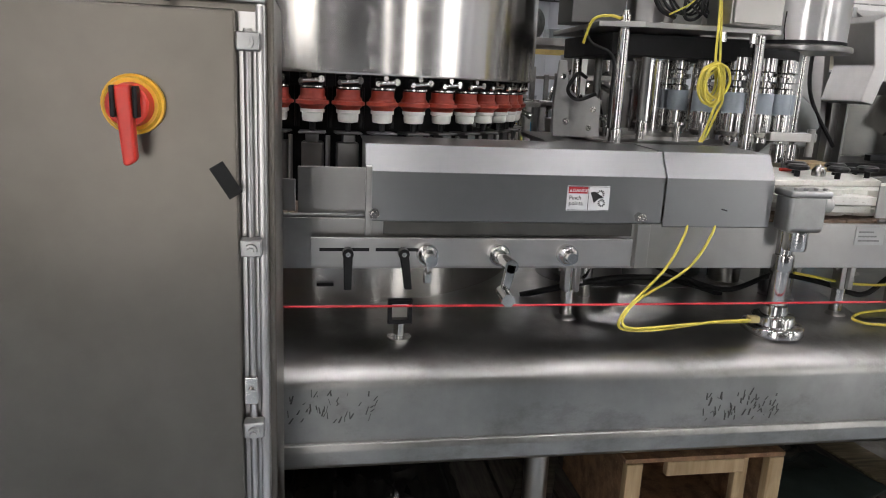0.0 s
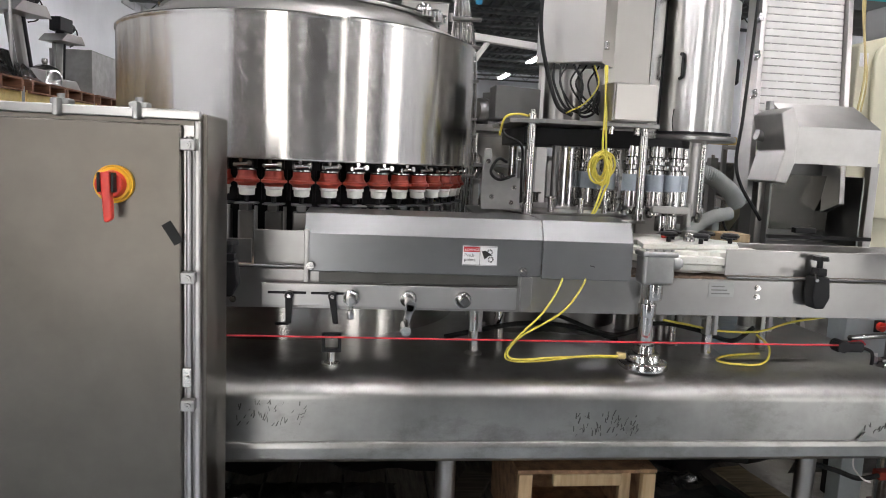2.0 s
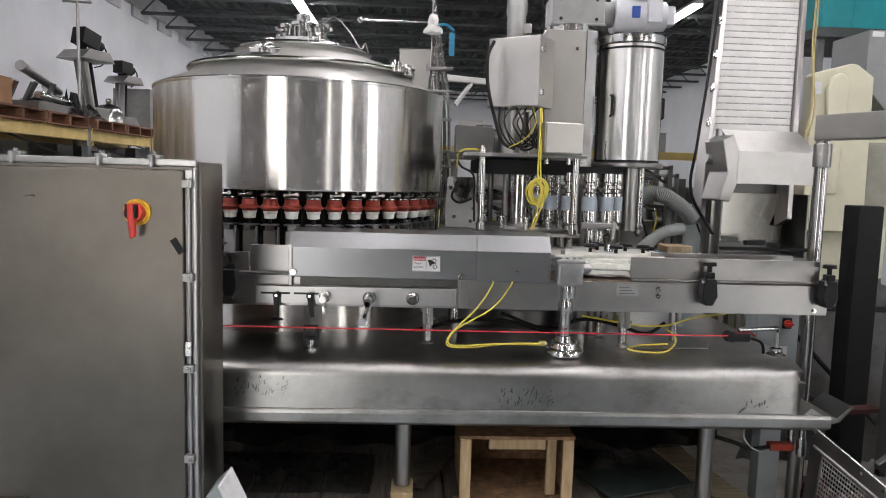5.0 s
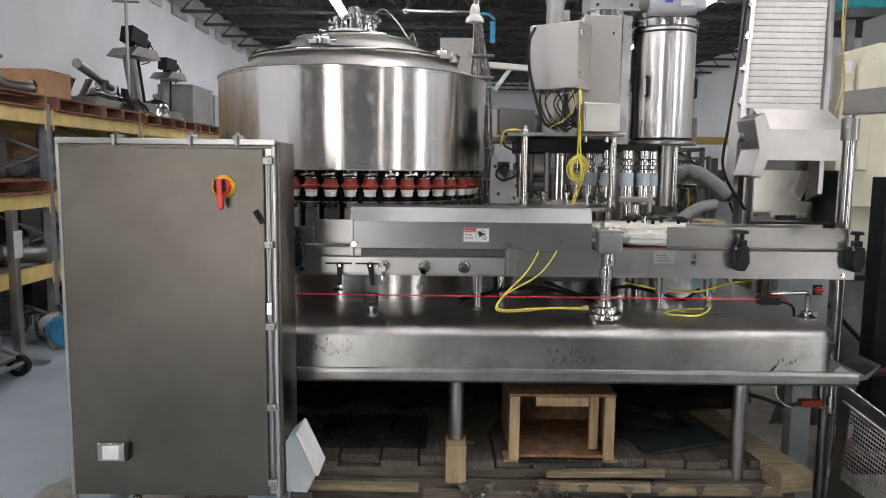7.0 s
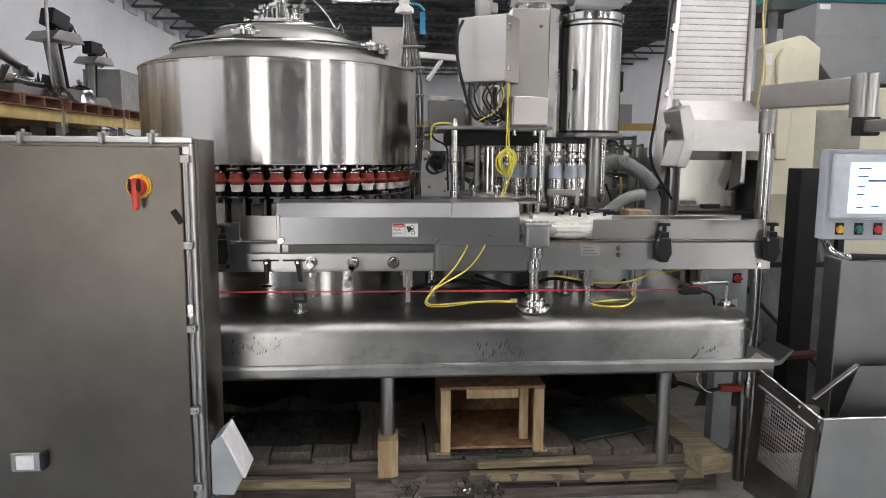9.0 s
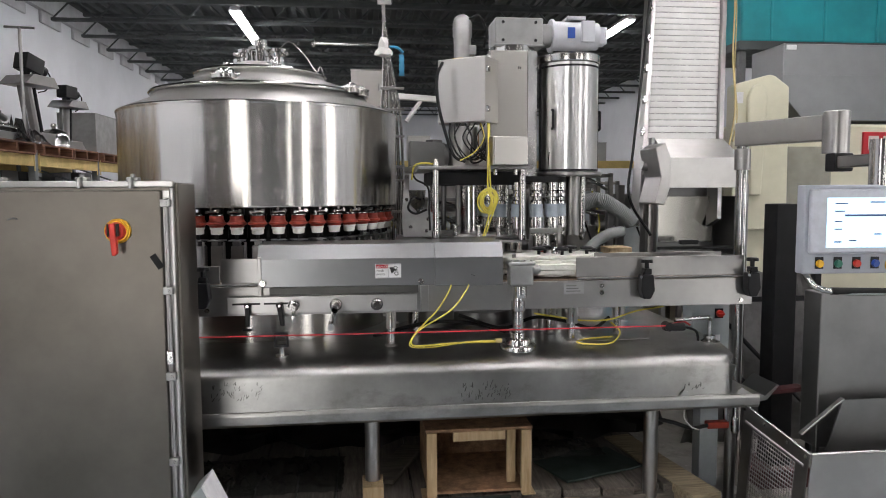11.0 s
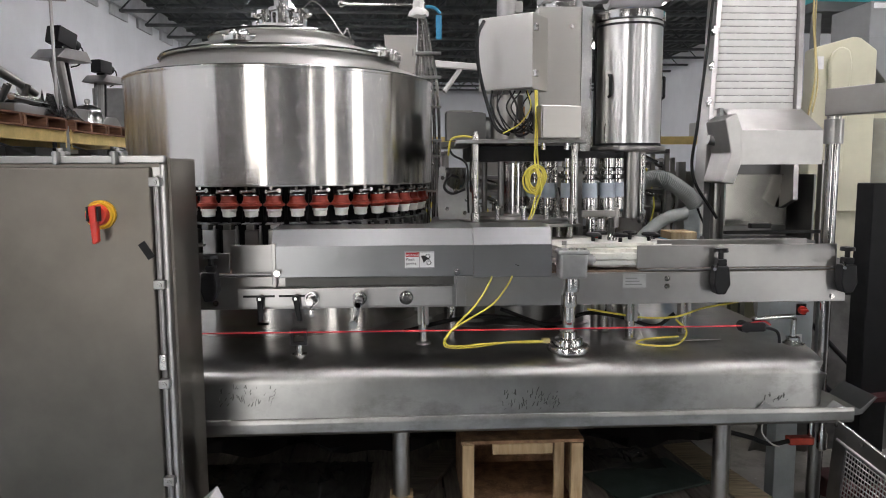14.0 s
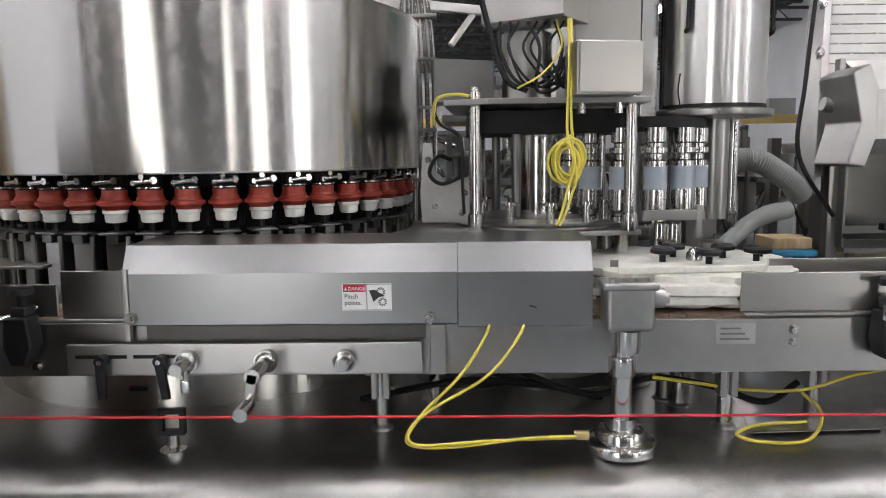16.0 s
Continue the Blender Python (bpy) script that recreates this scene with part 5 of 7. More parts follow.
for x, y in ((1.530, 2.218), (1.804, 2.30)):
    s = -0.022
    part("handle", tube(B(), [(x, y, 1.955), (x, y + s, 1.95), (x, y + s, 1.93), (x, y + s, 1.88), (x, y + s, 1.865), (x, y, 1.86)], 0.007, 8, 4), M_BLACK, dr)
part("door_lead", tube(B(), [(1.515, 2.21, 1.74), (1.507, 2.20, 1.69), (1.512, 2.20, 1.66), (1.518, 2.205, 1.64)], 0.0022, 6), M_RUBBER, dr)
part("top_rim", lathe(B(), (KX, KY), [(0.10, 2.2), (0.160, 2.2), (0.163, 2.206), (0.163, 2.236), (0.155, 2.242), (0.0, 2.245)], 48), M_BRIGHT, tow)
part("bottom_flange", lathe(B(), (KX, KY), [(0.0, 1.618), (0.175, 1.618), (0.178, 1.622), (0.178, 1.636), (0.17, 1.64), (0.0, 1.64)], 48), M_PLATE, tow)
for x, y in ((1.765, 2.44), (1.44, 2.60), (1.62, 2.62)):
    b = cyl(B(), (x, y, 1.31), (x, y, 1.618), 0.017, n=18)
    lathe(b, (x, y), [(0.012, 1.27), (0.02, 1.29), (0.02, 1.31), (0.026, 1.315), (0.026, 1.335)], 14)
    part("post", b, M_BRIGHT, tow)
part("centre_column", cyl(B(), (1.70, 2.43, 1.3), (1.70, 2.43, 1.62), 0.045, n=24), M_PLATE, tow)
HX, HYY = 1.41, 2.35
part("head_plate", lathe(B(), (HX, HYY), [(0.0, 1.585), (0.225, 1.585), (0.225, 1.615), (0.0, 1.615)], 40), M_BLACKPAINT, tow)
RH = 0.20
for i in range(13):
    a = 2 * math.pi * i / 13 - math.pi / 2 + 0.12
    x, y = HX + RH * math.cos(a), HYY + RH * math.sin(a)
    if y > 2.52:
        continue
    b = lathe(B(), (x, y), [(0.012, 1.585), (0.03, 1.585), (0.03, 1.545), (0.022, 1.54), (0.022, 1.53), (0.034, 1.528), (0.034, 1.514), (0.02, 1.51), (0.02, 1.495), (0.031, 1.49), (0.031, 1.475)], 20)
    head = part("capping_head", b, M_BRIGHT, tow)
    part("sleeve", lathe(B(), (x, y), [(0.033, 1.475), (0.0335, 1.472), (0.0335, 1.412), (0.033, 1.41)], 20), M_BLUEISH, head, "bluish translucent sleeve")
    part("chuck", lathe(B(), (x, y), [(0.034, 1.41), (0.035, 1.405), (0.035, 1.352), (0.026, 1.345), (0.024, 1.335), (0.03, 1.332), (0.03, 1.318), (0.0, 1.316)], 20), M_BRIGHT, head)
b = box(B(), 1.36, 1.975, 1.335, 1.52, 2.0, 1.362, 0.003)
cyl(b, (1.505, 1.985, 1.29), (1.505, 1.985, 1.375), 0.012, n=12)
part("guide_arm", b, M_PLATE, tow)
for x in (1.40, 1.44):
    part("roller", cyl(B(), (x, 1.99, 1.27), (x, 1.99, 1.325), 0.022, n=18), M_BRIGHT, tow)
# drive on the top
b = box(B(), 1.24, 2.25, 2.285, 1.49, 2.45, 2.425, 0.008)
box(b, 1.235, 2.245, 2.28, 1.495, 2.455, 2.292, 0.004)
red = part("gear_reducer", b, M_MOTORGREY, tow)
for x in (1.28, 1.45):
    for z in (2.31, 2.40):
        b = B()
        hexbolt(b, (x, 2.25, z), (0, -1, 0), 0.006, 0.006)
        part("bolt", b, M_BLACK, red)
part("reducer_base", lathe(B(), (1.345, 2.35), [(0.14, 2.234), (0.14, 2.25), (0.12, 2.255), (0.12, 2.285)], 36), M_BRIGHT, tow)
mot = part("drive_motor", cyl(cyl(B(), (1.565, 2.35, 2.355), (1.76, 2.35, 2.355), 0.075, n=28), (1.76, 2.35, 2.355), (1.805, 2.35, 2.355), 0.07, n=28), M_MOTORWHITE, tow, "white horizontal electric motor")
part("coupling", cyl(B(), (1.49, 2.35, 2.355), (1.55, 2.35, 2.355), 0.06, n=28), M_MOTORGREY, mot)
part("flange", cyl(B(), (1.55, 2.35, 2.355), (1.564, 2.35, 2.355), 0.085, n=28), M_MOTORWHITE, mot)
part("junction_cover", box(B(), 1.63, 2.30, 2.43, 1.73, 2.4, 2.45, 0.004), M_MOTORWHITE, mot)
part("terminal_box", box(B(), 1.70, 2.262, 2.31, 1.77, 2.29, 2.42, 0.006), M_MOTORWHITE, mot)
part("end_box", box(B(), 1.8052, 2.31, 2.31, 1.85, 2.39, 2.40, 0.006), M_MOTORWHITE, mot)
part("name_plate", box(B(), 1.625, 2.271, 2.33, 1.665, 2.2748, 2.385), M_BLUE, mot)
b = lathe(B(), (1.08, 2.32), [(0.045, 2.22), (0.045, 2.33), (0.05, 2.335), (0.05, 2.40), (0.042, 2.43), (0.02, 2.445), (0.0, 2.445)], 22)
box(b, 1.10, 2.29, 2.24, 1.15, 2.35, 2.29, 0.005)
part("small_motor", b, M_CAST, tow)
part("motor_mount", lathe(B(), (1.08, 2.32), [(0.06, 2.19), (0.06, 2.22)], 18), M_RACKY, tow)
part("motor_lead", tube(B(), [(1.11, 2.29, 2.42), (1.16, 2.27, 2.43), (1.20, 2.28, 2.36), (1.19, 2.3, 2.28)], 0.006, 8), M_RUBBER, tow)

# ivory starwheels
star = thing("discharge_starwheel", (1.42, 1.98, 1.15), "layered ivory plastic starwheel with black knobs", "starwheel")
for z, r, off in ((1.155, 0.30, 0.0), (1.182, 0.285, 0.12), (1.208, 0.30, 0.3)):
    pts = []
    for i in range(72):
        a = 2 * math.pi * i / 72 + off
        q = r - 0.028 * max(0.0, math.cos(12 * a)) ** 2
        pts.append((1.46 + q * math.cos(a), 2.0 + q * math.sin(a) * 0.98))
    part("wheel_plate", prism(B(), pts, z, z + 0.02, "z", 0.002), M_UHMW, star)
part("guide_block", box(B(), 1.25, 1.685, 1.168, 1.497, 1.80, 1.188, 0.003), M_UHMW, star)
part("guide_block", prism(B(), [(1.21, 1.69), (1.50, 1.672), (1.50, 1.84), (1.30, 1.86), (1.20, 1.80)], 1.19, 1.214, "z", 0.003), M_UHMW, star)
part("guide_block", prism(B(), [(1.24, 1.75), (1.60, 1.78), (1.66, 1.90), (1.55, 2.0), (1.28, 1.92)], 1.229, 1.246, "z", 0.003), M_UHMW, star)
for x, y, z in ((1.37, 1.84, 1.246), (1.47, 1.80, 1.246), (1.54, 1.90, 1.246), (1.60, 1.84, 1.246), (1.42, 1.92, 1.246), (1.66, 1.96, 1.228)):
    b = cyl(B(), (x, y, z), (x, y, z + 0.02), 0.008, n=10)
    lathe(b, (x, y), [(0.012, z + 0.018), (0.03, z + 0.022), (0.031, z + 0.03), (0.024, z + 0.036), (0.0, z + 0.037)], 10)
    part("knob", b, M_BLACK, star)
part("hub", lathe(B(), (1.455, 1.86), [(0.02, 1.246), (0.02, 1.262), (0.012, 1.275), (0.0, 1.28)], 16), M_BRIGHT, star)
part("shaft", cyl(B(), (1.46, 2.0, 0.85), (1.46, 2.0, 1.155), 0.04), M_PLATE, star)
part("red_latch", box(B(), 1.39, 1.94, 1.248, 1.43, 1.955, 1.258, 0.003), M_KNOBRED, star)

# parts below the deck on the base
for x, y, r, h in ((1.35, 2.1, 0.05, 0.3), (1.62, 2.2, 0.035, 0.4), (1.42, 1.95, 0.025, 0.17), (1.9, 2.2, 0.03, 0.28), (0.9, 2.2, 0.12, 0.12), (1.15, 2.3, 0.2, 0.08)):
    b = lathe(B(), (x, y), [(r * 1.4, 0.845), (r * 1.4, 0.86), (r, 0.865), (r, 0.85 + h), (r * 0.8, 0.855 + h), (0.0, 0.855 + h)], 24)
    solo("drive_column", b, M_DARKSTEEL if r > 0.06 else M_PLATE, (x, y, 0.845), "turned steel drive column on the machine base", "column")
solo("inspection_plate", prism(B(), [(1.55, 1.70), (1.86, 1.72), (1.97, 1.95), (1.60, 1.95)], 0.8585, 0.8605, "z", 0.0005), M_BASE, (1.75, 1.8, 0.857), "loose steel plate lying on the machine base", "plate")

# ---------- right side: pole, operator panel, boxes ----------
pole = thing("panel_pole", (2.45, 2.02, 0), "round steel pole with a swing arm for the operator panel", "pole")
part("shaft", cyl(B(), (2.45, 2.0, 0.0), (2.45, 2.0, 1.86), 0.029, n=24), M_BRIGHT, pole)
b = lathe(B(), (2.45, 2.0), [(0.037, 1.64), (0.039, 1.645), (0.039, 1.74), (0.037, 1.745)], 24)
hexbolt(b, (2.42, 1.965, 1.70), (-0.5, -0.8, 0), 0.006, 0.01)
part("collar", b, M_PLATE, pole)
part("foot_plate", lathe(B(), (2.45, 2.0), [(0.12, 0.0), (0.12, 0.015), (0.035, 0.02)], 24), M_PLATE, pole)


def beam_between(bm, p0, p1, w, h):
    p0, p1 = Vector(p0), Vector(p1)
    d = p1 - p0
    m = Matrix.Translation(p0) @ Matrix.Rotation(math.atan2(d.y, d.x), 4, "Z")
    return box(bm, 0, -w / 2, -h / 2, d.xy.length, w / 2, h / 2, 0.006, m=m)


arm = part("swing_arm", beam_between(B(), (2.44, 2.02, 1.815), (2.62, 1.58, 1.80), 0.07, 0.115), M_PLATE, pole)
b = lathe(B(), (2.63, 1.55), [(0.055, 1.70), (0.055, 1.88), (0.05, 1.885), (0.0, 1.885)], 24)
part("joint", b, M_PLATE, pole)
part("joint_cable", box(B(), 2.59, 1.495, 1.62, 2.68, 1.565, 1.70, 0.008), M_BLACK, pole)
part("drop_tube", cyl(B(), (2.60, 1.235, 1.55), (2.60, 1.235, 1.74), 0.04, n=24), M_BRIGHT, pole)
part("swing_arm", beam_between(B(), (2.63, 1.55, 1.66), (2.60, 1.228, 1.66), 0.05, 0.05), M_PLATE, pole)

HY = 1.2
hm = thing("operator_panel", (2.5, 1.25, 1.2), "grey operator panel with lit touch screen and push buttons", "control panel")
m = Matrix.Translation((2.525, HY, 1.385)) @ Matrix.Rotation(radians(-4), 4, "Z")
part("housing", box(B(), -0.25, 0, -0.175, 0.25, 0.06, 0.175, 0.006, m=m), M_HMI, hm)
bez = part("bezel", box(B(), -0.235, -0.016, -0.095, 0.2, -0.001, 0.16, 0.012, m=m), M_BEZEL, hm)
scr = part("screen", box(B(), -0.17, -0.02, -0.07, 0.135, -0.0165, 0.125, 0.001, m=m), M_SCREEN, bez)
b = B()
box(b, -0.10, -0.0215, 0.052, 0.1, -0.0205, 0.06, m=m)
for x, z, w in ((-0.14, 0.1, 0.05), (0.0, 0.105, 0.06), (-0.14, 0.07, 0.04), (-0.14, 0.03, 0.03), (-0.14, 0.0, 0.03), (0.1, 0.03, 0.025), (0.1, -0.01, 0.025), (0.02, -0.02, 0.03), (-0.08, -0.045, 0.03), (-0.14, -0.05, 0.03)):
    box(b, x, -0.0215, z, x + w, -0.0205, z + 0.005, m=m)
part("screen_bars", b, M_SCREENBAR, scr)
for i, mat in enumerate((M_KNOBYEL, M_GREEN, M_KNOBRED, M_BLUE)):
    x = -0.185 + i * 0.075
    plate = part("button_plate", box(B(), x - 0.017, -0.004, -0.155, x + 0.017, 0.0005, -0.108, 0.002, m=m), M_BLACK, hm)
    c, d = m @ Vector((x, -0.004, -0.134)), m.to_3x3() @ Vector((0, -1, 0))
    part("button", cyl(cyl(B(), c, c + d * 0.012, 0.0125, n=18), c, c + d * 0.006, 0.0155, n=18), mat, plate)
c, d = m @ Vector((0.115, 0.0, -0.142)), m.to_3x3() @ Vector((0, -1, 0))
es = part("emergency_plate", cyl(B(), c, c + d * 0.006, 0.033, n=24), M_KNOBYEL, hm)
part("emergency_stop", cyl(cyl(B(), c, c + d * 0.03, 0.014, n=16), c + d * 0.022, c + d * 0.038, 0.022, 0.018, n=24), M_KNOBRED, es)
b = tube(B(), [m @ Vector(p) for p in ((-0.225, 0.02, -0.18), (-0.235, -0.03, -0.2), (-0.215, -0.06, -0.225), (-0.1, -0.065, -0.24), (0.2, -0.065, -0.24), (0.235, -0.03, -0.23), (0.235, 0.02, -0.18))], 0.012, 10, 5)
hd = part("handle", b, M_BRIGHT, hm)
part("grip", cyl(B(), m @ Vector((-0.17, -0.064, -0.234)), m @ Vector((0.16, -0.066, -0.241)), 0.0145, n=14), M_RUBBER, hd)

pc = thing("floor_cabinet", (2.85, 1.55, 0), "dark steel floor cabinet below the operator panel", "cabinet")
part("body", box(B(), 2.50, 1.42, 0.42, 3.2, 1.54, 1.10, 0.006), M_DARKSTEEL, pc)
for x in (2.55, 3.15):
    part("leg", box(B(), x, 1.43, 0, x + 0.05, 1.46, 0.42, 0.003), M_DARKSTEEL, pc)
    part("leg", box(B(), x, 1.49, 0, x + 0.05, 1.52, 0.42, 0.003), M_DARKSTEEL, pc)
part("skirt", box(B(), 2.56, 1.465, 0.2, 3.15, 1.485, 0.42, 0.005), M_DARKSTEEL, pc)

col = thing("black_column", (2.67, 2.08, 0), "matt black square machine column with a red foot", "column")
part("shaft", box(B(), 2.645, 2.0, 0.1, 2.765, 2.12, 1.47, 0.006), M_BLACKPAINT, col)
part("foot", box(B(), 2.55, 1.95, 0.0, 2.85, 2.2, 0.1, 0.006), M_DULLRED, col)
part("red_tray", prism(B(), [(2.52, 0.50), (2.80, 0.52), (2.78, 0.54), (2.54, 0.52)], 1.93, 1.995, "y"), M_DULLRED, col)

gb = thing("grey_switch_box", (2.33, 2.0, 0.75), "grey switch box with a red rotary switch and white label", "switch box")
part("body", box(B(), 2.2, 1.99, 0.70, 2.40, 2.1, 1.0, 0.005), M_GREYPAINT, gb)
part("switch_plate", box(B(), 2.318, 1.982, 0.895, 2.362, 1.989, 0.945, 0.002), M_BLACK, gb)
k = part("switch", cyl(B(), (2.34, 1.982, 0.92), (2.34, 1.965, 0.92), 0.018, n=18), M_KNOBRED, gb)
part("lever", box(B(), 2.322, 1.955, 0.915, 2.358, 1.965, 0.925, 0.002), M_KNOBRED, k)
part("label_plate", box(B(), 2.315, 1.986, 0.76, 2.35, 1.9895, 0.81), M_LABEL, gb, "white label with plain bars")
part("pedestal", box(B(), 2.26, 2.0, 0.0, 2.36, 2.08, 0.70, 0.004), M_GREYPAINT, gb)
ob = thing("pneumatic_unit", (2.22, 1.7, 0.4), "small air valve unit with red block and black hose", "valve")
part("block", box(B(), 2.10, 1.60, 0.46, 2.20, 1.64, 0.49, 0.004), M_RED, ob)
b = lathe(B(), (2.24, 1.62), [(0.012, 0.43), (0.02, 0.44), (0.02, 0.50), (0.012, 0.51), (0.012, 0.585)], 14)
lathe(b, (2.20, 1.63), [(0.01, 0.45), (0.014, 0.46), (0.014, 0.585)], 12)
part("fitting", b, M_BRIGHT, ob)
part("hose", tube(B(), [(2.10, 1.61, 0.475), (2.02, 1.6, 0.47), (1.95, 1.62, 0.49), (1.88, 1.66, 0.50)], 0.009, 8), M_RUBBER, ob)
part("wire", tube(B(), [(1.98, 1.58, 0.588), (1.97, 1.57, 0.53), (2.0, 1.56, 0.49), (2.04, 1.57, 0.47)], 0.003, 6), M_BELT, ob)
part("post", cyl(B(), (2.25, 1.68, 0.0), (2.25, 1.68, 0.585), 0.026, n=16), M_DARKSTEEL, ob)

# perforated parts bin
binn = thing("parts_bin", (2.45, 1.25, 0), "stainless steel chute bin with a perforated sloping side", "bin")


def wall_panel(p, q, r, s, t=0.006):
    b = B()
    vs = [Vector(v) for v in (p, q, r, s)]
    n = (vs[1] - vs[0]).cross(vs[2] - vs[0]).normalized() * t
    lo = [b.verts.new(v) for v in vs]
    hi = [b.verts.new(v + n) for v in vs]
    b.faces.new(lo[::-1])
    b.faces.new(hi)
    for i in range(4):
        j = (i + 1) % 4
        b.faces.new((lo[i], lo[j], hi[j], hi[i]))
    return b


SA, SB, SC, SD = Vector((2.20, 1.53, 0.03)), Vector((2.254, 1.158, 0.03)), Vector((2.297, 1.158, 0.50)), Vector((2.21, 1.485, 0.605))
on_side = lambda u, v: SA.lerp(SB, u).lerp(SD.lerp(SC, u), v)
out = (SB - SA).cross(SD - SA).normalized()
if out.x > 0:
    out = -out
for u0, v0, u1, v1 in ((0, 0, 0.16, 1), (0.84, 0, 1, 1), (0.16, 0, 0.84, 0.12), (0.16, 0.86, 0.84, 1)):
    part("side_frame", wall_panel(on_side(u0, v0), on_side(u1, v0), on_side(u1, v1), on_side(u0, v1)), M_DARKSTEEL, binn)
b = B()
for i in range(17):
    v = 0.30 + i * 0.034
    cyl(b, on_side(0.16, v), on_side(0.84, v), 0.0022, n=6)
for i in range(19):
    u = 0.17 + i * 0.036
    cyl(b, on_side(u, 0.30), on_side(u, 0.86), 0.0018, n=6)
part("mesh_grille", b, M_PLATE, binn, "wire grille let into the side")
part("side_plate", wall_panel(on_side(0.16, 0.12), on_side(0.84, 0.12), on_side(0.84, 0.30), on_side(0.16, 0.30)), M_DARKSTEEL, binn)
part("clamp_bar", cyl(B(), on_side(0.05, 0.885) + out * 0.008, on_side(0.95, 0.885) + out * 0.008, 0.006, n=8), M_PLATE, binn)
for u in (0.02, 0.35, 0.7, 0.97):
    b = B()
    hexbolt(b, on_side(u, 0.97), out, 0.008, 0.010)
    part("bolt", b, M_BRIGHT, binn)
part("edge_rail", cyl(B(), SD, SC, 0.005, n=8), M_BRIGHT, binn)
part("front_wall", wall_panel((2.258, 1.152, 0.03), (3.1, 1.152, 0.03), (3.1, 1.152, 0.50), (2.300, 1.152, 0.50)), M_PLATE, binn)
part("front_lip", cyl(B(), (2.30, 1.152, 0.503), (3.1, 1.152, 0.503), 0.005, n=8), M_BRIGHT, binn)
part("floor_plate", box(B(), 2.28, 1.17, 0.03, 3.08, 1.40, 0.038), M_PLATE, binn)
part("chute_edge", box(B(), 0, -0.012, -0.004, 0.235, 0.012, 0.004, 0.002, m=pose(2.36, 1.32, 0.525, 0, -38, 0)), M_BAR, binn, "bright sloping lip of the chute")
part("chute_plate", wall_panel((2.36, 1.33, 0.05), (3.0, 1.33, 0.05), (3.0, 1.33, 0.66), (2.55, 1.33, 0.66)), M_DARKSTEEL, binn)

# dark frame and sheeted machine behind the column
fr = thing("braced_frame", (2.75, 2.45, 0), "black square tube frame with crossed braces", "machine frame")
for x in (2.52, 3.15):
    part("post", box(B(), x, 2.42, 0.0, x + 0.04, 2.46, 1.15, 0.003), M_BLACKPAINT, fr)
part("rail", box(B(), 2.56, 2.42, 0.90, 3.15, 2.45, 0.93, 0.003), M_BLACKPAINT, fr)
for p, q in (((2.54, 2.41, 0.86), (3.1, 2.41, 0.30)), ((2.54, 2.40, 0.62), (2.95, 2.40, 0.22))):
    part("brace", cyl(B(), p, q, 0.013, n=8), M_BLACKPAINT, fr)
b = B()
g = []
r2 = random.Random(9)
for i in range(19):
    g.append([b.verts.new((2.44 + i * 0.05, 2.60 - 0.10 * math.sin(j * 0.35) + r2.uniform(-0.03, 0.03), 0.02 + j * 0.085 + r2.uniform(-0.02, 0.02) * (1 if j else 0))) for j in range(13)])
for i in range(18):
    for j in range(12):
        b.faces.new((g[i][j], g[i + 1][j], g[i + 1][j + 1], g[i][j + 1]))
bmesh.ops.solidify(b, geom=b.faces[:], thickness=0.004)
solo("plastic_sheet", b, M_SHEET, (2.8, 2.6, 0.0), "dusty grey plastic sheet hung over stored machines", "plastic sheet")

# ---------- cap elevator ----------
el = thing("cap_elevator", (2.8, 3.5, 0), "steep cap elevator with white slatted belt and steel hopper", "elevator conveyor")
p0, p1 = Vector((2.695, 3.23, 1.80)), Vector((3.045, 3.89, 3.6))
zz = (p1 - p0).normalized()
xx = Vector((1, 0, 0))
yy = Vector((0, zz.z, -zz.y)).normalized()
ME = Matrix((xx, yy, zz)).transposed().to_4x4()
ME.translation = p0
L = (p1 - p0).length
for i in range(41):
    z = i * 0.0475
    if z < L:
        b = box(B(), -0.247, -0.006, z, 0.247, 0.0, z + 0.0415, 0.0015, 1, m=ME)
        for k in range(5):
            x = -0.245 + k * 0.106 + (0.05 if i % 2 else 0.0)
            box(b, x - 0.006 if x > -0.24 else x, -0.0055, z + 0.0416, x + 0.006, -0.0005, z + 0.0474, m=ME)
        part("slat", b, M_BELT, el)
part("belt_back", box(B(), -0.248, 0.001, -0.02, 0.248, 0.02, L, m=ME), M_MOTORGREY, el)
for s in (-1, 1):
    part("side_frame", box(B(), min(s * 0.25, s * 0.283), -0.04, -0.5, max(s * 0.25, s * 0.283), 0.12, L, 0.004, m=ME), M_PLATE, el)
for k in range(8):
    b = B()
    box(b, -0.3, -0.06, 0.1 + k * 0.24, -0.284, -0.03, 0.15 + k * 0.24, m=ME)
    cyl(b, ME @ Vector((-0.31, -0.05, 0.12 + k * 0.24)), ME @ Vector((-0.28, -0.05, 0.12 + k * 0.24)), 0.012, n=8)
    part("bolt", b, M_BRIGHT, el)
part("side_cable", tube(B(), [ME @ Vector(p) for p in ((0.31, -0.05, 1.9), (0.33, -0.06, 1.2), (0.32, -0.07, 0.7), (0.34, -0.08, 0.3), (0.31, -0.06, 0.0))], 0.006, 8), M_CORDTAN, el)
part("side_cable", tube(B(), [ME @ Vector(p) for p in ((0.33, -0.04, 1.9), (0.35, -0.05, 1.1), (0.34, -0.06, 0.6), (0.36, -0.07, 0.25), (0.34, -0.06, 0.05))], 0.005, 8), M_CORDTAN, el)
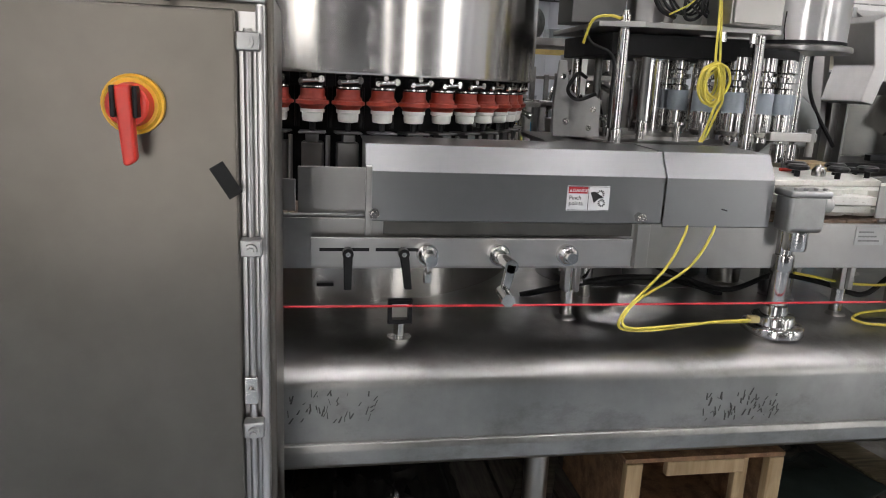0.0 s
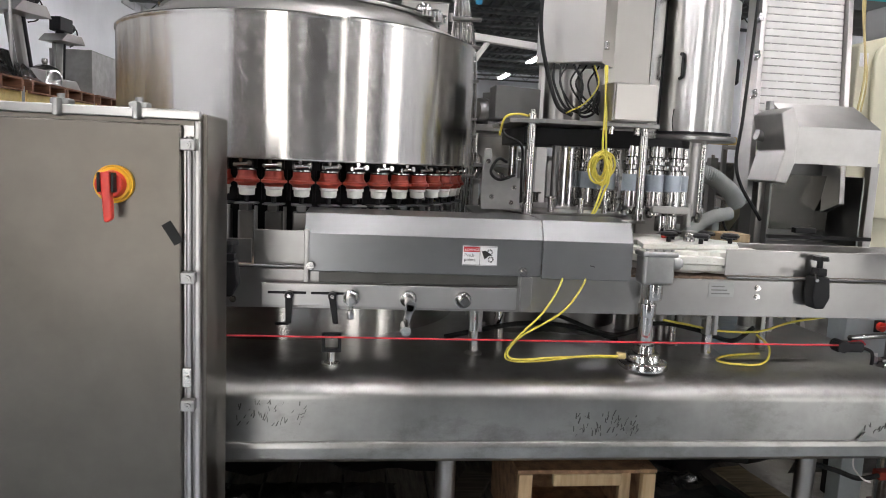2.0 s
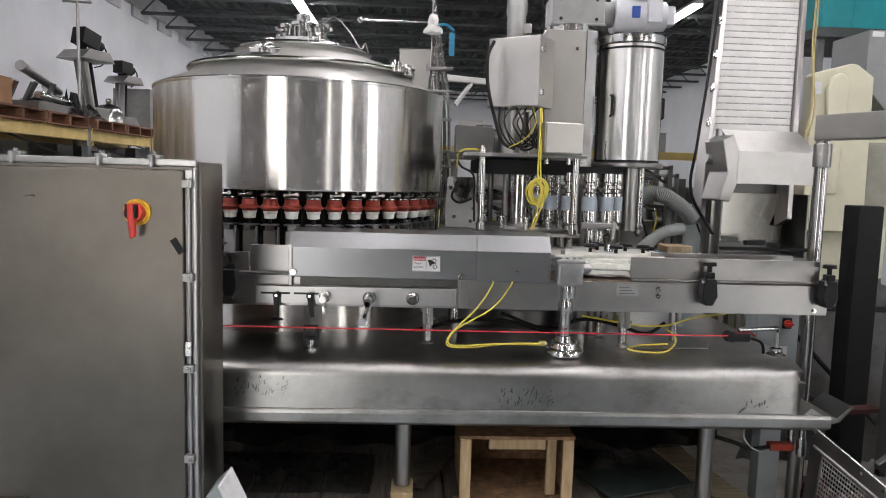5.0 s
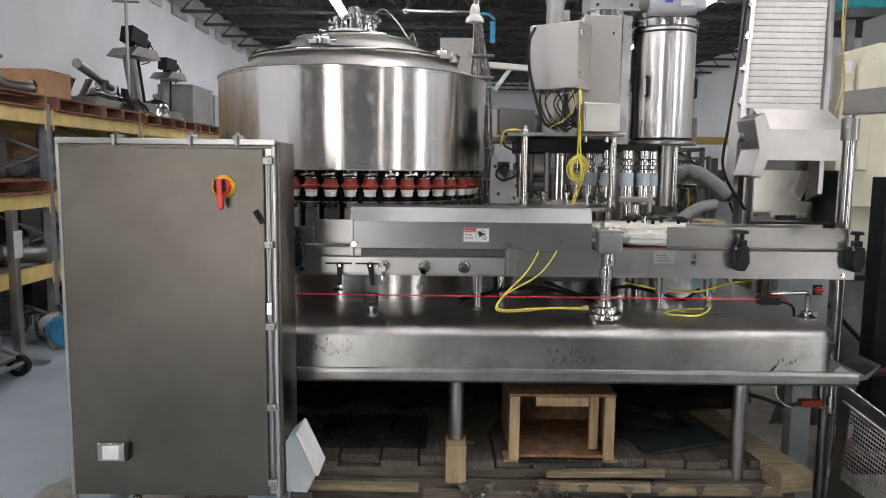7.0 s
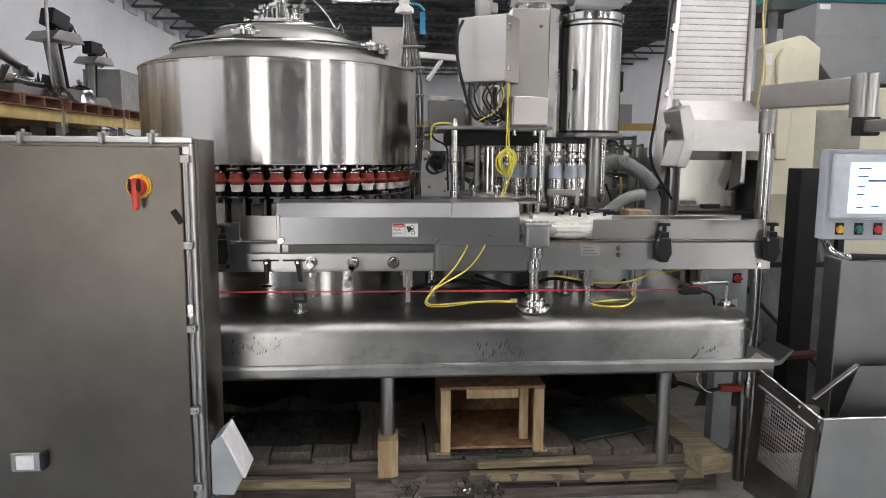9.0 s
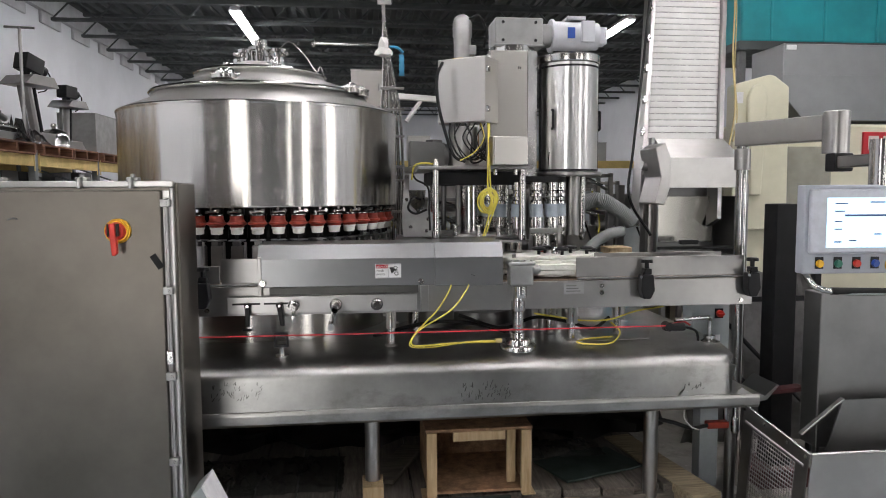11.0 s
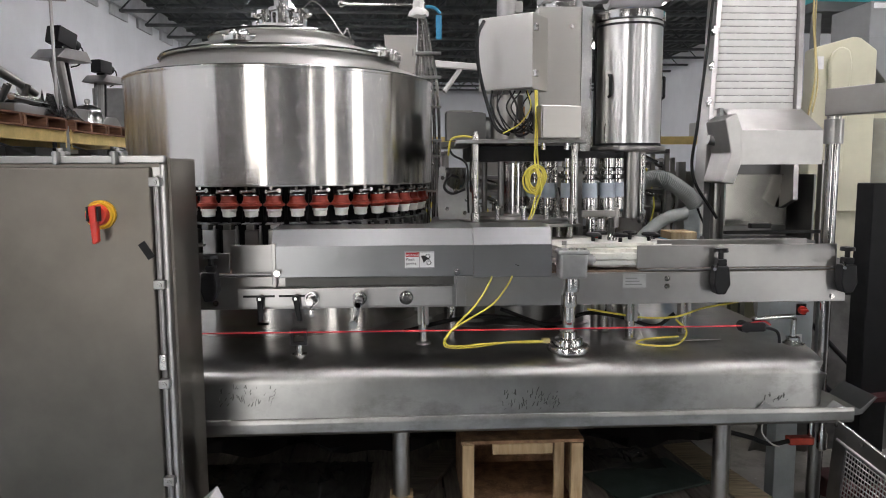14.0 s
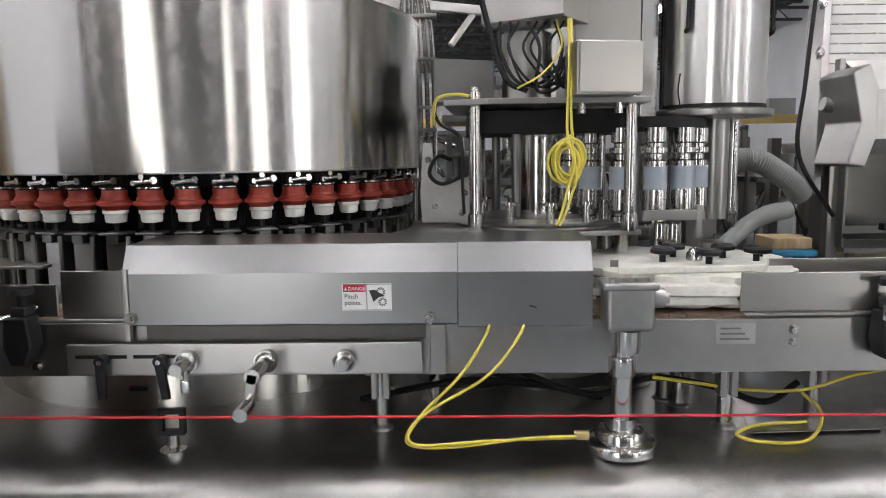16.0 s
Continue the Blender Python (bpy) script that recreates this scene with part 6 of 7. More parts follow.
part("side_cable", tube(B(), [(2.62, 3.6, 3.0), (2.46, 3.35, 2.3), (2.33, 3.15, 1.80), (2.27, 3.05, 1.50), (2.40, 3.0, 1.25)], 0.009, 8), M_RUBBER, el)
hd = [(3.06, 1.875), (2.83, 1.742), (2.83, 1.556), (2.836, 1.556), (2.836, 1.735), (3.06, 1.868)]
part("hood", prism(B(), hd, 2.436, 2.905, "x", 0.0015), M_LID, el)
part("hood_side", prism(B(), [(3.06, 1.868), (2.836, 1.738), (2.836, 1.56), (3.06, 1.56)], 2.90, 2.905, "x"), M_PLATE, el)
part("hood_back", box(B(), 2.44, 3.06, 1.56, 2.905, 3.068, 1.87), M_PLATE, el)
part("hood_end", prism(B(), [(2.335, 1.80), (2.40, 1.835), (2.436, 1.745), (2.436, 1.56), (2.40, 1.45), (2.335, 1.46), (2.375, 1.62)], 2.80, 3.06, "y", 0.008), M_LID, el, "bent pale steel end cheek of the hood")
for q in ((2.45, 3.28, 1.12, 3.0, 3.29, 1.60), (2.45, 3.0, 1.10, 2.99, 3.279, 1.118), (2.438, 3.0, 1.12, 2.448, 3.279, 1.5), (2.965, 3.0, 1.12, 2.975, 3.279, 1.50)):
    part("hopper_wall", box(B(), *q), M_DARKSTEEL, el)
part("hopper_back", prism(B(), [(2.478, 1.19), (2.916, 1.19), (2.935, 1.50), (2.458, 1.50)], 3.20, 3.212, "y", 0.003), M_CHUTE, el, "polished sloping back of the hopper")
part("hopper_lip", box(B(), 2.44, 2.97, 1.16, 3.03, 3.0, 1.18, 0.003), M_RUBBER, el)
part("sensor", box(B(), 2.60, 2.99, 1.19, 2.72, 3.03, 1.22, 0.004), M_BLACK, el)
for x, y in ((2.40, 3.05), (3.04, 3.05), (2.40, 3.6), (3.1, 3.6)):
    part("leg", box(B(), x, y, 0.0, x + 0.05, y + 0.05, 1.58, 0.004), M_PLATE, el)
b = B()
cyl(b, (2.33, 3.0, 1.70), (2.48, 3.0, 1.665), 0.028, n=16)
cyl(b, (2.42, 2.99, 1.68), (2.45, 2.99, 1.672), 0.036, n=16)
box(b, 2.40, 3.02, 1.46, 2.425, 3.06, 1.88, 0.004)
part("adjuster", b, M_CAST, el)
ob = thing("vacuum_hose", (2.1, 2.9, 1.3), "ribbed grey flexible hose between the machines", "hose")
path = smooth_path([(1.84, 2.90, 1.415), (1.92, 2.93, 1.455), (2.00, 2.95, 1.485), (2.07, 2.95, 1.475), (2.14, 2.97, 1.44), (2.22, 3.0, 1.39), (2.28, 3.03, 1.33)], 14)
b = tube(B(), path, 0.043, 16, 1)
for i, v in enumerate(b.verts):
    k = i // 16
    if k < len(path):
        v.co = path[k] + (v.co - path[k]) * (1.08 if k % 2 else 0.92)
part("hose", b, M_HOSE, ob)
part("lower_hose", tube(B(), [(1.84, 2.82, 1.10), (1.92, 2.86, 1.16), (2.01, 2.9, 1.225), (2.09, 2.9, 1.27), (2.18, 2.92, 1.285)], 0.035, 14), M_HOSE, ob)
solo("wooden_wedge", box(B(), 1.98, 2.60, 1.17, 2.12, 2.75, 1.21, 0.004), M_PINE, (2.05, 2.65, 1.17), "pale wooden slat on a blue machine frame", "wood slat")
ob = thing("blue_frame", (2.15, 2.65, 0), "blue painted steel frame stand", "stand")
part("top", box(B(), 1.97, 2.58, 1.145, 2.13, 2.76, 1.169, 0.004), M_MOTORBLUE, ob)
for x in (1.98, 2.09):
    part("leg", box(B(), x, 2.64, 0, x + 0.03, 2.68, 1.145), M_MOTORBLUE, ob)

# ---------- cream dough machine with hopper ----------
cm = thing("dough_machine", (4.2, 4.3, 0), "large cream painted dough machine with steel trough", "food machine")
part("body", box(B(), 3.345, 3.62, 0.55, 5.6, 4.9, 2.03, 0.03, 3), M_CREAM, cm)
prof = [(3.215, 1.25), (3.215, 2.285), (3.25, 2.305), (3.477, 2.367), (3.52, 2.36), (3.633, 2.283), (3.645, 1.25)]
part("side_housing", prism(B(), prof, 3.50, 3.618, "y", 0.012), M_CREAM, cm)
rib = [(3.33, 1.5), (3.30, 2.20), (3.33, 2.27), (3.38, 2.30), (3.43, 2.28), (3.45, 2.20), (3.42, 1.5)]
part("raised_boss", prism(B(), rib, 3.46, 3.499, "y", 0.015), M_CREAM, cm)
part("warning_strip", box(B(), 3.225, 3.497, 2.16, 3.28, 3.4995, 2.24), M_LABEL, cm, "faded printed strip")
pan = part("access_panel", box(B(), 3.66, 3.60, 1.43, 4.05, 3.619, 1.86, 0.004), M_MESHCREAM, cm, "olive grey perforated panel")
b = B()
for i in range(24):
    for j in range(26):
        x, z = 3.675 + i * 0.0155, 1.445 + j * 0.0158
        b.faces.new([b.verts.new((x + 0.004 * math.cos(q), 3.5985, z + 0.004 * math.sin(q))) for q in (0, 1.05, 2.1, 3.14, 4.19, 5.24)])
tagged(part("perforated_field", b, M_MOTORGREY, pan), kind="stuff")
tr = part("steel_trough", prism(B(), [(3.70, 2.632), (3.70, 2.26), (3.88, 2.06), (5.3, 2.06), (5.3, 2.632)], 3.70, 4.14, "y", 0.008), M_GALV, cm, "dull galvanised steel trough")
part("seam", box(B(), 3.704, 3.694, 2.40, 5.3, 3.699, 2.408), M_GALV, tr)
part("maker_plate", box(B(), 3.72, 3.694, 2.585, 3.80, 3.699, 2.62), M_LABEL, tr, "small white plate")
sgn = part("red_name_plate", box(B(), 4.3, 3.60, 1.80, 4.9, 3.6185, 1.97, 0.004), M_SIGNRED, cm, "red plate with pale bars")
part("plate_bars", box(box(B(), 4.34, 3.594, 1.84, 4.42, 3.5995, 1.94), 4.46, 3.594, 1.84, 4.82, 3.5995, 1.94), M_UHMW, sgn)
for x in (3.4, 5.3):
    part("leg", box(B(), x, 4.1, 0.0, x + 0.2, 4.6, 0.3, 0.01), M_CREAM, cm)
part("base", box(B(), 3.3, 4.0, 0.3, 5.5, 4.7, 0.55, 0.02), M_CREAM, cm)
tb = thing("turquoise_bin", (5.0, 5.4, 0), "turquoise plastic bin stacked above the dough machine", "bin")
part("bin", box(B(), 4.08, 5.0, 2.92, 7.0, 5.9, 3.5, 0.02), M_TURQ, tb)
for x in (4.37, 4.905, 5.44, 5.98, 6.5):
    part("rib", box(B(), x - 0.012, 4.985, 2.93, x + 0.012, 4.999, 3.49, 0.004), M_TURQ, tb)
part("shelf", box(B(), 4.05, 4.97, 2.84, 7.05, 5.95, 2.919), M_JOIST, tb)
for x in (4.1, 6.9):
    for y in (5.05, 5.8):
        part("upright", box(B(), x, y, 0.0, x + 0.06, y + 0.06, 2.84), M_RACKG, tb)

# ---------- pallet racks along the west wall ----------
RX0, RX1 = -3.95, -2.9


def upright(y):
    ob = thing("rack_upright", (RX1, y, 0), "grey slotted steel rack upright frame", "rack upright", "rack uprights")
    for x in (RX1 - 0.07, RX0):
        part("post", box(B(), x, y - 0.04, 0, x + 0.07, y + 0.04, 2.0, 0.004), M_RACKG, ob)
    b = B()
    for k in range(5):
        z = 0.15 + k * 0.36
        xa, xb = (RX0 + 0.07, RX1 - 0.07) if k % 2 else (RX1 - 0.07, RX0 + 0.07)
        cyl(b, (xa, y, z), (xb, y, z + 0.34), 0.014, n=6)
    part("braces", b, M_RACKG, ob)
    part("foot", box(B(), RX1 - 0.1, y - 0.07, 0, RX1 + 0.03, y + 0.07, 0.01), M_RACKG, ob)


def rack_beam(y0, y1, z):
    ob = thing("rack_beam", (RX1, y0, z), "scuffed yellow steel rack beam", "rack beam", "rack beams")
    part("front_beam", box(B(), RX1 - 0.05, y0 + 0.04, z - 0.12, RX1 + 0.004, y1 - 0.04, z, 0.004), M_RACKY, ob)
    part("back_beam", box(B(), RX0, y0 + 0.04, z - 0.12, RX0 + 0.05, y1 - 0.04, z, 0.004), M_RACKY, ob)
    for y in (y0 + 0.05, y1 - 0.07):
        part("clip", box(B(), RX1 + 0.004, y, z - 0.17, RX1 + 0.01, y + 0.02, z + 0.02), M_RACKY, ob)


def pallet(y0, z, w=1.02):
    ob = thing("pallet", ((RX0 + RX1) / 2, y0, z), "reddish brown wooden pallet on the rack", "pallet", "rack pallets")
    for k in range(3):
        part("stringer", box(B(), RX0 + 0.02, y0 + k * (w - 0.05) / 2, z + 0.018, RX1 + 0.05, y0 + k * (w - 0.05) / 2 + 0.045, z + 0.105, 0.002), M_PALLET, ob)
    for k in range(5):
        x = RX0 + 0.03 + k * 0.235
        part("deck_board", box(B(), x, y0, z + 0.106, x + 0.12, y0 + w, z + 0.124, 0.002), M_PALLET, ob)
    for x in (RX0 + 0.03, RX1 - 0.07):
        part("bottom_board", box(B(), x, y0, z + 0.001, x + 0.11, y0 + w, z + 0.017, 0.002), M_PALLET, ob)
    return z + 0.125


YS = (1.4, 3.1, 4.82, 6.7, 8.5, 10.3)
for y in YS:
    upright(y)
levels = (0.62, 1.235, 1.945)
for y0, y1 in zip(YS, YS[1:]):
    for z in levels:
        rack_beam(y0, y1, z)

# ---------- machine parts stored on the racks and on the floor ----------
def motor(p, s, rot, mat, finned=True):
    ob = thing("electric_motor", p, "used electric motor with finned casing and terminal box", "motor", "stored motors")
    m = Matrix.Translation(p) @ Matrix.Rotation(rot, 4, "Z") @ Matrix.Scale(s, 4)
    b = B()
    cyl(b, m @ Vector((-0.15, 0, 0.11)), m @ Vector((0.12, 0, 0.11)), 0.10 * s, n=20)
    for i in range(4 if finned else 0):
        x = -0.11 + i * 0.05
        cyl(b, m @ Vector((x, 0, 0.11)), m @ Vector((x + 0.03, 0, 0.11)), 0.105 * s, n=20)
    part("casing", b, mat, ob)
    b = B()
    cyl(b, m @ Vector((0.12, 0, 0.11)), m @ Vector((0.16, 0, 0.11)), 0.12 * s, n=20)
    cyl(b, m @ Vector((0.16, 0, 0.11)), m @ Vector((0.23, 0, 0.11)), 0.022 * s, n=12)
    part("end_bell", b, mat, ob)
    part("fan_cover", cyl(B(), m @ Vector((-0.2, 0, 0.11)), m @ Vector((-0.15, 0, 0.11)), 0.09 * s, 0.1 * s, n=20), mat, ob)
    part("terminal_box", box(B(), -0.06, -0.05, 0.2, 0.06, 0.05, 0.26, 0.006, m=m), mat, ob)
    part("feet", box(box(B(), -0.12, -0.09, 0, 0.1, -0.05, 0.03, m=m), -0.12, 0.05, 0, 0.1, 0.09, 0.03, m=m), mat, ob)


def pump(p, s, rot, mat):
    ob = thing("pump", p, "stainless sanitary pump head with pipe ports", "pump", "stored pumps")
    m = Matrix.Translation(p) @ Matrix.Rotation(rot, 4, "Z") @ Matrix.Scale(s, 4)
    b = B()
    cyl(b, m @ Vector((0, -0.07, 0.12)), m @ Vector((0, 0.05, 0.12)), 0.1 * s, n=24)
    cyl(b, m @ Vector((0, -0.085, 0.12)), m @ Vector((0, -0.07, 0.12)), 0.075 * s, n=24)
    part("volute", b, mat, ob)
    b = B()
    cyl(b, m @ Vector((0.07, 0, 0.12)), m @ Vector((0.07, 0, 0.28)), 0.03 * s, n=14)
    cyl(b, m @ Vector((0.07, 0, 0.27)), m @ Vector((0.07, 0, 0.29)), 0.045 * s, n=14)
    cyl(b, m @ Vector((0, -0.085, 0.12)), m @ Vector((0, -0.17, 0.12)), 0.03 * s, n=14)
    part("ports", b, M_BRIGHT, ob)
    part("bearing_frame", box(B(), -0.05, 0.05, 0.0, 0.05, 0.2, 0.16, 0.012, m=m), M_MOTORGREY, ob)
    part("feet", box(B(), -0.09, -0.03, 0.0, 0.09, 0.02, 0.03, 0.004, m=m), M_MOTORGREY, ob)


def pipe_piece(p, s, rot, mat):
    ob = thing("pipe_elbow", p, "loose stainless pipe elbow with flanges", "pipe", "stored pipes")
    m = Matrix.Translation(p) @ Matrix.Rotation(rot, 4, "Z") @ Matrix.Scale(s, 4)
    pts = [m @ Vector(q) for q in ((-0.18, 0, 0.04), (-0.04, 0, 0.04), (0.04, 0, 0.06), (0.07, 0, 0.13), (0.07, 0, 0.22))]
    part("pipe", tube(B(), pts, 0.035 * s, 14, 5), mat, ob)
    part("flange", cyl(B(), pts[0], m @ Vector((-0.165, 0, 0.04)), 0.055 * s, n=16), M_BRIGHT, ob)
    part("flange", cyl(B(), m @ Vector((0.07, 0, 0.205)), pts[-1], 0.055 * s, n=16), M_BRIGHT, ob)


def machine_head(p, s, rot, lean):
    """A weighing head: splayed base, two slanted columns, a tapered tray and a dark drive with leads above it."""
    ob = thing("weighing_machine", p, "used weighing machine with slanted columns and a black drive head", "machine part", "stored machines")
    m = Matrix.Translation(p) @ Matrix.Rotation(rot, 4, "Z") @ Matrix.Scale(s, 4)
    part("base", prism(B(), [(-0.20, 0.0), (0.20, 0.0), (0.10, 0.13), (-0.10, 0.13)], -0.14, 0.14, "y", 0.008, m=m), M_PLATE, ob)
    for x, mat, r in ((-0.08, M_DARKSTEEL, 0.020), (0.08, M_BLACKPAINT, 0.022), (0.01, M_PLATE, 0.04)):
        part("column", cyl(B(), m @ Vector((x + 0.02, 0.03, 0.12)), m @ Vector((x + lean, 0.03, 0.56)), r * s, n=10), mat, ob)
    part("tray", prism(B(), [(-0.21 + lean, 0.54), (0.19 + lean, 0.54), (0.13 + lean, 0.63), (-0.11 + lean, 0.63)], -0.16, 0.13, "y", 0.005, m=m), M_PLATE, ob)
    mh = m @ pose(lean + 0.02, 0, 0.64, 0, 14 * (1 if lean < 0 else 0.2), 0)
    b = box(B(), -0.13, -0.07, 0.02, 0.08, 0.07, 0.17, 0.01, m=mh)
    cyl(b, mh @ Vector((0.08, 0, 0.10)), mh @ Vector((0.15, 0, 0.09)), 0.05 * s, n=14)
    box(b, -0.05, -0.06, -0.02, 0.05, 0.05, 0.02, m=mh)
    part("drive_head", b, M_BLACK, ob, "black drive head")
    part("lead", tube(B(), [mh @ Vector(q) for q in ((0.12, -0.03, 0.12), (0.19, -0.04, 0.06), (0.18, -0.03, -0.06), (0.10, -0.02, -0.12))], 0.008, 6), M_RUBBER, ob)
    part("arm", tube(B(), [mh @ Vector(q) for q in ((0.02, -0.08, 0.0), (-0.06, -0.12, -0.04), (-0.12, -0.12, -0.03))], 0.012, 6), M_BRIGHT, ob)


def mixing_bowl(p, r):
    ob = thing("mixing_bowl", p, "upturned shiny steel mixing bowl on the rack pallet", "bowl")
    x, y, z = p
    part("bowl", lathe(B(), (x, y, z), [(r, 0.0), (r * 1.02, 0.01), (r, 0.03), (r * 0.97, r * 0.7), (r * 0.8, r * 1.15), (r * 0.4, r * 1.38), (0.0, r * 1.42)], 28), M_BRIGHT, ob)
    part("knob", lathe(B(), (x, y, z + r * 1.4), [(0.02, 0.0), (0.035, 0.03), (0.03, 0.06), (0.0, 0.07)], 12), M_BRIGHT, ob)


def wrapped_machine(p):
    ob = thing("wrapped_machine", p, "stack of steel fittings half covered in clear plastic", "machine part", "stored machines")
    x, y, z = p
    r = random.Random(3)
    part("frame", box(B(), x - 0.3, y - 0.45, z, x + 0.3, y + 0.45, z + 0.10, 0.01), M_DARKSTEEL, ob)
    for k in range(9):
        yy = y - 0.42 + k * 0.1
        b = cyl(B(), (x + r.uniform(-0.1, 0.2), yy, z + 0.10), (x + r.uniform(-0.1, 0.2), yy + r.uniform(-0.05, 0.05), z + r.uniform(0.18, 0.36)), r.uniform(0.02, 0.045), n=14)
        part("fitting", b, r.choice([M_BRIGHT, M_PLATE, M_DARKSTEEL]), ob)
    part("barrel", cyl(B(), (x + 0.15, y - 0.5, z + 0.42), (x + 0.10, y + 0.35, z + 0.26), 0.05, 0.035, n=16), M_PLATE, ob)
    part("barrel", cyl(B(), (x + 0.25, y - 0.4, z + 0.16), (x + 0.22, y + 0.30, z + 0.15), 0.035, n=16), M_BRIGHT, ob)
    b = B()
    crumple(b, x - 0.1, y + 0.05, x + 0.4, y + 0.75, z, 0.30, 10, 14, 6)
    part("plastic", b, M_FILM, ob, "clear plastic film")


def crate_box(p, w, d, h, mat, nm="cardboard_box", lb="brown cardboard box on the rack pallet"):
    ob = thing(nm, p, lb, "box", "stored boxes")
    x, y, z = p
    part("body", box(B(), x - w / 2, y - d / 2, z, x + w / 2, y + d / 2, z + h, 0.004), mat, ob)
    part("flap", box(B(), x - w / 2 - 0.003, y - d / 2 - 0.003, z + h, x + w / 2 + 0.003, y + d / 2 + 0.003, z + h + 0.008, 0.002), mat, ob)


def column_stand(p, h, mat):
    x, y, z = p
    ob = thing("tall_stand", p, "tall thin steel stand with a cross bar", "stand", "stored stands")
    part("pole", cyl(B(), (x, y, z), (x, y, z + h), 0.018, n=12), mat, ob)
    part("cross_bar", cyl(B(), (x - 0.16, y, z + h), (x + 0.16, y, z + h - 0.01), 0.014, n=10), mat, ob)
    part("base", lathe(B(), (x, y), [(0.16, z), (0.16, z + 0.02), (0.03, z + 0.05)], 18), mat, ob)


rng = random.Random(21)
MATS = [M_MOTORGREY, M_PLATE, M_DARKSTEEL, M_BRIGHT, M_MOTORBLUE, M_DARKSTEEL, M_BLACKPAINT, M_MOTORWHITE, M_DARKSTEEL]


def scatter(y0, y1, z, n, small=1.0, x0=RX0 + 0.15, x1=RX1 - 0.1):
    for i in range(n):
        y = y0 + (y1 - y0) * (i + rng.uniform(0.2, 0.8)) / n
        x = rng.uniform(x0 + 0.35, x1)
        k = rng.random()
        s = small * rng.uniform(0.7, 1.25)
        rot = rng.uniform(0, 6.28)
        mat = rng.choice(MATS)
        if k < 0.32:
            motor((x, y, z), s, rot, mat)
        elif k < 0.62:
            pump((x, y, z), s, rot, mat)
        else:
            pipe_piece((x, y, z), s * 1.2, rot, M_BRIGHT if rng.random() < 0.6 else M_PLATE)


for a, b_ in zip(YS, YS[1:]):
    for z in levels[1:]:
        zt = 0
        for k in range(2 if b_ - a > 1.75 else 1):
            w = (b_ - a - 0.14) / (2 if b_ - a > 1.75 else 1) - 0.02
            zt = pallet(a + 0.07 + k * (w + 0.02), z, w)
        if z < 1.5 or b_ < 6.0:
            scatter(a + 0.1, b_ - 0.1, zt, 9 if z < 1.5 else 5, 0.7 if z < 1.5 else 0.9)
    for z, h in ((0.0, 0.42), (0.621, 0.36), (1.361, 0.38)):
        y = a + 0.12
        while y < b_ - 0.35:
            w = rng.uniform(0.2, 0.4)
            crate_box((RX0 + 0.27, y + w / 2, z), rng.uniform(0.25, 0.42), w, rng.uniform(0.75, 1.25) * h, rng.choice([M_DARKSTEEL, M_BLACKPAINT, M_MOTORGREY, M_DARKSTEEL, M_CARD]), "equipment_box", "dark dusty equipment box stored on the rack")
            y += w + rng.uniform(0.02, 0.12)
    solo("wooden_shelf", box(B(), RX0 + 0.052, a + 0.06, 0.62 - 0.02, RX1 - 0.052, b_ - 0.06, 0.62, 0.001), M_OLDWOOD, (RX0, a, 0.6), "dirty wooden shelf panel on the rack", "shelf", "shelf panels")
    scatter(a + 0.1, b_ - 0.1, 0.62, 11, 0.8)
    scatter(a + 0.1, b_ - 0.1, 0.0, 11, 0.95, x1=RX1 + 0.2)
zt = 1.945 + 0.125
machine_head((-3.25, 7.55, zt), 1.30, 1.25, -0.06)
machine_head((-3.25, 8.42, zt), 1.05, 1.3, 0.05)
mixing_bowl((-3.12, 7.72, zt), 0.17)
wrapped_machine((-3.3, 6.35, zt))
column_stand((-3.2, 7.15, zt), 1.31, M_PLATE)
crate_box((-3.25, 5.2, zt), 0.5, 0.45, 0.24, M_CARD)
crate_box((-3.3, 9.35, zt), 0.5, 0.9, 0.55, M_MOTORGREY, "grey_cabinet", "plain grey metal cabinet on the rack")
crate_box((-3.3, 10.0, zt), 0.5, 0.25, 0.5, M_GREYPAINT, "grey_cabinet", "plain grey metal cabinet on the rack")
# floor things by the rack: trolley and blue pump
tr = thing("hand_trolley", (-2.6, 3.3, 0), "bent tube steel hand trolley with rubber wheels", "trolley")
part("frame", tube(B(), [(-2.95, 3.0, 0.95), (-2.85, 3.02, 0.6), (-2.72, 3.05, 0.2), (-2.5, 3.1, 0.1), (-2.42, 3.3, 0.1), (-2.45, 3.5, 0.12), (-2.75, 3.45, 0.3), (-2.9, 3.42, 0.7), (-2.95, 3.4, 0.95)], 0.016, 8, 5), M_PLATE, tr)
part("bed", box(B(), -2.85, 3.02, 0.12, -2.46, 3.46, 0.15, 0.005), M_RACKG, tr)
for y in (3.02, 3.44):
    w = part("wheel", cyl(B(), (-2.45, y, 0.075), (-2.45, y + 0.045, 0.075), 0.075, n=20), M_RUBBER, tr)
    part("hub", cyl(B(), (-2.45, y - 0.004, 0.075), (-2.45, y + 0.049, 0.075), 0.035, n=14), M_PLATE, w)
motor((-2.66, 3.24, 0.15), 1.0, 1.2, M_MOTORGREY)
motor((-2.55, 2.75, 0.0), 1.0, 0.7, M_DARKSTEEL)
motor((-2.75, 2.3, 0.0), 1.2, 2.2, M_BLACKPAINT)
pipe_piece((-2.45, 2.95, 0.0), 1.3, 1.0, M_BRIGHT)
pump((-2.85, 2.6, 0.0), 1.2, 0.3, M_PLATE)
pump((-2.55, 4.25, 0.0), 1.2, 0.8, M_MOTORBLUE)
pump((-2.62, 4.6, 0.0), 1.2, 2.2, M_BRIGHT)
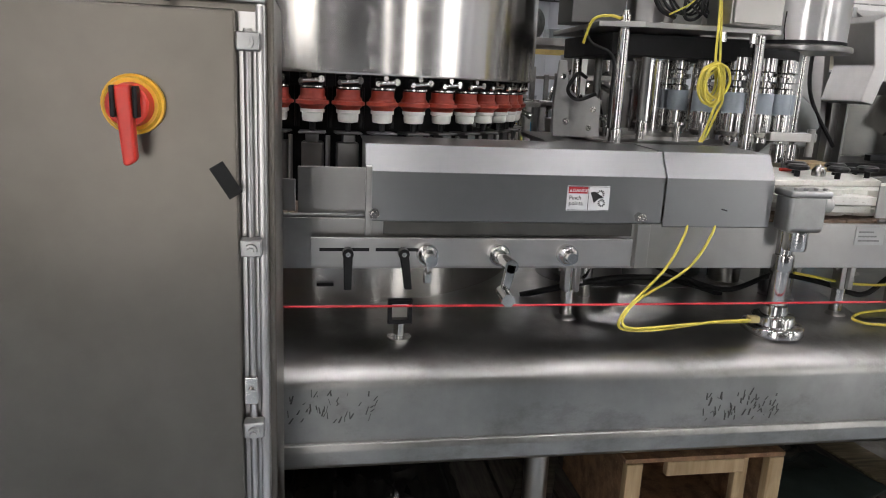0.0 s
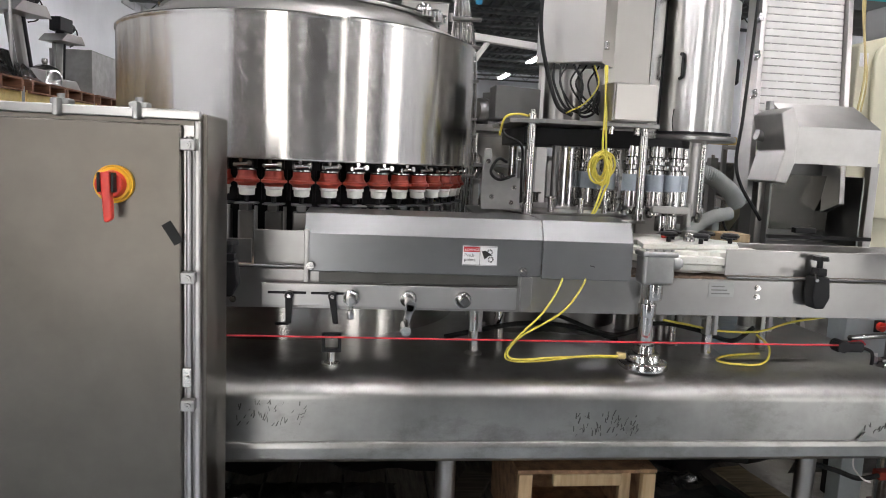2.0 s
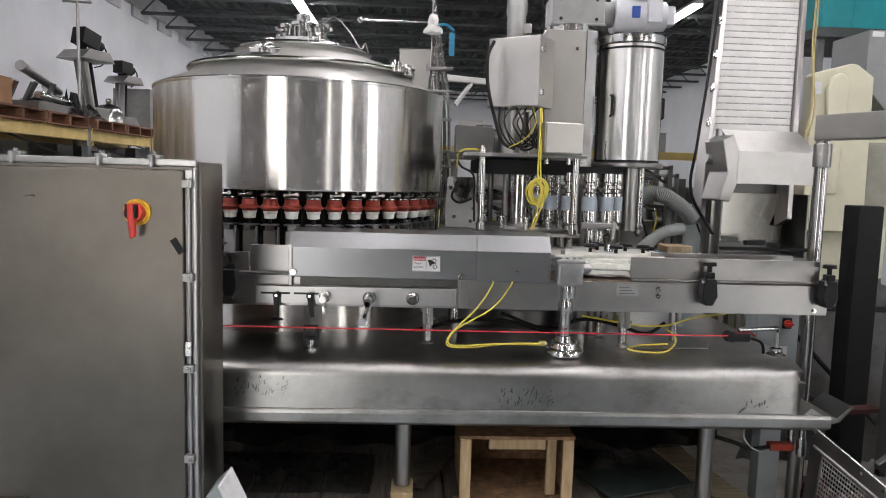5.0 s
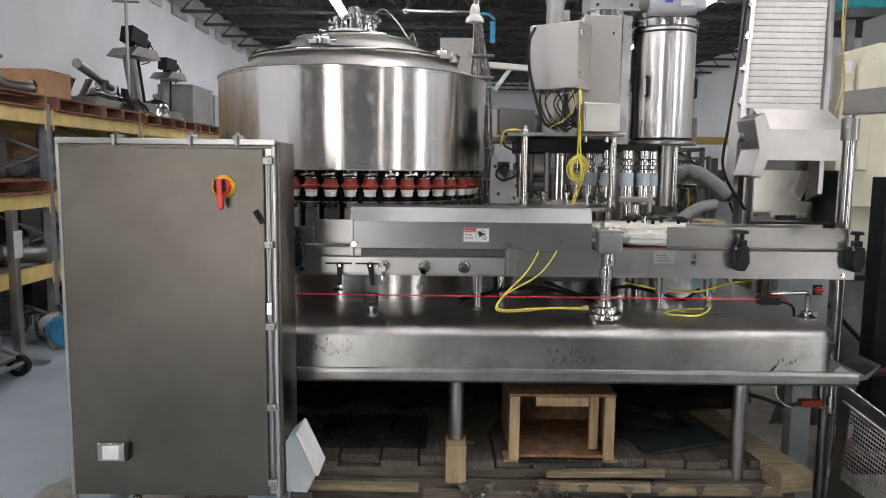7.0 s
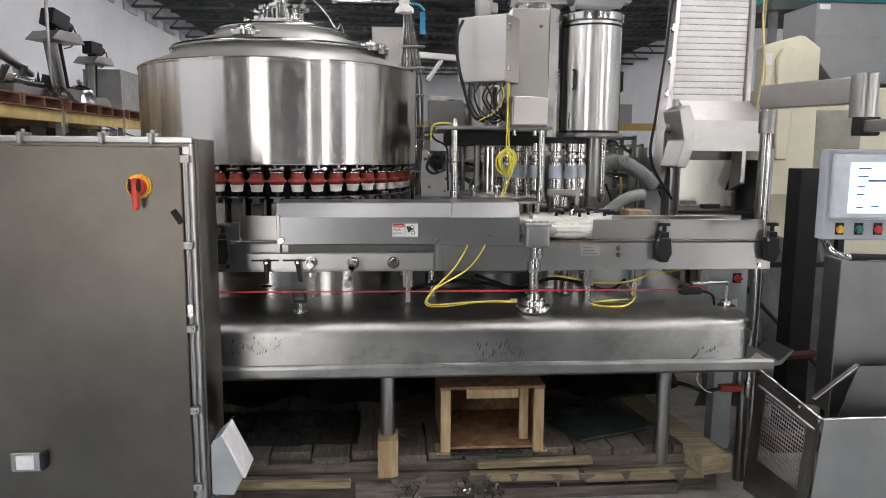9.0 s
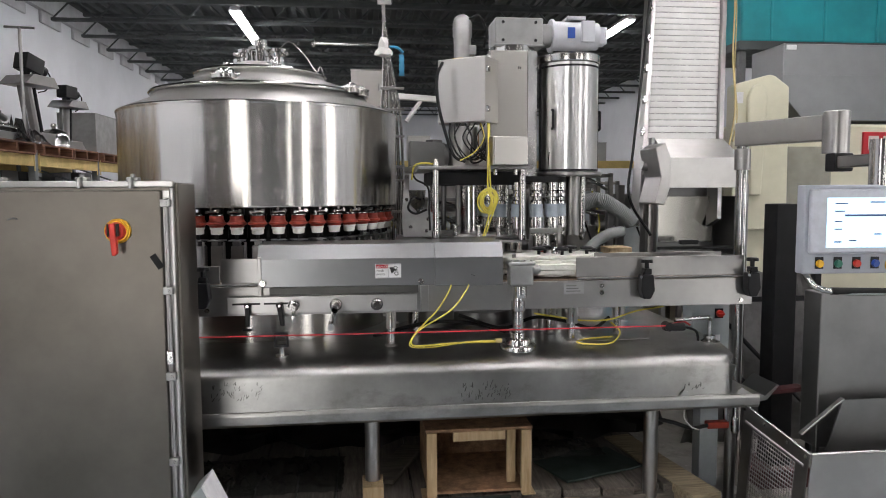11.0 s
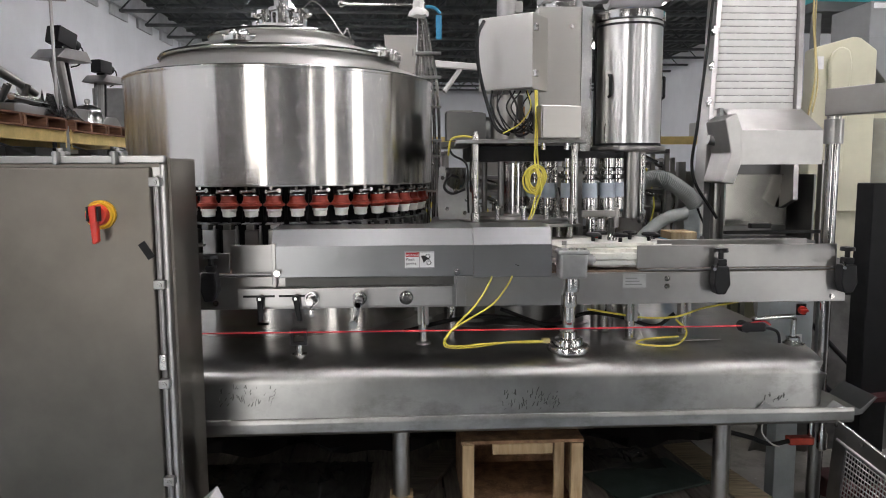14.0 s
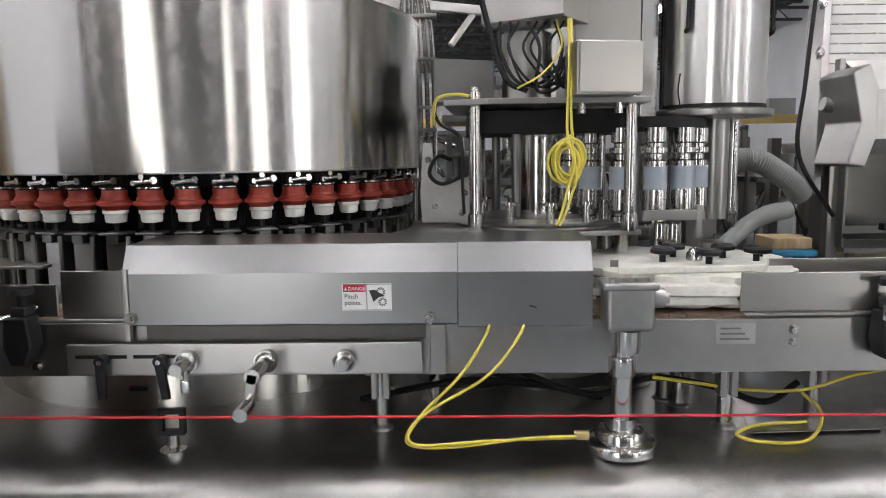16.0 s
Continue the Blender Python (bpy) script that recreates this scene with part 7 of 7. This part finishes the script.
ob = thing("steel_post", (-2.62, 3.75, 0), "loose square steel post standing by the rack", "post")
part("post", box(B(), -2.65, 3.72, 0.0, -2.59, 3.78, 1.15, 0.003), M_PLATE, ob)
part("paper_tag", box(B(), -2.585, 3.70, 0.80, -2.58, 3.80, 1.0), M_BELT, ob, "pale paper tag")
part("foot", box(B(), -2.75, 3.70, 0, -2.42, 3.80, 0.02), M_PLATE, ob)
ob = thing("cord_heap", (-3.0, 2.9, 0.62), "heap of yellow cord on the shelf", "cable")
for i in range(6):
    part("loop", tube(B(), [(-3.0 + 0.15 * math.cos(k * 0.9 + i), 2.75 + 0.25 * math.sin(k * 0.9 + i), 0.64 + 0.02 * i + 0.03 * math.sin(k * 2.0)) for k in range(8)], 0.009, 6, 4), M_YCABLE, ob)

# ---------- machines in the hall behind ----------
def hopper_machine(x, y, w, h, mat, motor_mat):
    ob = thing("hopper_machine", (x, y, 0), "stainless steel machine with conical hopper on a frame", "food machine", "stored machines")
    for dx in (-w / 2, w / 2 - 0.04):
        for dy in (-w / 2, w / 2 - 0.04):
            part("leg", box(B(), x + dx, y + dy, 0, x + dx + 0.04, y + dy + 0.04, h * 0.6, 0.003), M_PLATE, ob)
    part("table", box(B(), x - w / 2, y - w / 2, h * 0.55, x + w / 2, y + w / 2, h * 0.6, 0.004), M_PLATE, ob)
    part("hopper", lathe(B(), (x, y), [(w * 0.1, h * 0.62), (w * 0.14, h * 0.68), (w * 0.42, h * 0.92), (w * 0.44, h), (w * 0.42, h), (w * 0.12, h * 0.7)], 24), mat, ob)
    part("panel", box(B(), x - w * 0.4, y - w / 2 - 0.02, h * 0.2, x + w * 0.3, y - w / 2, h * 0.5, 0.006), mat, ob)
    part("motor", cyl(B(), (x + w * 0.1, y - w * 0.3, h * 0.66), (x + w * 0.55, y - w * 0.3, h * 0.66), w * 0.13, n=16), motor_mat, ob)
    part("filling_valve", lathe(B(), (x - w * 0.38, y - w * 0.3), [(0.03, h * 0.6), (0.03, h * 0.8), (0.06, h * 0.82), (0.06, h * 0.9), (0.02, h * 0.92), (0.02, h * 1.05)], 12), M_BRIGHT, ob)


for x, y, w, h in ((0.9, 5.2, 0.55, 1.55), (1.45, 5.7, 0.5, 1.7), (2.0, 5.1, 0.5, 1.5), (2.6, 5.9, 0.6, 1.75), (1.7, 7.0, 0.7, 1.9), (2.9, 7.4, 0.8, 1.8), (0.7, 7.2, 0.6, 1.75), (3.6, 6.6, 0.7, 1.5), (4.6, 7.5, 0.8, 1.6), (-0.6, 5.4, 0.6, 1.5), (2.3, 4.4, 0.45, 1.25), (3.2, 5.0, 0.5, 1.3), (5.6, 6.2, 0.7, 1.5)):
    hopper_machine(x, y, w, h, rng.choice([M_PLATE, M_BOX, M_BRIGHT]), rng.choice(MATS))
def frame_machine(x, y, w, h, mat):
    ob = thing("framed_machine", (x, y, 0), "used packaging machine in an open steel frame", "machine", "stored machines")
    for dx in (-w / 2, w / 2):
        for dy in (-w / 2, w / 2):
            part("upright", box(B(), x + dx - 0.02, y + dy - 0.02, 0, x + dx + 0.02, y + dy + 0.02, h, 0.003), M_PLATE, ob)
    for z in (h * 0.5, h - 0.04):
        part("shelf", box(B(), x - w / 2 - 0.02, y - w / 2 - 0.02, z, x + w / 2 + 0.02, y + w / 2 + 0.02, z + 0.03, 0.003), mat, ob)
    part("control_box", box(B(), x - w * 0.3, y - w * 0.3, h * 0.6, x + w * 0.15, y + w * 0.1, h * 0.9, 0.006), rng.choice([M_BOX, M_GREYPAINT, M_MOTORWHITE]), ob)
    part("drum", cyl(B(), (x + w * 0.1, y - w * 0.2, h * 0.7), (x + w * 0.45, y - w * 0.2, h * 0.7), w * 0.14, n=18), M_DARKSTEEL, ob)
    part("pipe", tube(B(), [(x - w * 0.4, y - w * 0.4, h * 0.52), (x - w * 0.42, y - w * 0.42, h * 0.8), (x - w * 0.2, y - w * 0.4, h * 0.96), (x + w * 0.3, y - w * 0.4, h * 0.93)], 0.018, 8, 5), M_BRIGHT, ob)
    part("cable", tube(B(), [(x, y - w * 0.5, h * 0.9), (x + w * 0.2, y - w * 0.55, h * 0.7), (x - w * 0.1, y - w * 0.55, h * 0.5)], 0.008, 6, 5), rng.choice([M_RUBBER, M_YCABLE]), ob)


for i in range(22):
    frame_machine(0.75 + (i % 8) * 0.52 + rng.uniform(-0.1, 0.1), 4.35 + (i // 8) * 1.05 + rng.uniform(-0.2, 0.2), rng.uniform(0.3, 0.46), rng.uniform(1.35, 1.75), rng.choice([M_PLATE, M_BOX, M_DARKSTEEL]))
ob = thing("far_rack", (2.6, 10.0, 0), "far pallet rack with yellow beams", "rack")
for x in (0.2, 2.2, 4.2, 6.2):
    part("upright", box(B(), x, 9.9, 0, x + 0.08, 10.0, 2.4, 0.004), M_RACKG, ob)
for z in (1.0, 1.9):
    for x in (0.28, 2.28, 4.28):
        part("beam", box(B(), x, 9.9, z, x + 1.92, 9.96, z + 0.12, 0.004), M_RACKY, ob)
for i in range(12):
    x = 0.5 + i * 0.48
    crate_box((x, 10.05, 1.121 if i % 2 else 2.021), 0.36, 0.3, rng.uniform(0.2, 0.5), rng.choice([M_GREYPAINT, M_BOX, M_CARD, M_MOTORWHITE]), "stored_box", "boxed machine part on the far rack")
# column box behind the mast, and tall things seen over the tank
crate_box((0.62, 3.75, 1.95), 0.26, 0.3, 0.42, M_BOX, "steel_box", "plain steel box on a tall stand behind the tank")
solo("stand", box(B(), 0.57, 3.7, 0, 0.67, 3.8, 1.95, 0.004), M_PLATE, (0.62, 3.75, 0), "steel stand behind the filler", "stand")
ob = thing("bracket_arm", (1.0, 3.4, 1.9), "white steel bracket arm behind the turret", "bracket")
b = beam_between(B(), (0.75, 3.3, 2.16), (1.35, 3.6, 2.14), 0.04, 0.04)
tube(b, [(0.85, 3.35, 2.0), (0.95, 3.4, 2.14)], 0.016, 6)
part("arm", b, M_BELT, ob)
part("post", box(B(), 1.30, 3.55, 0.0, 1.36, 3.61, 2.12), M_BELT, ob)
motor((1.1, 4.0, 1.72), 0.8, 0.6, M_DARKSTEEL)
solo("shelf", box(B(), 0.8, 3.8, 1.68, 1.5, 4.2, 1.72, 0.003), M_PLATE, (1.1, 4.0, 1.68), "steel shelf behind the turret", "shelf")
for x in (0.82, 1.45):
    solo("stand", box(B(), x, 4.0, 0, x + 0.03, 4.03, 1.68), M_PLATE, (x, 4.0, 0), "thin steel leg of the shelf", "stand")
